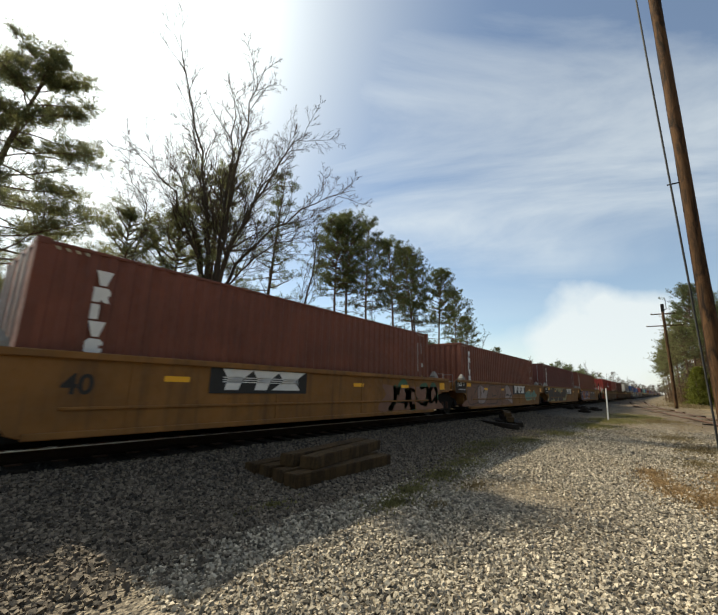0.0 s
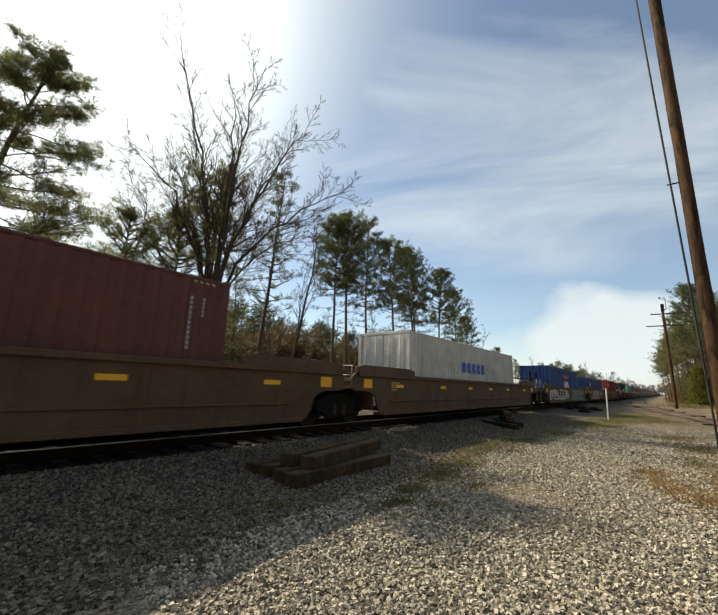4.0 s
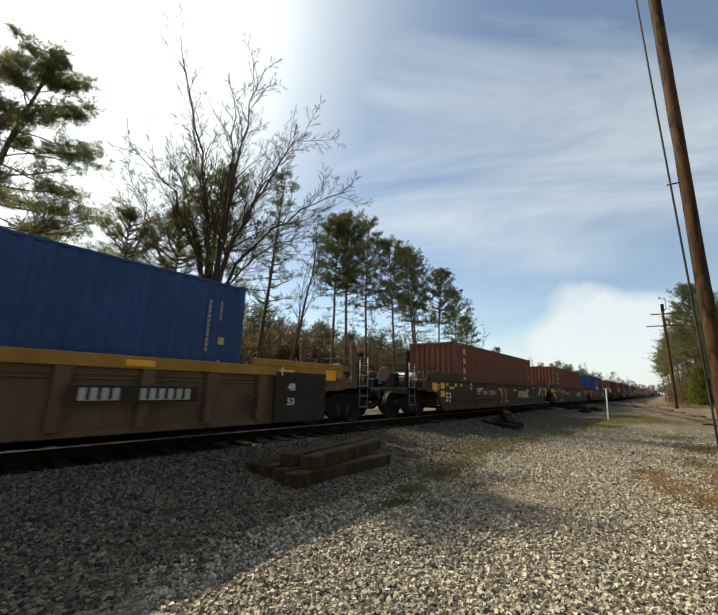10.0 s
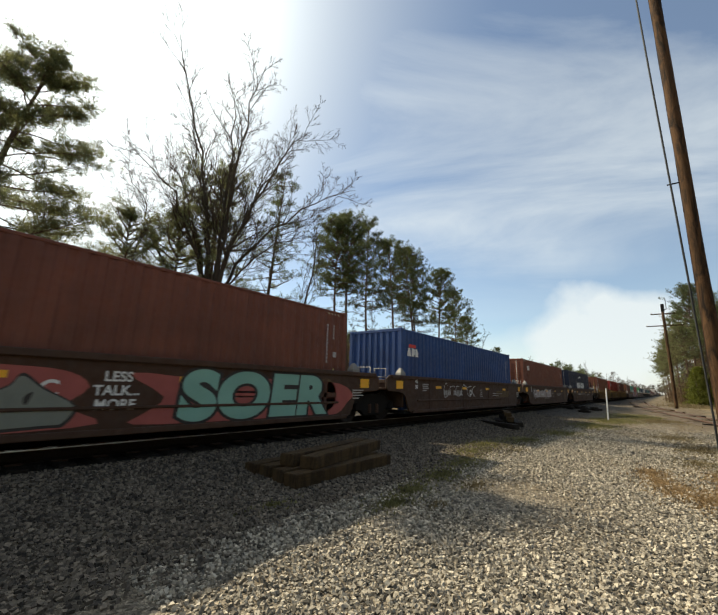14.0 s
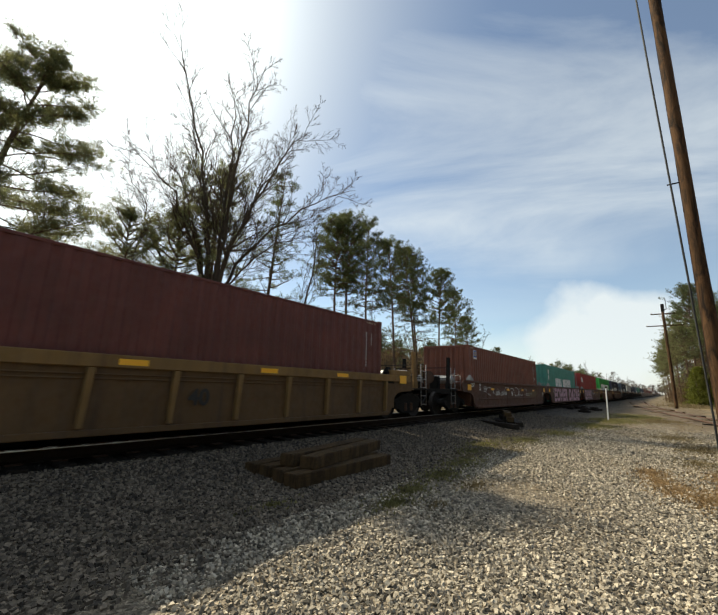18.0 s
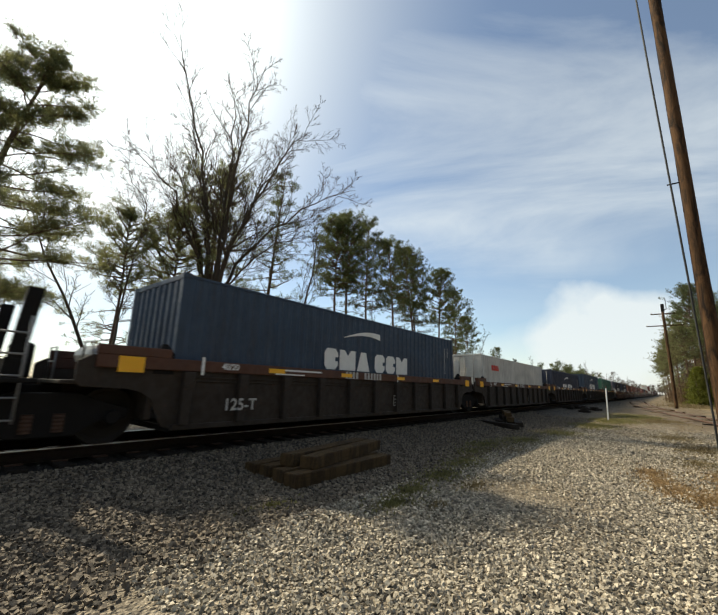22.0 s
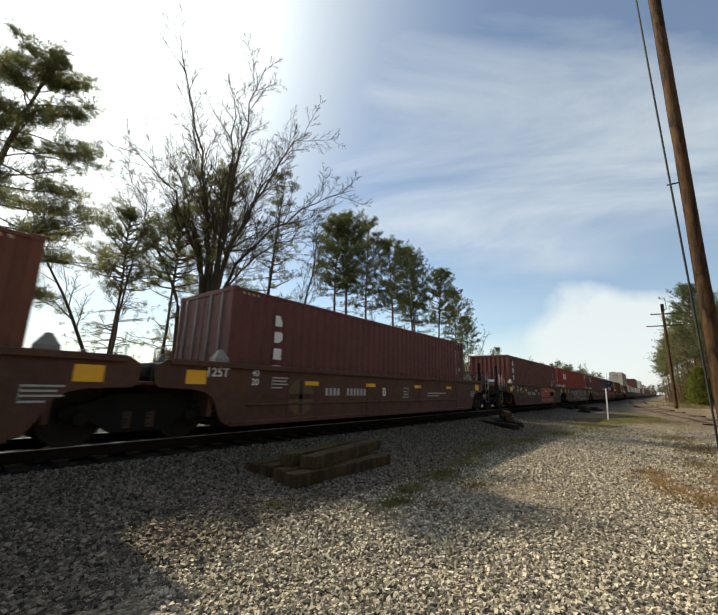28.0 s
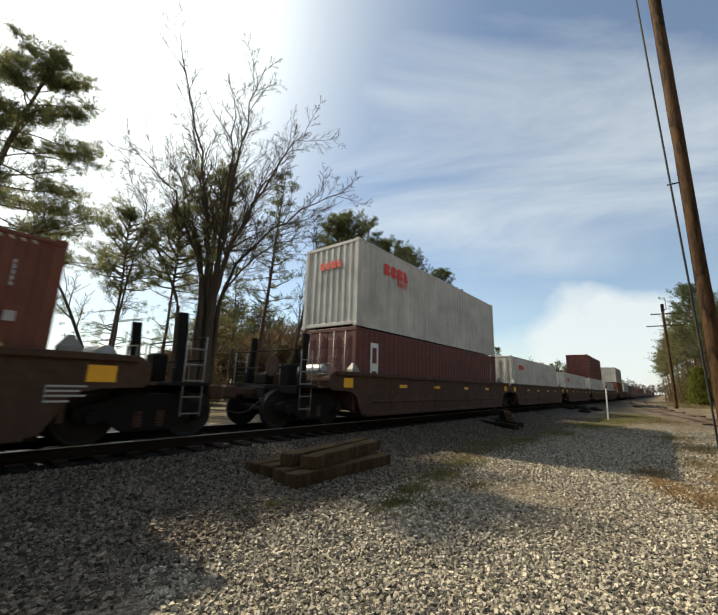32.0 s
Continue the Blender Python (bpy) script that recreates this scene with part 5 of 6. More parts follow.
for style, pitch, units in TRAIN:
    for i, (s, *_rest) in enumerate(units):
        if s > 760:
            continue
        mark = "ACDEB"[i] if len(units) == 5 else "BCA"[i % 3]
        if style in ("brown", "sooty"):
            on_wall(s, STENCIL, 1.0, 1.0, LETTER_GREY)
            on_wall(s, NUMBER, 3.6, 0.98 if i % 2 else 0.92, LETTER_GREY, "number_marking")
            if s != 321.53:
                on_wall(s, FRAMED, 6.5, 0.75, LETTER_GREY)
            on_wall(s, LINE, 8.2, 0.88, LETTER_GREY)
            on_wall(s, STENCIL, 12.2, 0.75, LETTER_GREY)
            on_wall_text(s, mark, 0.34, 5.4, 0.82, LETTER_WHITE)
            on_wall_text(s, "40\n20", 0.19, 0.55, 1.24, LETTER_WHITE)
            if i in (0, 2):
                on_wall(s, LOGO, 9.7, 0.88, FADED_GOLD, "logo_mark")
            if i in (1, 3):
                on_wall(s, shared("emblem_disc", lambda: disc(0.42)), 11.1, 0.84, FADED_GOLD, "logo_mark")
                on_wall(s, EMBLEM, 11.1, 0.84, BROWN_CAR, "logo_mark", 2)
            if i in (0, 4):
                on_wall_text(s, "125T", 0.24, -0.35, 1.2, LETTER_WHITE)
            if i == 4:
                on_wall(s, CACHE["emblem_disc"], 1.9, 0.80, FADED_GOLD, "logo_mark")
                on_wall(s, EMBLEM, 1.9, 0.80, DARK_CAR, "logo_mark", 2)
        elif style == "brown53":
            on_wall_text(s, "53", 0.50, -1.45, 0.58, LETTER_WHITE)
            on_wall_text(s, "53", 0.20, -1.55, 1.18, LETTER_WHITE)
            on_wall_text(s, "48", 0.20, -0.75, 1.18, LETTER_WHITE)
            on_wall_text(s, "48", 0.20, -0.2, 1.18, LETTER_WHITE)
            on_wall_text(s, "40\n20", 0.19, 0.9, 1.25, LETTER_WHITE)
            on_wall(s, STENCIL, -2.7, 1.0, LETTER_WHITE)
            on_wall(s, NUMBER, 3.2, 0.95, LETTER_GREY, "number_marking")
            on_wall_text(s, mark, 0.3, 5.05, 0.82, LETTER_WHITE)
            on_wall(s, LOGO, 9.0, 0.90, LETTER_CREAM, "logo_mark")
            on_wall(s, WEDGE, 9.0, 0.64, LETTER_CREAM, "logo_mark")
            for words, dx in (("53", 14.2), ("48", 13.3), ("48", 12.9), ("40", 11.4)):
                on_wall_text(s, words, 0.19, dx, 1.2, LETTER_WHITE)
                on_wall(s, plate(0.03, 0.22), dx + 0.2, 1.25, LETTER_WHITE)
            for dx in (-1.95, 14.7):
                for z in (0.88, 1.2):
                    on_wall(s, plate(0.36, 0.24), dx, z, AMBER, "reflector", 2)
            on_wall(s, STENCIL, 12.6, 0.8, LETTER_WHITE)
            on_wall(s, STENCIL, 1.6, 0.9, LETTER_WHITE)
            on_wall(s, FRAMED, 13.6, 0.72, LETTER_WHITE)
        elif style == "tan":
            on_wall(s, plate(1.9, 1.12), -1.72, 0.80, SOOT_CAR, "panel_paint", 23)
            on_wall(s, plate(1.6, 1.12), 13.75, 0.80, SOOT_CAR, "panel_paint", 23)
            on_wall_text(s, "53", 0.5, 12.4, 0.5, LETTER_BLACK).location.y -= 0.02
            for words, size, dx, z in (("48", 0.22, 13.4, 0.95), ("53", 0.22, 13.4, 0.62)):
                on_wall_text(s, words, size, dx, z, LETTER_WHITE).location.y -= 0.08
            for dx in (-0.9, 13.1):
                on_wall(s, plate(0.035, 0.2), dx, 1.37, LETTER_WHITE, "stencil", 25)
            for words, size, dx, z in (("125T", 0.40, -1.42, 0.55), ("53", 0.17, -1.85, 1.05), ("48", 0.17, -1.0, 1.05)):
                on_wall_text(s, words, size, dx, z, LETTER_WHITE).location.y -= 0.08
            if i == 1:
                continue
            x = 0.95 if i == 0 else 10.1
            on_wall(s, plate(2.0, 0.26), x, 0.86, SOOT_CAR, "panel_paint", 45)
            on_wall(s, NUMBER, x, 0.86, LETTER_GREY, "number_marking", 47)
        elif style == "yellow":
            if i:
                on_wall(s, plate(1.1, 0.52), -0.74, 1.18, SOOT_CAR, "panel_paint", 5)
                on_wall_text(s, "125 T", 0.33, -0.74, 1.22, LETTER_WHITE).location.y -= 0.016
                on_wall(s, plate(0.7, 0.05), -0.62, 1.07, LETTER_GREY, "stencil", 6)
                on_wall(s, plate(0.46, 0.2), 0.12, 1.30, AMBER, "reflector", 5)
            x = 4.15 if i == 0 else 7.7
            if i == 3:
                on_wall(s, plate(3.2, 0.34), 7.55, 1.05, LETTER_BLACK, "panel_paint", 5)
                on_wall(s, BIG_NUMBER, 7.55, 1.05, LETTER_GREY, "number_marking", 7)
                continue
            on_wall(s, plate(2.56, 0.56), x, 1.15, LETTER_BLACK, "panel_paint", 5)
            on_wall(s, shared("ttx", lambda: slanted_blocks()), x, 1.15, LETTER_WHITE, "logo_mark", 6)
            on_wall(s, STRIPES, x, 1.15, LETTER_WHITE, "logo_mark", 6)
        elif style == "ribbed":
            on_wall(s, LINE, 2.2, 1.38, LETTER_WHITE)
            on_wall(s, NUMBER, 5.5, 1.38, LETTER_GREY, "number_marking")
            on_wall(s, plate(0.06, 0.34), 0.45, 1.38, LETTER_WHITE)
            on_wall(s, plate(0.06, 0.34), 7.3, 1.38, LETTER_WHITE)
            on_wall_text(s, "40/20", 0.17, 1.05, 1.34, LETTER_WHITE)
            lead = i in (0, 3)
            on_wall_text(s, "125-T" if lead else mark, 0.32 if lead else 0.15, 1.3 if lead else 7.6, 0.55 if lead else 1.34, LETTER_GREY).location.y -= 0.072
            on_wall(s, FRAMED, 7.05, 0.5, LETTER_GREY, "stencil", 1)
        elif style == "rust":
            on_wall(s, STENCIL, -1.6, 1.0, LETTER_YELLOW)
        elif style == "gold":
            on_wall_text(s, "40", 0.42, 5.9, 0.66, LETTER_BLACK)
on_wall_text(-7.38, "40", 0.42, 0.76, 0.86, LETTER_BLACK)

on_wall(-7.38, polygons("graffiti", [smooth_ring(blob(random.Random(9), 2.4, 6.4, 0.32, 1.16), 3)]), 6.2, 0.0, GRAFF["tan"], "graffiti")
strokes(-7.38, 8.8, 12.4, 0.3, 1.42, 5, GRAFF["green"], 43, 0.2)
strokes(-7.38, 9.4, 12.2, 0.45, 1.2, 4, GRAFF["teal"], 44, 0.1)
spray(7.91, 0.0, 6.3, 0.28, 1.44, 5, ("tan", "grey", "tan"), "umber", 3, "tan")
spray(7.91, 9.1, 11.6, 0.4, 1.3, 2, "teal", "olive", 4)
spray(23.12, -0.1, 6.2, 0.28, 1.44, 6, "umber", "dark", 5, "olive")
spray(37.9, -0.2, 5.2, 0.28, 1.28, 5, ("violet", "orange", "violet"), "silver", 6, "violet")
graffiti_word(37.9, "WEENER:DOGS", 7.6, 0.33, 0.78, "taupe", "dark", 0.0, 0.70, 0.05, 1.1)
strokes(37.9, 9.9, 10.7, 0.5, 0.95, 3, LETTER_CREAM, 41, 0.02)
strokes(37.9, 9.9, 10.6, 0.95, 1.4, 3, LETTER_CREAM, 42, 0.02)
spray(120.91, -2.0, 5.2, 0.3, 1.4, 6, "cream", "dark", 8)
on_wall(120.91, plate(2.6, 0.36), 2.3, 0.95, LETTER_BLACK, "panel_paint", 6)
on_wall(120.91, NUMBER, 2.3, 0.95, LETTER_GREY, "number_marking", 8)
spray(120.91, 7.2, 13.0, 0.28, 1.42, 5, "sage", "dark", 9, "teal")
spray(141.1, 0.0, 5.7, 0.28, 1.44, 5, ("grey", "pink", "grey"), "dark", 10, "grey")
spray(141.1, 6.6, 9.0, 0.55, 1.35, 4, "olive", "orange", 11)


def mural(s, x0, x1, z0, z1, seed):
    """One unbroken sprayed picture: dark ground, a navy field, a pale face-like patch and many leaning olive folds with dark creases."""
    car, wall, wall_y, ribbed = UNITS[s]
    rng = random.Random(seed)
    x0, x1 = x0 - LENGTH / 2, x1 - LENGTH / 2
    y = -0.035
    piece("graffiti", polygons("graffiti", [smooth_ring(blob(rng, x0, x1, z0, z1), 3)]), GRAFF["taupe"], wall, pose(0, y, 0), "dark patch of spray paint behind the picture")
    for i, (a, b, lo, hi, ink) in enumerate(((x0, x0 + 2.9, z0, z0 + 0.66, "navy"), (x0 + 1.2, x0 + 2.5, z0 + 0.3, z1 - 0.02, "olive"), (x0 + 5.3, x0 + 7.6, z0, z0 + 0.42, "navy"), (x0 + 2.6, x0 + 4.4, z0 + 0.2, z0 + 0.7, "umber"))):
        piece("graffiti_shape", polygons("graffiti_shape", [smooth_ring(blob(rng, a, b, lo, hi), 4)]), GRAFF[ink], wall, pose(0, y - 0.001 - 0.0003 * i, 0))
    for i in range(120):
        u = rng.random()
        cx, cz = x0 - 0.9 + (x1 - x0 + 0.9) * u, rng.uniform(z0 + 0.28, z1 - 0.12)
        run, start, turn = rng.uniform(0.35, 1.0), rng.uniform(0.15, 1.0), rng.choice((-1, 1)) * rng.uniform(0.4, 2.2)
        curl = [(cx - run / 2, cz - run * 0.2)]
        for k in range(9):
            a = start + turn * (k / 9 - 0.5)
            curl.append((curl[-1][0] + run * 0.11 * math.cos(a), max(z0, min(z1, curl[-1][1] + run * 0.09 * math.sin(a)))))
        width = rng.uniform(0.07, 0.15)
        layer = 0.003 + 0.00006 * i
        piece("graffiti_line", ribbon([(p + 0.02, q - 0.04) for p, q in curl], width), GRAFF["dark"], wall, pose(0, y - layer, 0))
        piece("graffiti_stroke", ribbon(curl, width * 0.8), GRAFF[rng.choice(("olive", "olive", "khaki", "khaki", "taupe", "sage"))], wall, pose(0, y - layer - 0.00003, 0))
    for i in range(9):
        cx, cz = x0 - 2.6 + rng.uniform(0, 2.4), z0 + 0.35 + 0.09 * i
        arc = [(cx + 0.17 * k, max(z0, min(z1, cz + 0.14 * math.sin(k * 0.35 + 0.3 * i)))) for k in range(10)]
        piece("graffiti_line", ribbon(arc, 0.05), GRAFF["umber"], wall, pose(0, y - 0.012, 0))


mural(160.59, 1.3, 9.4, 0.32, 1.42, 12)
on_wall_text(321.53, "LESS\nTALK...\nMORE", 0.22, 6.28, 1.06, LETTER_WHITE)
on_wall(321.53, polygons("graffiti", [smooth_ring(blob(random.Random(5), 0.5, 5.9, 0.30, 1.20), 3)]), 6.0, 0.0, GRAFF["brick"], "graffiti")
graffiti_word(321.53, "SOER", 9.15, 0.44, 1.18, "mint", "dark", 0.08, 1.25, 0.06, 1.08)
spray(321.53, 2.4, 5.6, 0.3, 1.3, 3, ("sage", "teal"), "dark", 14, "brick")
graffiti_word(453.4, "EOHER", 3.4, 0.37, 1.36, "pink", "dark", 0.12, 1.16, 0.045, 1.06)
graffiti_word(453.4, "DAZAE", 9.3, 0.37, 1.36, "pink", "dark", 0.12, 1.14, 0.045, 1.06)
spray(469.0, 0.2, 5.4, 0.28, 1.44, 4, "umber", "dark", 17, "umber")
graffiti_word(469.0, "DAWK", 2.75, 0.36, 1.40, "pink", "dark", -0.1, 1.05, 0.05, 1.1)
spray(351.71, 1.2, 6.0, 0.5, 1.3, 5, "grey", "silver", 18)
spray(697.91, 3.3, 10.5, 0.3, 1.38, 9, "ink", "silver", 19)
strokes(265.32, -0.2, 2.2, 0.3, 1.35, 3, LETTER_WHITE, 20, 0.035)
strokes(245.89, 4.6, 6.2, 0.3, 1.3, 3, LETTER_YELLOW, 21, 0.06)
strokes(336.73, 2.6, 6.2, 0.7, 1.3, 6, LETTER_WHITE, 22)
strokes(438.11, 1.4, 8.5, 0.7, 1.35, 8, LETTER_WHITE, 23)
strokes(469.0, 6.0, 8.0, 0.8, 1.3, 3, LETTER_WHITE, 24)
strokes(484.6, 5.6, 8.4, 0.8, 1.35, 5, LETTER_WHITE, 25)
strokes(500.3, 6.8, 9.0, 1.0, 1.4, 5, LETTER_WHITE, 26)
strokes(402.75, 1.5, 6.0, 0.4, 1.1, 6, LETTER_WHITE, 27)
strokes(682.59, 1.0, 2.8, 0.9, 1.35, 4, LETTER_WHITE, 28)
patch_rng = random.Random(44)
for s, x0, x1, ink in ((682.59, 5.9, 9.9, GRAFF["rose"]), (729.0, -0.6, 4.1, GRAFF["rose"]), (729.0, 4.3, 6.5, GRAFF["umber"]), (729.0, 6.6, 9.6, GRAFF["brick"]), (697.91, -0.4, 2.2, RUST_CAR)):
    on_wall(s, polygons("paint_patch", [blob(patch_rng, x0, x1, 0.34, 1.38)]), 0.0, 0.0, ink, "paint_patch").location.x = -LENGTH / 2


# ---------------------------------------------------------------- trees
def needle_clumps(centres, sizes, per, rng, width=0.05, up=0.35):
    """Sprays of thin blades round many centres."""
    n = len(centres) * per
    c = np.repeat(np.array(centres), per, axis=0)
    s = np.repeat(np.array(sizes), per)[:, None]
    d = rng.normal(size=(n, 3))
    d[:, 2] += up
    d /= np.linalg.norm(d, axis=1)[:, None]
    side = np.cross(d, rng.normal(size=(n, 3)))
    side /= np.linalg.norm(side, axis=1)[:, None]
    start = c + d * s * rng.uniform(0.05, 0.55, (n, 1))
    tip = start + (d + rng.normal(size=(n, 3)) * 0.35) * s * rng.uniform(0.35, 0.5, (n, 1))
    w = width * rng.uniform(0.7, 1.3, (n, 1))
    verts = np.stack([start - side * w * 0.5, start + side * w * 0.5, tip + side * w * 0.35, tip - side * w * 0.35], 1).reshape(-1, 3)
    faces = np.arange(n * 4).reshape(-1, 4)
    return verts, faces


def wander(rng, start, direction, length, steps, bend=0.25, rise=0.0):
    pts = [Vector(start)]
    d = Vector(direction).normalized()
    for _ in range(steps):
        d = (d + Vector((rng.gauss(0, bend), rng.gauss(0, bend), rng.gauss(0, bend) * 0.7 + rise))).normalized()
        pts.append(pts[-1] + d * (length / steps))
    return pts, d


def pine(seed, height, crown_from, spread, leaf, label, limbs=60, twigs=6, per=30, trunk_r=0.22, layered=False, bare=14, blade=0.03, puff=(0.26, 0.42), lean=0.0):
    """A tall pine: a long trunk, dead snags below, and a crown of limbs whose twigs end in puffs of needles."""
    rng, nrng = random.Random(seed), np.random.default_rng(seed)
    tree = thing("pine_tree", label, "tree")
    verts, faces = [], []
    tr, _ = wander(rng, (0, 0, -0.3), (lean, 0, 1), height, 12, 0.03, 0.05)
    tube(verts, faces, tr, [trunk_r * (1 - 0.86 * (i / 12) ** 1.2) for i in range(13)], 8)

    def on_trunk(z):
        k = min(11, max(0, int(z / height * 12)))
        return tr[k].lerp(tr[k + 1], z / height * 12 - k)

    centres, sizes = [], []
    lump = [rng.uniform(0.72, 1.12) for _ in range(24)]
    for i in range(limbs):
        f = (i + rng.random()) / limbs
        a = i * 2.4 + rng.uniform(-0.4, 0.4)
        if layered:
            reach = (1.0 - 0.72 * f) * (0.35 + 0.65 * min(1.0, f / 0.12))
            rise = 0.02 + 0.35 * f
        else:
            reach = math.sqrt(max(0.03, 1 - ((f - 0.42) / 0.60) ** 2))
            rise = 0.05 + 1.15 * f ** 1.5
        ln = spread * reach * rng.uniform(0.72, 1.05) * lump[int(a * 3.82 / 4) % 6 + 6 * min(3, int(f * 4))]
        base = on_trunk(crown_from + (height * 0.985 - crown_from) * f)
        pts, end = wander(rng, base, (math.cos(a), math.sin(a), rise), ln, 6, 0.15, 0.03)
        tube(verts, faces, pts, [(0.05 * (1 - 0.85 * q / 6) * (0.4 + ln / spread) + 0.008) for q in range(7)], 4)
        for q in range(twigs):
            t = (1.0 if q == 0 else rng.uniform(0.34, 1.0)) * 6
            j = min(5, int(t))
            here = pts[j].lerp(pts[j + 1], t - j)
            off = (end * 0.5 + Vector((rng.gauss(0, 0.75), rng.gauss(0, 0.75), rng.gauss(0.22, 0.3 if layered else 0.5)))) * (0.34 * ln ** 0.5)
            tube(verts, faces, [here, here + off * 0.55 + Vector((0, 0, -0.03)), here + off], [0.014, 0.010, 0.006], 3)
            for w in (0.45, 0.75, 1.0):
                centres.append(tuple(here + off * w + Vector((rng.gauss(0, 0.16), rng.gauss(0, 0.16), rng.gauss(0.03, 0.10)))))
                sizes.append(rng.uniform(*puff))
    for i in range(bare):
        base = on_trunk(crown_from * rng.uniform(0.42, 1.05))
        a = rng.uniform(0, 6.28)
        ln = spread * rng.uniform(0.3, 0.85)
        pts, end = wander(rng, base, (math.cos(a), math.sin(a), rng.uniform(-0.1, 0.25)), ln, 6, 0.2, 0.0)
        tube(verts, faces, pts, [0.03 * (1 - 0.85 * q / 6) + 0.006 for q in range(7)], 4)
        for q in range(7):
            here = pts[rng.randint(2, 6)]
            off = (end + Vector((rng.gauss(0, 0.8), rng.gauss(0, 0.8), rng.gauss(0, 0.4)))) * rng.uniform(0.2, 0.5)
            tube(verts, faces, [here, here + off], [0.010, 0.005], 3)
            if q < 3:
                centres.append(tuple(here + off))
                sizes.append(rng.uniform(*puff) * 0.8)
    piece("trunk", mesh("trunk", verts, faces, True), PINE_BARK, tree)
    v, f = needle_clumps(centres, sizes, per, nrng, blade)
    piece("crown", mesh("crown", v, f), leaf, tree, label="open crown of needle clumps")
    return tree


def shoots(rng, into, pts, r, level, last, length, start=0.3, spread=0.75, count=7):
    """Side branches along a limb, turning upwards, down to fine twigs."""
    n = len(pts) - 1
    for i in range(count):
        t = (start + (1.0 - start) * (i + rng.uniform(0.1, 0.9)) / count) * n
        j = min(n - 1, int(t))
        here, d = pts[j].lerp(pts[j + 1], t - j), (pts[j + 1] - pts[j]).normalized()
        u = d.orthogonal().normalized()
        w = d.cross(u)
        a = 2.4 * i + rng.uniform(-0.6, 0.6)
        lean = rng.uniform(0.4, 1.0) * spread
        nd = d * math.cos(lean) + (u * math.cos(a) + w * math.sin(a)) * math.sin(lean)
        ln = length * rng.uniform(0.55, 1.1) * (1.15 - 0.55 * t / n)
        steps = 5 if level < last else 3
        sub, _ = wander(rng, here, nd, ln, steps, 0.16, 0.05)
        rr = max(0.0105, r * (1 - 0.7 * t / n) * rng.uniform(0.4, 0.62))
        tube(*into, sub, [rr + (max(0.007, rr * 0.3) - rr) * q / steps for q in range(steps + 1)], 5 if level < 2 else 3)
        if level < last:
            shoots(rng, into, sub, rr, level + 1, last, ln * rng.uniform(0.36, 0.5), 0.2, 0.85, 9 if level == 1 else 8)


ACROSS, AWAY = Vector((0.632, -0.775, 0)), Vector((0.775, 0.632, 0))


def bare_oak(seed, stems, label):
    """A leafless tree of several stems from one stool: each stem (foot, bend at, bend height, tip at, tip height, depth of the tip, radius)."""
    rng = random.Random(seed)
    tree = thing("bare_tree", label, "tree")
    trunk, twigs = ([], []), ([], [])
    for foot, bx, bz, tx, tz, deep, r in stems:
        back = rng.uniform(-0.35, 0.35)
        low = ACROSS * foot + AWAY * back + Vector((0, 0, -0.4))
        p0, p1, p2 = ACROSS * (foot * 1.05 + 0.15 * (bx - foot)) + AWAY * back + Vector((0, 0, 6.6)), ACROSS * bx + AWAY * (back + deep * 0.12) + Vector((0, 0, bz)), ACROSS * tx + AWAY * deep + Vector((0, 0, tz))
        n = 17
        pts = [low.lerp(p0, i / 4) + Vector((rng.gauss(0, 0.03), rng.gauss(0, 0.03), 0)) for i in range(4)]
        for i in range(n - 3):
            t = i / (n - 4)
            q = p0 * (1 - t) ** 2 + p1 * 2 * t * (1 - t) + p2 * t * t
            k = 0.22 * t
            pts.append(q + Vector((rng.gauss(0, k), rng.gauss(0, k), rng.gauss(0, k * 0.5))))
        tube(*trunk, pts, [r * (1.35 - 0.35 * min(1, i / 4)) * (1 - 0.95 * (i / n) ** 0.75) + 0.012 for i in range(n + 1)], 8)
        shoots(rng, twigs, pts, r * 0.62, 1, 3, 4.8, 0.42, 0.74, 21)
    piece("trunk", mesh("trunk", *trunk, True), GREY_BARK, tree)
    piece("branchwork", mesh("branchwork", *twigs, True), GREY_BARK, tree, label="bare forking branches and twigs")
    return tree


def bare_tree(seed, height, label, trunk_r=0.15, lean=0.0, start=0.35, length=2.6, count=10):
    """A slender leafless tree: one stem that wanders up, with rising side branches."""
    rng = random.Random(seed)
    tree = thing("bare_tree", label, "tree")
    trunk, twigs = ([], []), ([], [])
    pts, _ = wander(rng, (0, 0, -0.3), (lean * 0.63, -lean * 0.77, 1), height, 12, 0.07, 0.02)
    tube(*trunk, pts, [trunk_r * (1 - 0.92 * i / 12) + 0.01 for i in range(13)], 7)
    shoots(rng, twigs, pts, trunk_r * 0.8, 1, 3, length, start, 0.62, count)
    piece("trunk", mesh("trunk", *trunk, True), GREY_BARK, tree)
    piece("branchwork", mesh("branchwork", *twigs, True), GREY_BARK, tree, label="bare forking branches and twigs")
    return tree


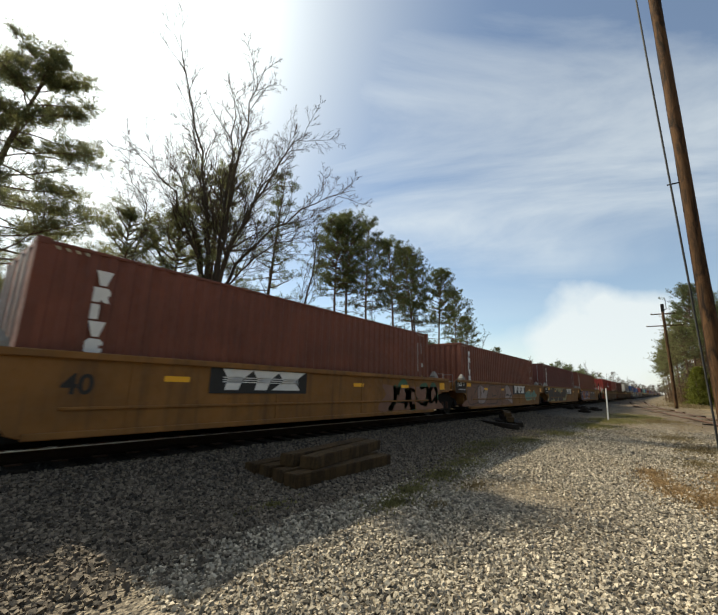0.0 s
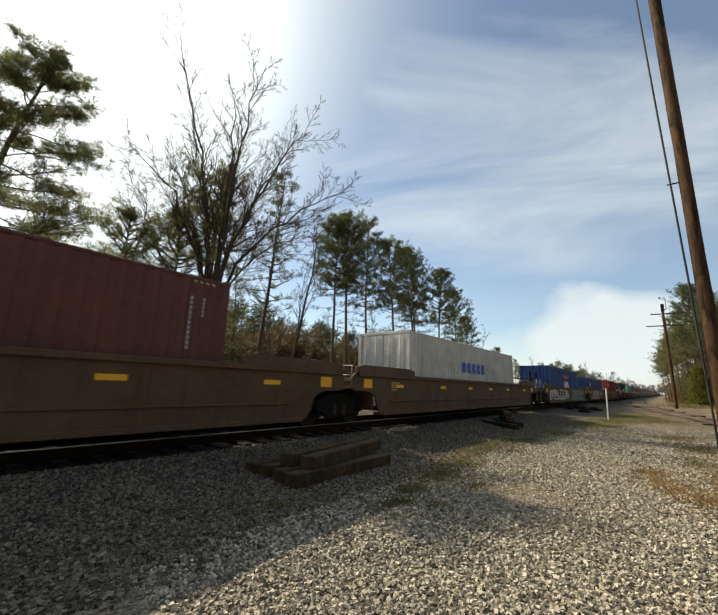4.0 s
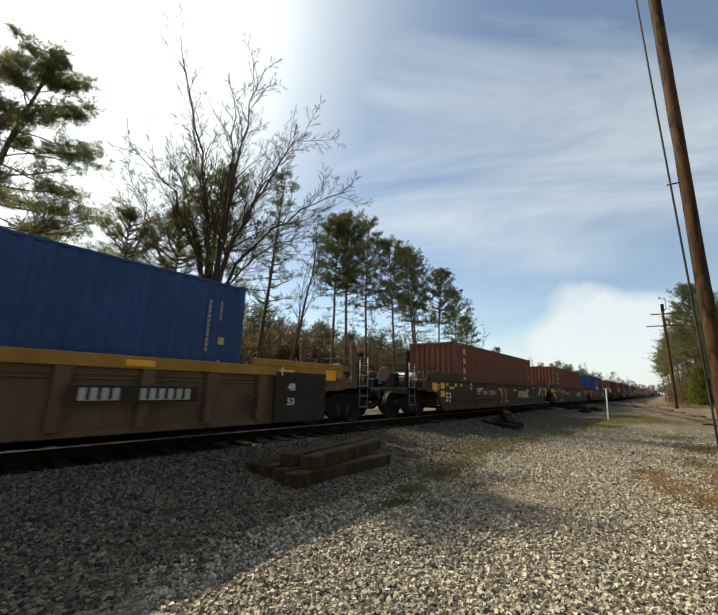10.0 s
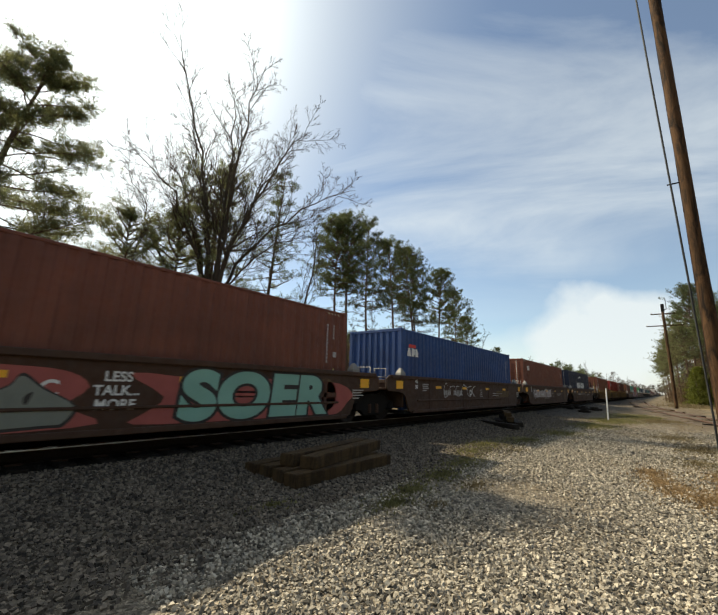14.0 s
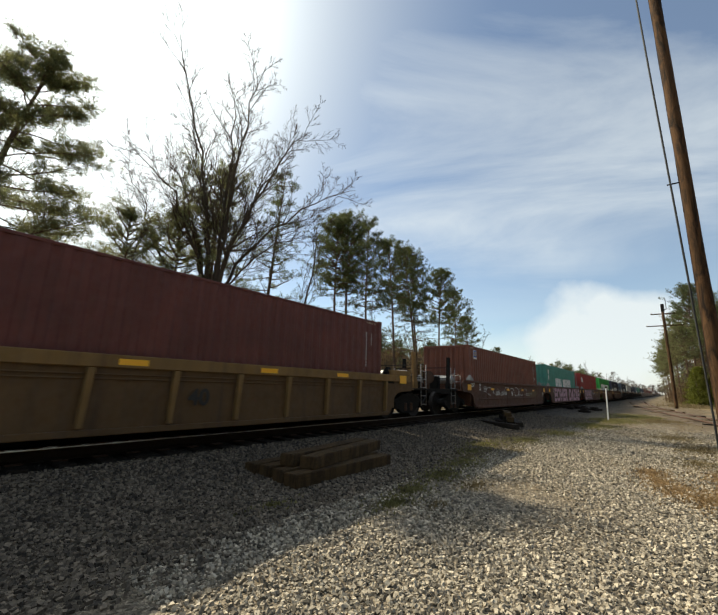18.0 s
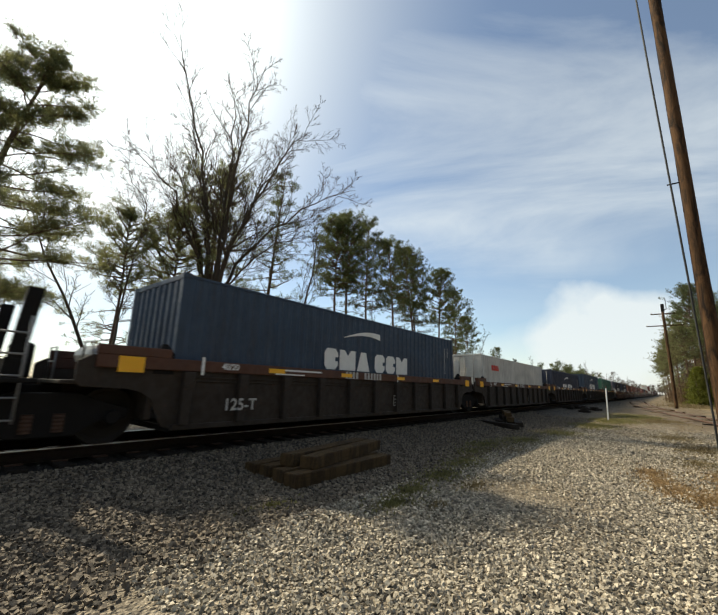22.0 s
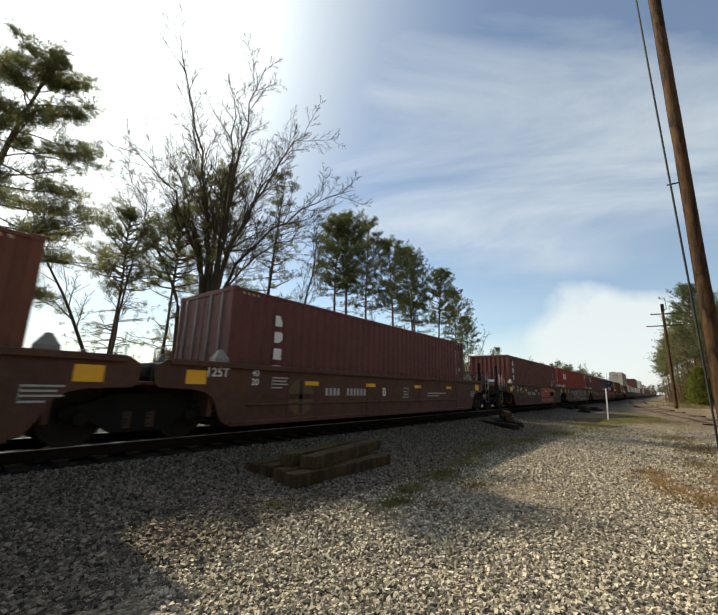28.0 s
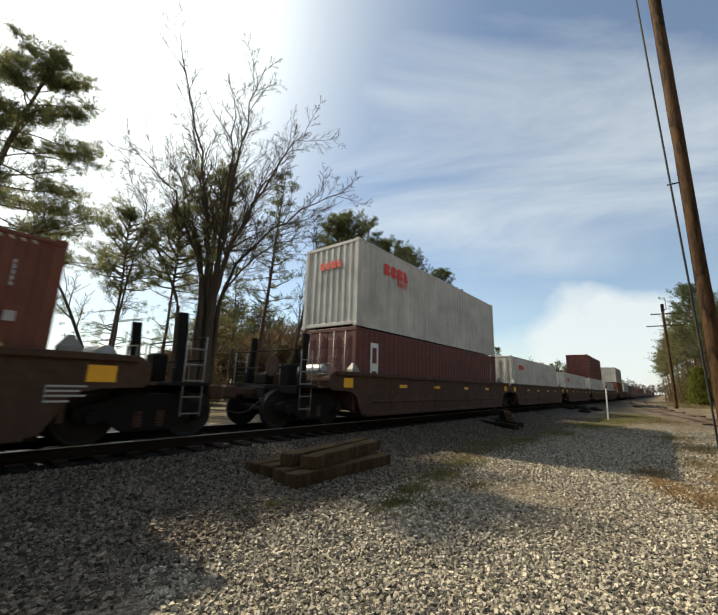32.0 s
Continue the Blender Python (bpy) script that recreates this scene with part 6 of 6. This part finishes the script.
def bush(seed, height, width, leaf, label, count=260, per=16, name="bush"):
    rng, nrng = random.Random(seed), np.random.default_rng(seed)
    plant = thing(name, label, "bush")
    verts, faces, centres, sizes = [], [], [], []
    for i in range(14):
        a = rng.uniform(0, 6.28)
        pts, _ = wander(rng, (rng.gauss(0, 0.2), rng.gauss(0, 0.2), -0.2), (math.cos(a) * 0.5, math.sin(a) * 0.5, 1), height * rng.uniform(0.6, 1), 4, 0.2)
        tube(verts, faces, pts, [0.05, 0.04, 0.03, 0.02, 0.01], 4)
    for _ in range(count * 3):
        z = rng.random() ** 0.8
        r = width / 2 * math.sqrt(rng.random()) * (1.0 - 0.75 * z * z) * rng.uniform(0.7, 1.15)
        a = rng.uniform(0, 6.28)
        centres.append((r * math.cos(a), r * math.sin(a), z * height))
        sizes.append(rng.uniform(0.18, 0.4))
    piece("stems", mesh("stems", verts, faces, True), GREY_BARK, plant)
    v, f = needle_clumps(centres, sizes, per, nrng, 0.04)
    piece("foliage", mesh("foliage", v, f), leaf, plant)
    return plant


def place(ob, x, y, turn=0.0, scale=1.0):
    c = copy_thing(ob, pose(x, y, bed_height(x, y), 0, 0, turn))
    c.scale = (scale, scale, scale)
    return c


GROUND_FAR = -0.7
# the tall pines behind the track, a row that runs on along the line
tall = pine(21, 20.6, 12.2, 3.7, NEEDLES, "tall pine with a rounded dark green crown on a bare trunk", 66, 7, 40, 0.2, False, 14, 0.022, (0.24, 0.36))
tall.matrix_basis = pose(29.3, 17.0, GROUND_FAR)
slim = pine(22, 22.6, 11.5, 3.9, DARK_NEEDLES, "slender tall pine with a dark green crown", 54, 7, 40, 0.19, False, 24, 0.022, (0.24, 0.36))
slim.matrix_basis = pose(36.2, 20.0, GROUND_FAR)
narrow = pine(25, 21.2, 11.6, 3.8, NEEDLES, "tall pine with a small tufted crown and dead lower limbs", 52, 8, 40, 0.2, False, 34, 0.022, (0.24, 0.36))
narrow.matrix_basis = pose(38.9, 17.0, GROUND_FAR)
ragged = pine(23, 20.6, 7.6, 4.2, NEEDLES, "ragged pine with open layered boughs", 50, 6, 30, 0.2, True, 20, 0.018, (0.2, 0.32))
ragged.matrix_basis = pose(18.7, 18.0, GROUND_FAR)
squat = pine(26, 13.6, 8.0, 3.0, LIGHT_NEEDLES, "young pine with a dense olive crown", 44, 8, 34, 0.13, False, 30, 0.019, (0.2, 0.32))
squat.matrix_basis = pose(10.8, 17.0, GROUND_FAR)
near_pine = pine(24, 19.5, 5.2, 8.6, LIGHT_NEEDLES, "big pine with long spreading boughs near the track", 68, 24, 42, 0.28, True, 10, 0.019, (0.23, 0.38))
near_pine.matrix_basis = pose(0.35, 17.6, GROUND_FAR)
for src, x, y, turn, k in ((tall, 28.0, 17.8, 140, 0.93), (narrow, 43.9, 17.0, 40, 1.0), (slim, 45.6, 18.2, 250, 0.93), (tall, 49.6, 17.0, 200, 0.93), (narrow, 57.4, 17.5, 310, 0.86), (tall, 64.0, 18.0, 20, 0.7),
                           (squat, 8.0, 17.6, 70, 0.92), (squat, 14.9, 19.0, 200, 1.4), (ragged, 22.0, 27.0, 300, 0.7)):
    place(src, x, y, turn, k)

oak = bare_oak(31, ((-1.5, -2.9, 9.5, -7.6, 17.6, 1.0, 0.15), (-0.5, -0.3, 12.5, -5.6, 17.2, -2.5, 0.19), (-0.4, -0.5, 14.0, -4.2, 22.4, 2.5, 0.22), (-0.1, -0.2, 15.0, -2.6, 25.0, -3.5, 0.22), (-0.2, -0.5, 12.0, -6.2, 20.5, 3.5, 0.19),
                    (0.1, 0.3, 14.0, -0.2, 26.0, 2.0, 0.24), (0.3, 0.5, 14.5, 2.6, 24.8, -1.5, 0.24), (0.35, 0.8, 13.0, 4.8, 21.8, 3.0, 0.22), (0.4, 0.9, 12.0, 6.4, 18.4, -2.5, 0.21), (0.5, 1.1, 12.0, 9.0, 16.2, 1.0, 0.20), (0.6, 0.9, 9.6, 6.6, 12.6, -1.0, 0.13)), "large leafless oak with many stems and fine twigs")
oak.matrix_basis = pose(12.5, 15.0, GROUND_FAR)
sapling = bare_tree(32, 11.0, "thin leafless young tree", 0.09, -0.1, 0.4, 2.2, 9)
sapling.matrix_basis = pose(6.6, 13.5, GROUND_FAR)
gaunt = bare_tree(33, 14.5, "slender leafless tree leaning beside the railway", 0.15, 0.16, 0.38, 3.4, 11)
gaunt.matrix_basis = pose(19.4, 15.0, GROUND_FAR)
rng = random.Random(77)
for i in range(64):
    x = rng.uniform(3, 80) if i < 30 else rng.uniform(16, 62)
    place(rng.choice((sapling, gaunt, sapling)), x, rng.uniform(16, 34), rng.uniform(0, 360), rng.uniform(0.55, 0.9))

thicket = bush(41, 3.2, 4.4, BROWN_LEAF, "brown leafless thicket under the trees", 300, 14)
thicket.matrix_basis = pose(15.0, 20.0, GROUND_FAR)
shrub = bush(42, 2.6, 3.6, LIGHT_NEEDLES, "olive green undergrowth bush", 300, 16)
shrub.matrix_basis = pose(16.0, 22.0, GROUND_FAR)
for i in range(60):
    x = rng.uniform(0, 130)
    y = rng.uniform(18, 36) + max(0, x - 60) * 0.12
    if x < 0.45 * (y + 8.4):
        continue
    place(rng.choice((thicket, shrub, thicket)), x, y, rng.uniform(0, 360), rng.uniform(0.7, 1.4))

for i in range(22):
    place(rng.choice((thicket, thicket, shrub)), rng.uniform(-8, 15), rng.uniform(19, 34), rng.uniform(0, 360), rng.uniform(0.55, 0.95))
# woods beside the line further on
for i in range(14):
    x = 74 + i * 16
    place(rng.choice((tall, slim, narrow)), x, rng.uniform(26, 44) + i * 0.8, rng.uniform(0, 360), rng.uniform(0.5, 0.66))
for i in range(24):
    x = 100 + i * 13
    place(rng.choice((gaunt, gaunt, sapling)), x, rng.uniform(14, 26), rng.uniform(0, 360), rng.uniform(0.7, 1.0))
# on the road side, past the poles
for x, y, turn, k, src in ((80, -11.6, 20, 0.92, squat), (84, -12.6, 200, 0.98, tall), (87, -10.6, 20, 0.9, squat), (91, -15.2, 120, 0.95, tall), (97, -10.0, 230, 0.78, squat), (100, -12.6, 300, 0.9, tall), (80, -16.5, 60, 0.82, narrow), (126, -10, 90, 0.75, tall), (142, -9.8, 10, 0.7, tall), (92, -18.5, 200, 0.85, tall), (112, -9.0, 80, 0.85, squat), (128, -8.4, 10, 0.8, squat), (105, -9.4, 180, 0.75, squat), (90, -11.8, 250, 1.05, squat), (94, -10.8, 100, 0.9, squat), (76, -14.2, 140, 0.7, narrow)):
    place(src, x, y, turn, k)
for i in range(34):
    place(rng.choice((gaunt, gaunt, sapling)), rng.uniform(62, 150), rng.uniform(-34, -13.5), rng.uniform(0, 360), rng.uniform(0.65, 0.95))
laurel = bush(43, 6.0, 4.2, BUSH_LEAF, "bright yellow-green evergreen bush", 620, 22)
laurel.matrix_basis = pose(78.0, -12.7, GROUND_FAR)
for i in range(12):
    place(thicket, rng.uniform(86, 130), rng.uniform(-14, -10.5), rng.uniform(0, 360), rng.uniform(0.9, 1.3))
for i in range(22):
    place(thicket, rng.uniform(78, 180), rng.uniform(-32, -14.5), rng.uniform(0, 360), rng.uniform(0.8, 1.5))


def far_woods(name, spots, height, spread, material, label, seed, per=42):
    """Trees too far off to tell apart: many loose crowns joined into one."""
    rngf = random.Random(seed)
    centres, sizes, verts, faces = [], [], [], []
    for x, y in spots:
        h = height * rngf.uniform(0.7, 1.15)
        tube(verts, faces, [Vector((x, y, -1)), Vector((x + rngf.gauss(0, 0.4), y, h * 0.9))], [0.2, 0.05], 3)
        for _ in range(9):
            f = rngf.uniform(0.3, 1.0)
            r = spread * (1.15 - f) * rngf.uniform(0.2, 1.2)
            a = rngf.uniform(0, 6.28)
            centres.append((x + r * math.cos(a), y + r * math.sin(a), h * f))
            sizes.append(rngf.uniform(0.9, 1.7) * spread / 3.0)
    v, f = needle_clumps(centres, sizes, per, np.random.default_rng(seed), 0.11)
    ob = piece(name, mesh(name, np.concatenate([v, np.array(verts)]), [tuple(q) for q in f] + [tuple(i + len(v) for i in q) for q in faces]), material)
    tagged(ob, label, "woods", kind="stuff")


wood_rng = random.Random(91)
behind = lambda n, y0, y1: [(y * 0.52 + 5.0 + wood_rng.random() ** 1.3 * 110, y) for y in (wood_rng.uniform(y0, y1) for _ in range(n))]
far_woods("far_pine_woods", [(wood_rng.uniform(150, 250), wood_rng.uniform(17, 32)) for _ in range(70)] + [(wood_rng.uniform(130, 420), wood_rng.uniform(-50, -13)) for _ in range(70)], 12.0, 3.2, NEEDLES, "distant dark green pine woods along the line", 92)
far_woods("far_bare_woods", [(wood_rng.uniform(200, 520), wood_rng.uniform(10, 40)) for _ in range(90)] + [(wood_rng.uniform(80, 420), wood_rng.uniform(-50, -14)) for _ in range(120)] + [(wood_rng.uniform(430, 560), wood_rng.uniform(-12, 12)) for _ in range(40)], 10.0, 3.4, BARE_HAZE, "distant grey-brown leafless woods", 93, 34)
# the second lists stand unseen behind the camera, added to cut sky fill
far_woods("roadside_and_screening_woods", [(wood_rng.uniform(72, 135), wood_rng.uniform(-34, -15)) for _ in range(120)] + [(wood_rng.uniform(-70, 75), wood_rng.uniform(-52, -27)) for _ in range(100)], 12.0, 3.4, BROWN_LEAF, "brown roadside woods with dry leaves, plus unseen ones added to block the sky", 96, 50)
far_woods("roadside_and_screening_pines", [(wood_rng.uniform(85, 135), wood_rng.uniform(-34, -15)) for _ in range(24)] + [(wood_rng.uniform(-70, 75), wood_rng.uniform(-56, -30)) for _ in range(80)], 15.5, 3.2, NEEDLES, "dark green roadside pine woods, plus unseen ones added to block the sky", 97, 44)
far_woods("back_woods", behind(170, 46, 70), 15.0, 4.4, DARK_NEEDLES, "dark olive woods behind the trees across the track", 94, 60)
far_woods("brown_back_woods", behind(190, 32, 48), 8.0, 3.8, BROWN_LEAF, "brown leafless woods behind the trees across the track", 95, 60)


# ---------------------------------------------------------------- poles, post, ties
def make_pole(x, y, top, r0, r1, label, arms):
    pole = thing("utility_pole", label, "utility pole", pose(x, y, bed_height(x, y)))
    rngp = random.Random(int(x))
    verts, faces = [], []
    pts = [Vector((rngp.gauss(0, 0.003), rngp.gauss(0, 0.003), -0.3 + (top + 0.3) * i / 16)) for i in range(17)]
    tube(verts, faces, pts, [r0 + (r1 - r0) * i / 16 + rngp.uniform(-0.006, 0.006) for i in range(17)], 16)
    piece("shaft", mesh("shaft", verts, faces, True), POLE_WOOD, pole)
    for z, half, turn in arms:
        piece("crossarm", boxes("crossarm", [(-0.06, 0.06, -half, half, -0.06, 0.06)], 0.01), POLE_WOOD, pole, pose(r1 + 0.06, 0, z, 0, 0, turn))
        for dy in (-half + 0.1, -half * 0.35, half * 0.35, half - 0.1):
            piece("insulator", shared("insulator", lambda: mesh("insulator", *lathe([(0.02, 0.06), (0.02, 0.12), (0.05, 0.13), (0.055, 0.17), (0.03, 0.2), (0.01, 0.21)], 10, "z"))), LETTER_WHITE, pole, pose(r1 + 0.06, dy, z))
    return pole


near_pole = make_pole(11.5, -9.343, 14.0, 0.142, 0.126, "weathered wooden utility pole with splitting brown grain", [])
piece("riser_cable", rods("riser_cable", [[(-0.05, 0.40, 13.6), (-0.05, 0.335, 9.4), (-0.05, 0.246, 4.4), (-0.05, 0.202, 1.3), (-0.04, 0.19, -0.2)]], 0.022, 8), RUBBER, near_pole, label="black cable held off the pole by a bracket")
piece("bracket", rods("bracket", [[(-0.04, 0.1, 6.8), (-0.05, 0.36, 6.8)], [(-0.05, 0.29, 6.74), (-0.05, 0.29, 6.9)]], 0.018), BLACK_IRON, near_pole)
second = make_pole(61.0, -9.30, 12.1, 0.19, 0.15, "wooden utility pole with two crossarms", [(11.85, 1.3, 4), (10.3, 1.87, 4)])
piece("transformer_mast", boxes("transformer_mast", [(-0.16, 0.16, -0.2, 0.16, 12.1, 13.1), (-0.03, 0.03, -0.42, -0.36, 12.4, 13.9), (-0.03, 0.03, -0.42, 0.0, 12.35, 12.45)], 0.03), BLACK_IRON, second)
make_pole(135.0, -9.5, 13.0, 0.2, 0.15, "distant bare wooden utility pole", [])


def make_post():
    x, y = 27.0, -5.6
    post = thing("marker_post", "slim white trackside marker post with a dark cap", "post", pose(x, y, bed_height(x, y), 1.5, -1.5))
    piece("shaft", boxes("shaft", [(-0.075, 0.075, -0.03, 0.03, -0.2, 1.86)], 0.01), plain("chalky_white_paint", (0.78, 0.77, 0.74), 0.6, 0, 0.08), post)
    piece("cap", boxes("cap", [(-0.085, 0.085, -0.04, 0.04, 1.86, 1.97)], 0.01), RUSTY_IRON, post)


make_post()
TIE = (2.59, 0.29, 0.195)


def make_tie(x, y, z, turn, seed, k=1.0, tilt=0.0, wood=None):
    """A used railway tie with worn, uneven edges."""
    rngt = random.Random(seed)
    bm = bmesh.new()
    n = 10
    rings = []
    for i in range(n + 1):
        px = (i / n - 0.5) * TIE[0] * k
        rings.append([bm.verts.new((px + rngt.uniform(-0.012, 0.012) * (i in (0, n)), sy * (TIE[1] / 2 + rngt.uniform(-0.01, 0.004)), (TIE[2] if sz else 0) + rngt.uniform(-0.009, 0.004))) for sy, sz in ((-1, 0), (1, 0), (1, 1), (-1, 1))])
    for a, b in zip(rings, rings[1:]):
        for q in range(4):
            bm.faces.new((a[q], a[(q + 1) % 4], b[(q + 1) % 4], b[q]))
    bm.faces.new(rings[0])
    bm.faces.new(rings[-1][::-1])
    bmesh.ops.bevel(bm, geom=[e for e in bm.edges if e.calc_length() > 0.24 or len(e.link_faces) == 2 and e.calc_face_angle(0) > 1], offset=0.012, segments=2, affect="EDGES")
    ob = piece("railway_tie", from_bm("railway_tie", bm), wood or OLD_TIE, None, pose(x, y, z, 0, tilt, turn))
    tagged(ob, "old weathered railway tie in a small stack on the gravel", "railway tie", "stacked ties")
    return ob


g = -0.47
for i, (x, y, z, turn) in enumerate(((5.45, -3.70, g, 0.4), (5.50, -3.34, g, 0.2), (5.53, -2.97, g, -0.6), (5.48, -2.60, g, 0.9), (5.83, -3.40, g + 0.2, 11.0), (5.74, -3.04, g + 0.2, 9.2))):
    make_tie(x, y, z, turn, 50 + i)
g2 = -0.45
for i, (x, y, z, turn) in enumerate(((18.2, -2.95, g2, 24), (18.4, -2.6, g2, 20), (18.6, -2.25, g2, 17), (18.75, -1.92, g2, 22), (18.35, -2.62, g2 + 0.19, 19), (18.6, -2.3, g2 + 0.19, 23), (18.5, -2.45, g2 + 0.38, 21), (16.7, -2.6, g2, 62))):
    make_tie(x, y, z, turn, 70 + i, 0.85, 0.0, OLD_TIE if i in (4, 6) else TIE_WOOD)


def tufts(name, spots, count, height, material, label, seed):
    """Grass blades in loose patches, each patch (x, y, radius)."""
    rngt = np.random.default_rng(seed)
    pos = []
    for x, y, r in spots:
        n = int(count * r * r)
        a, d = rngt.uniform(0, 6.283, n), r * np.abs(rngt.normal(0, 0.55, n))
        pos += [(x + d[i] * math.cos(a[i]) * 1.6, y + d[i] * math.sin(a[i]) * 0.8) for i in range(n)]
    p0 = np.array([(x, y, bed_height(x, y)) for x, y in pos])
    n = len(p0)
    d = rngt.normal(size=(n, 3)) * 0.45
    d[:, 2] = 1
    tip = p0 + d / np.linalg.norm(d, axis=1)[:, None] * rngt.uniform(0.4, 1.2, (n, 1)) * height
    side = rngt.normal(size=(n, 3)) * 0.011
    verts = np.stack([p0 - side, p0 + side, tip], 1).reshape(-1, 3)
    tagged(piece(name, mesh(name, verts, np.arange(n * 3).reshape(-1, 3)), material), label, "grass", kind="stuff")


tufts("green_grass", MOSS_SPOTS, 4200, 0.05, MOSS, "short green grass and moss among the stones", 61)
tufts("dead_grass", [(6.5, -5.7, 0.35), (5.0, -5.75, 0.3), (12.5, -8.8, 0.9), (15.5, -9.0, 1.2), (11.0, -5.0, 0.6), (19.0, -8.5, 1.3), (30.0, -8.0, 2.0), (9.0, -4.6, 0.5)], 2000, 0.045, STRAW, "dead straw-coloured grass in the gravel", 62)
tufts("rusty_grass", RUST_SPOTS, 5200, 0.04, RUST_GRASS, "reddish brown dead grass lying flat in the gravel", 64)
tufts("tall_dry_grass", [(70 + 9 * i, -11.0 - (i * 37 % 11) * 0.5, 4.5) for i in range(12)], 130, 0.55, STRAW, "tall dry grass along the verge", 63)


SPUR = [Vector(q) for q in ((110.0, -3.2, 0), (82.0, -4.5, 0), (58.0, -6.3, 0), (42.0, -8.5, 0), (31.0, -10.6, 0), (22.0, -13.2, 0), (14.0, -16.5, 0))]


def make_spur():
    """An abandoned spur that leaves the line in a curve, its rusty rails half sunk in brown earth."""
    spur = thing("old_spur_track", "abandoned rusty spur rails and rotten ties sunk in brown earth", "track", kind="structure")
    rngs = random.Random(19)
    line = [a.lerp(b, i / 8) for a, b in zip(SPUR, SPUR[1:]) for i in range(8)] + [SPUR[-1]]
    for _ in range(6):
        line = [line[0]] + [(a + b * 2 + c) / 4 for a, b, c in zip(line, line[1:], line[2:])] + [line[-1]]
    sides = []
    for i, q in enumerate(line):
        d = line[min(i + 1, len(line) - 1)] - line[max(i - 1, 0)]
        sides.append(Vector((-d.y, d.x, 0)).normalized())
    at = lambda i, off, up: Vector((line[i].x + sides[i].x * off, line[i].y + sides[i].y * off, bed_height(line[i].x, line[i].y) + up))
    for off in (-0.75, 0.75):
        verts, faces = [], []
        tube(verts, faces, [at(i, off, 0.13 + rngs.uniform(-0.06, 0.05)) for i in range(len(line))], [0.055] * len(line), 6)
        piece("rail", mesh("rail", verts, faces), RUSTY_IRON, spur)
    tie = boxes("crosstie", [(-0.12, 0.12, -1.25, 1.25, -0.1, 0.1)], 0.02)
    for i in range(0, len(line) - 1):
        for k in range(3):
            q, sd = at(i, 0, -0.02).lerp(at(i + 1, 0, -0.02), k / 3), sides[i]
            if rngs.random() < 0.45:
                piece("crosstie", tie, OLD_TIE if rngs.random() < 0.4 else TIE_WOOD, spur, pose(q.x, q.y, q.z + rngs.uniform(-0.05, 0.05), rngs.uniform(-3, 3), 0, math.degrees(math.atan2(-sd.x, sd.y)) + rngs.uniform(-6, 6)))
    verts, cols = [], 13
    rows_ = [line[i].lerp(line[i + 1], k / 4) for i in range(len(line) - 1) for k in range(4)]
    for n_, q in enumerate(rows_):
        sd = sides[n_ // 4]
        for j in range(cols):
            w = (j / (cols - 1) - 0.5) * 5.6
            x, y = q.x + sd.x * w, q.y + sd.y * w
            lump = noise.noise(Vector((x * 0.9, y * 0.9, 5))) * 0.09 + noise.noise(Vector((x * 2.7, y * 2.7, 8))) * 0.06
            verts.append((x, y, bed_height(x, y) + 0.15 * math.exp(-w * w / 3.2) + lump - 0.055))
    faces = [(i * cols + j, (i + 1) * cols + j, (i + 1) * cols + j + 1, i * cols + j + 1) for i in range(len(rows_) - 1) for j in range(cols - 1)]
    piece("earth_bank", mesh("earth_bank", verts, faces, True), plain("brown_earth", (0.08, 0.056, 0.033), 0.95, 0, 0.55, 2.5), spur)


make_spur()
# worn fittings and stones dumped beside the line
junk_rng = random.Random(15)
for i in range(9):
    x, y = 31 + junk_rng.uniform(0, 9), -2.6 + junk_rng.uniform(-0.8, 0.8)
    w = junk_rng.uniform(0.25, 0.6)
    ob = piece("scrap_timber", boxes("scrap_timber", [(-w, w, -0.12, 0.12, 0, 0.2), (-w * 0.5, w * 0.7, -0.2, 0.05, 0.1, 0.32)], 0.02), TIE_WOOD, None, pose(x, y, bed_height(x, y) - 0.02, 0, 0, junk_rng.uniform(0, 180)))
    tagged(ob, "broken dark scrap timber dumped beside the track", "scrap wood", "scrap timber")


# ---------------------------------------------------------------- movement
def motions():
    for ob, s, z in MOVING:
        walk(ob, [(0, pose(s, 0, z)), (SECONDS, pose(s - SPEED * SECONDS, 0, z))])
    starts = {ob: s for ob, s, z in MOVING}
    for car, (wheel, dx, bx) in WHEELS:
        s = starts[car] + bx
        t0, t1 = (s - 34.0) / SPEED, (s + 2.0) / SPEED
        f0, f1 = max(0, int(t0 * FPS)), min(int(SECONDS * FPS), int(t1 * FPS) + 1)
        if f1 <= f0:
            walk(wheel, [(0, pose(dx, 0, WHEEL_R)), (SECONDS, pose(dx, 0, WHEEL_R))])
            continue
        rows = [(f / FPS, pose(dx, 0, WHEEL_R, 0, -85.0 * (f - f0), 0)) for f in range(f0, f1 + 1)]
        if f0 > 0:
            rows.insert(0, (0, pose(dx, 0, WHEEL_R)))
        if f1 < SECONDS * FPS:
            rows.append((SECONDS, rows[-1][1]))
        walk(wheel, rows)


motions()
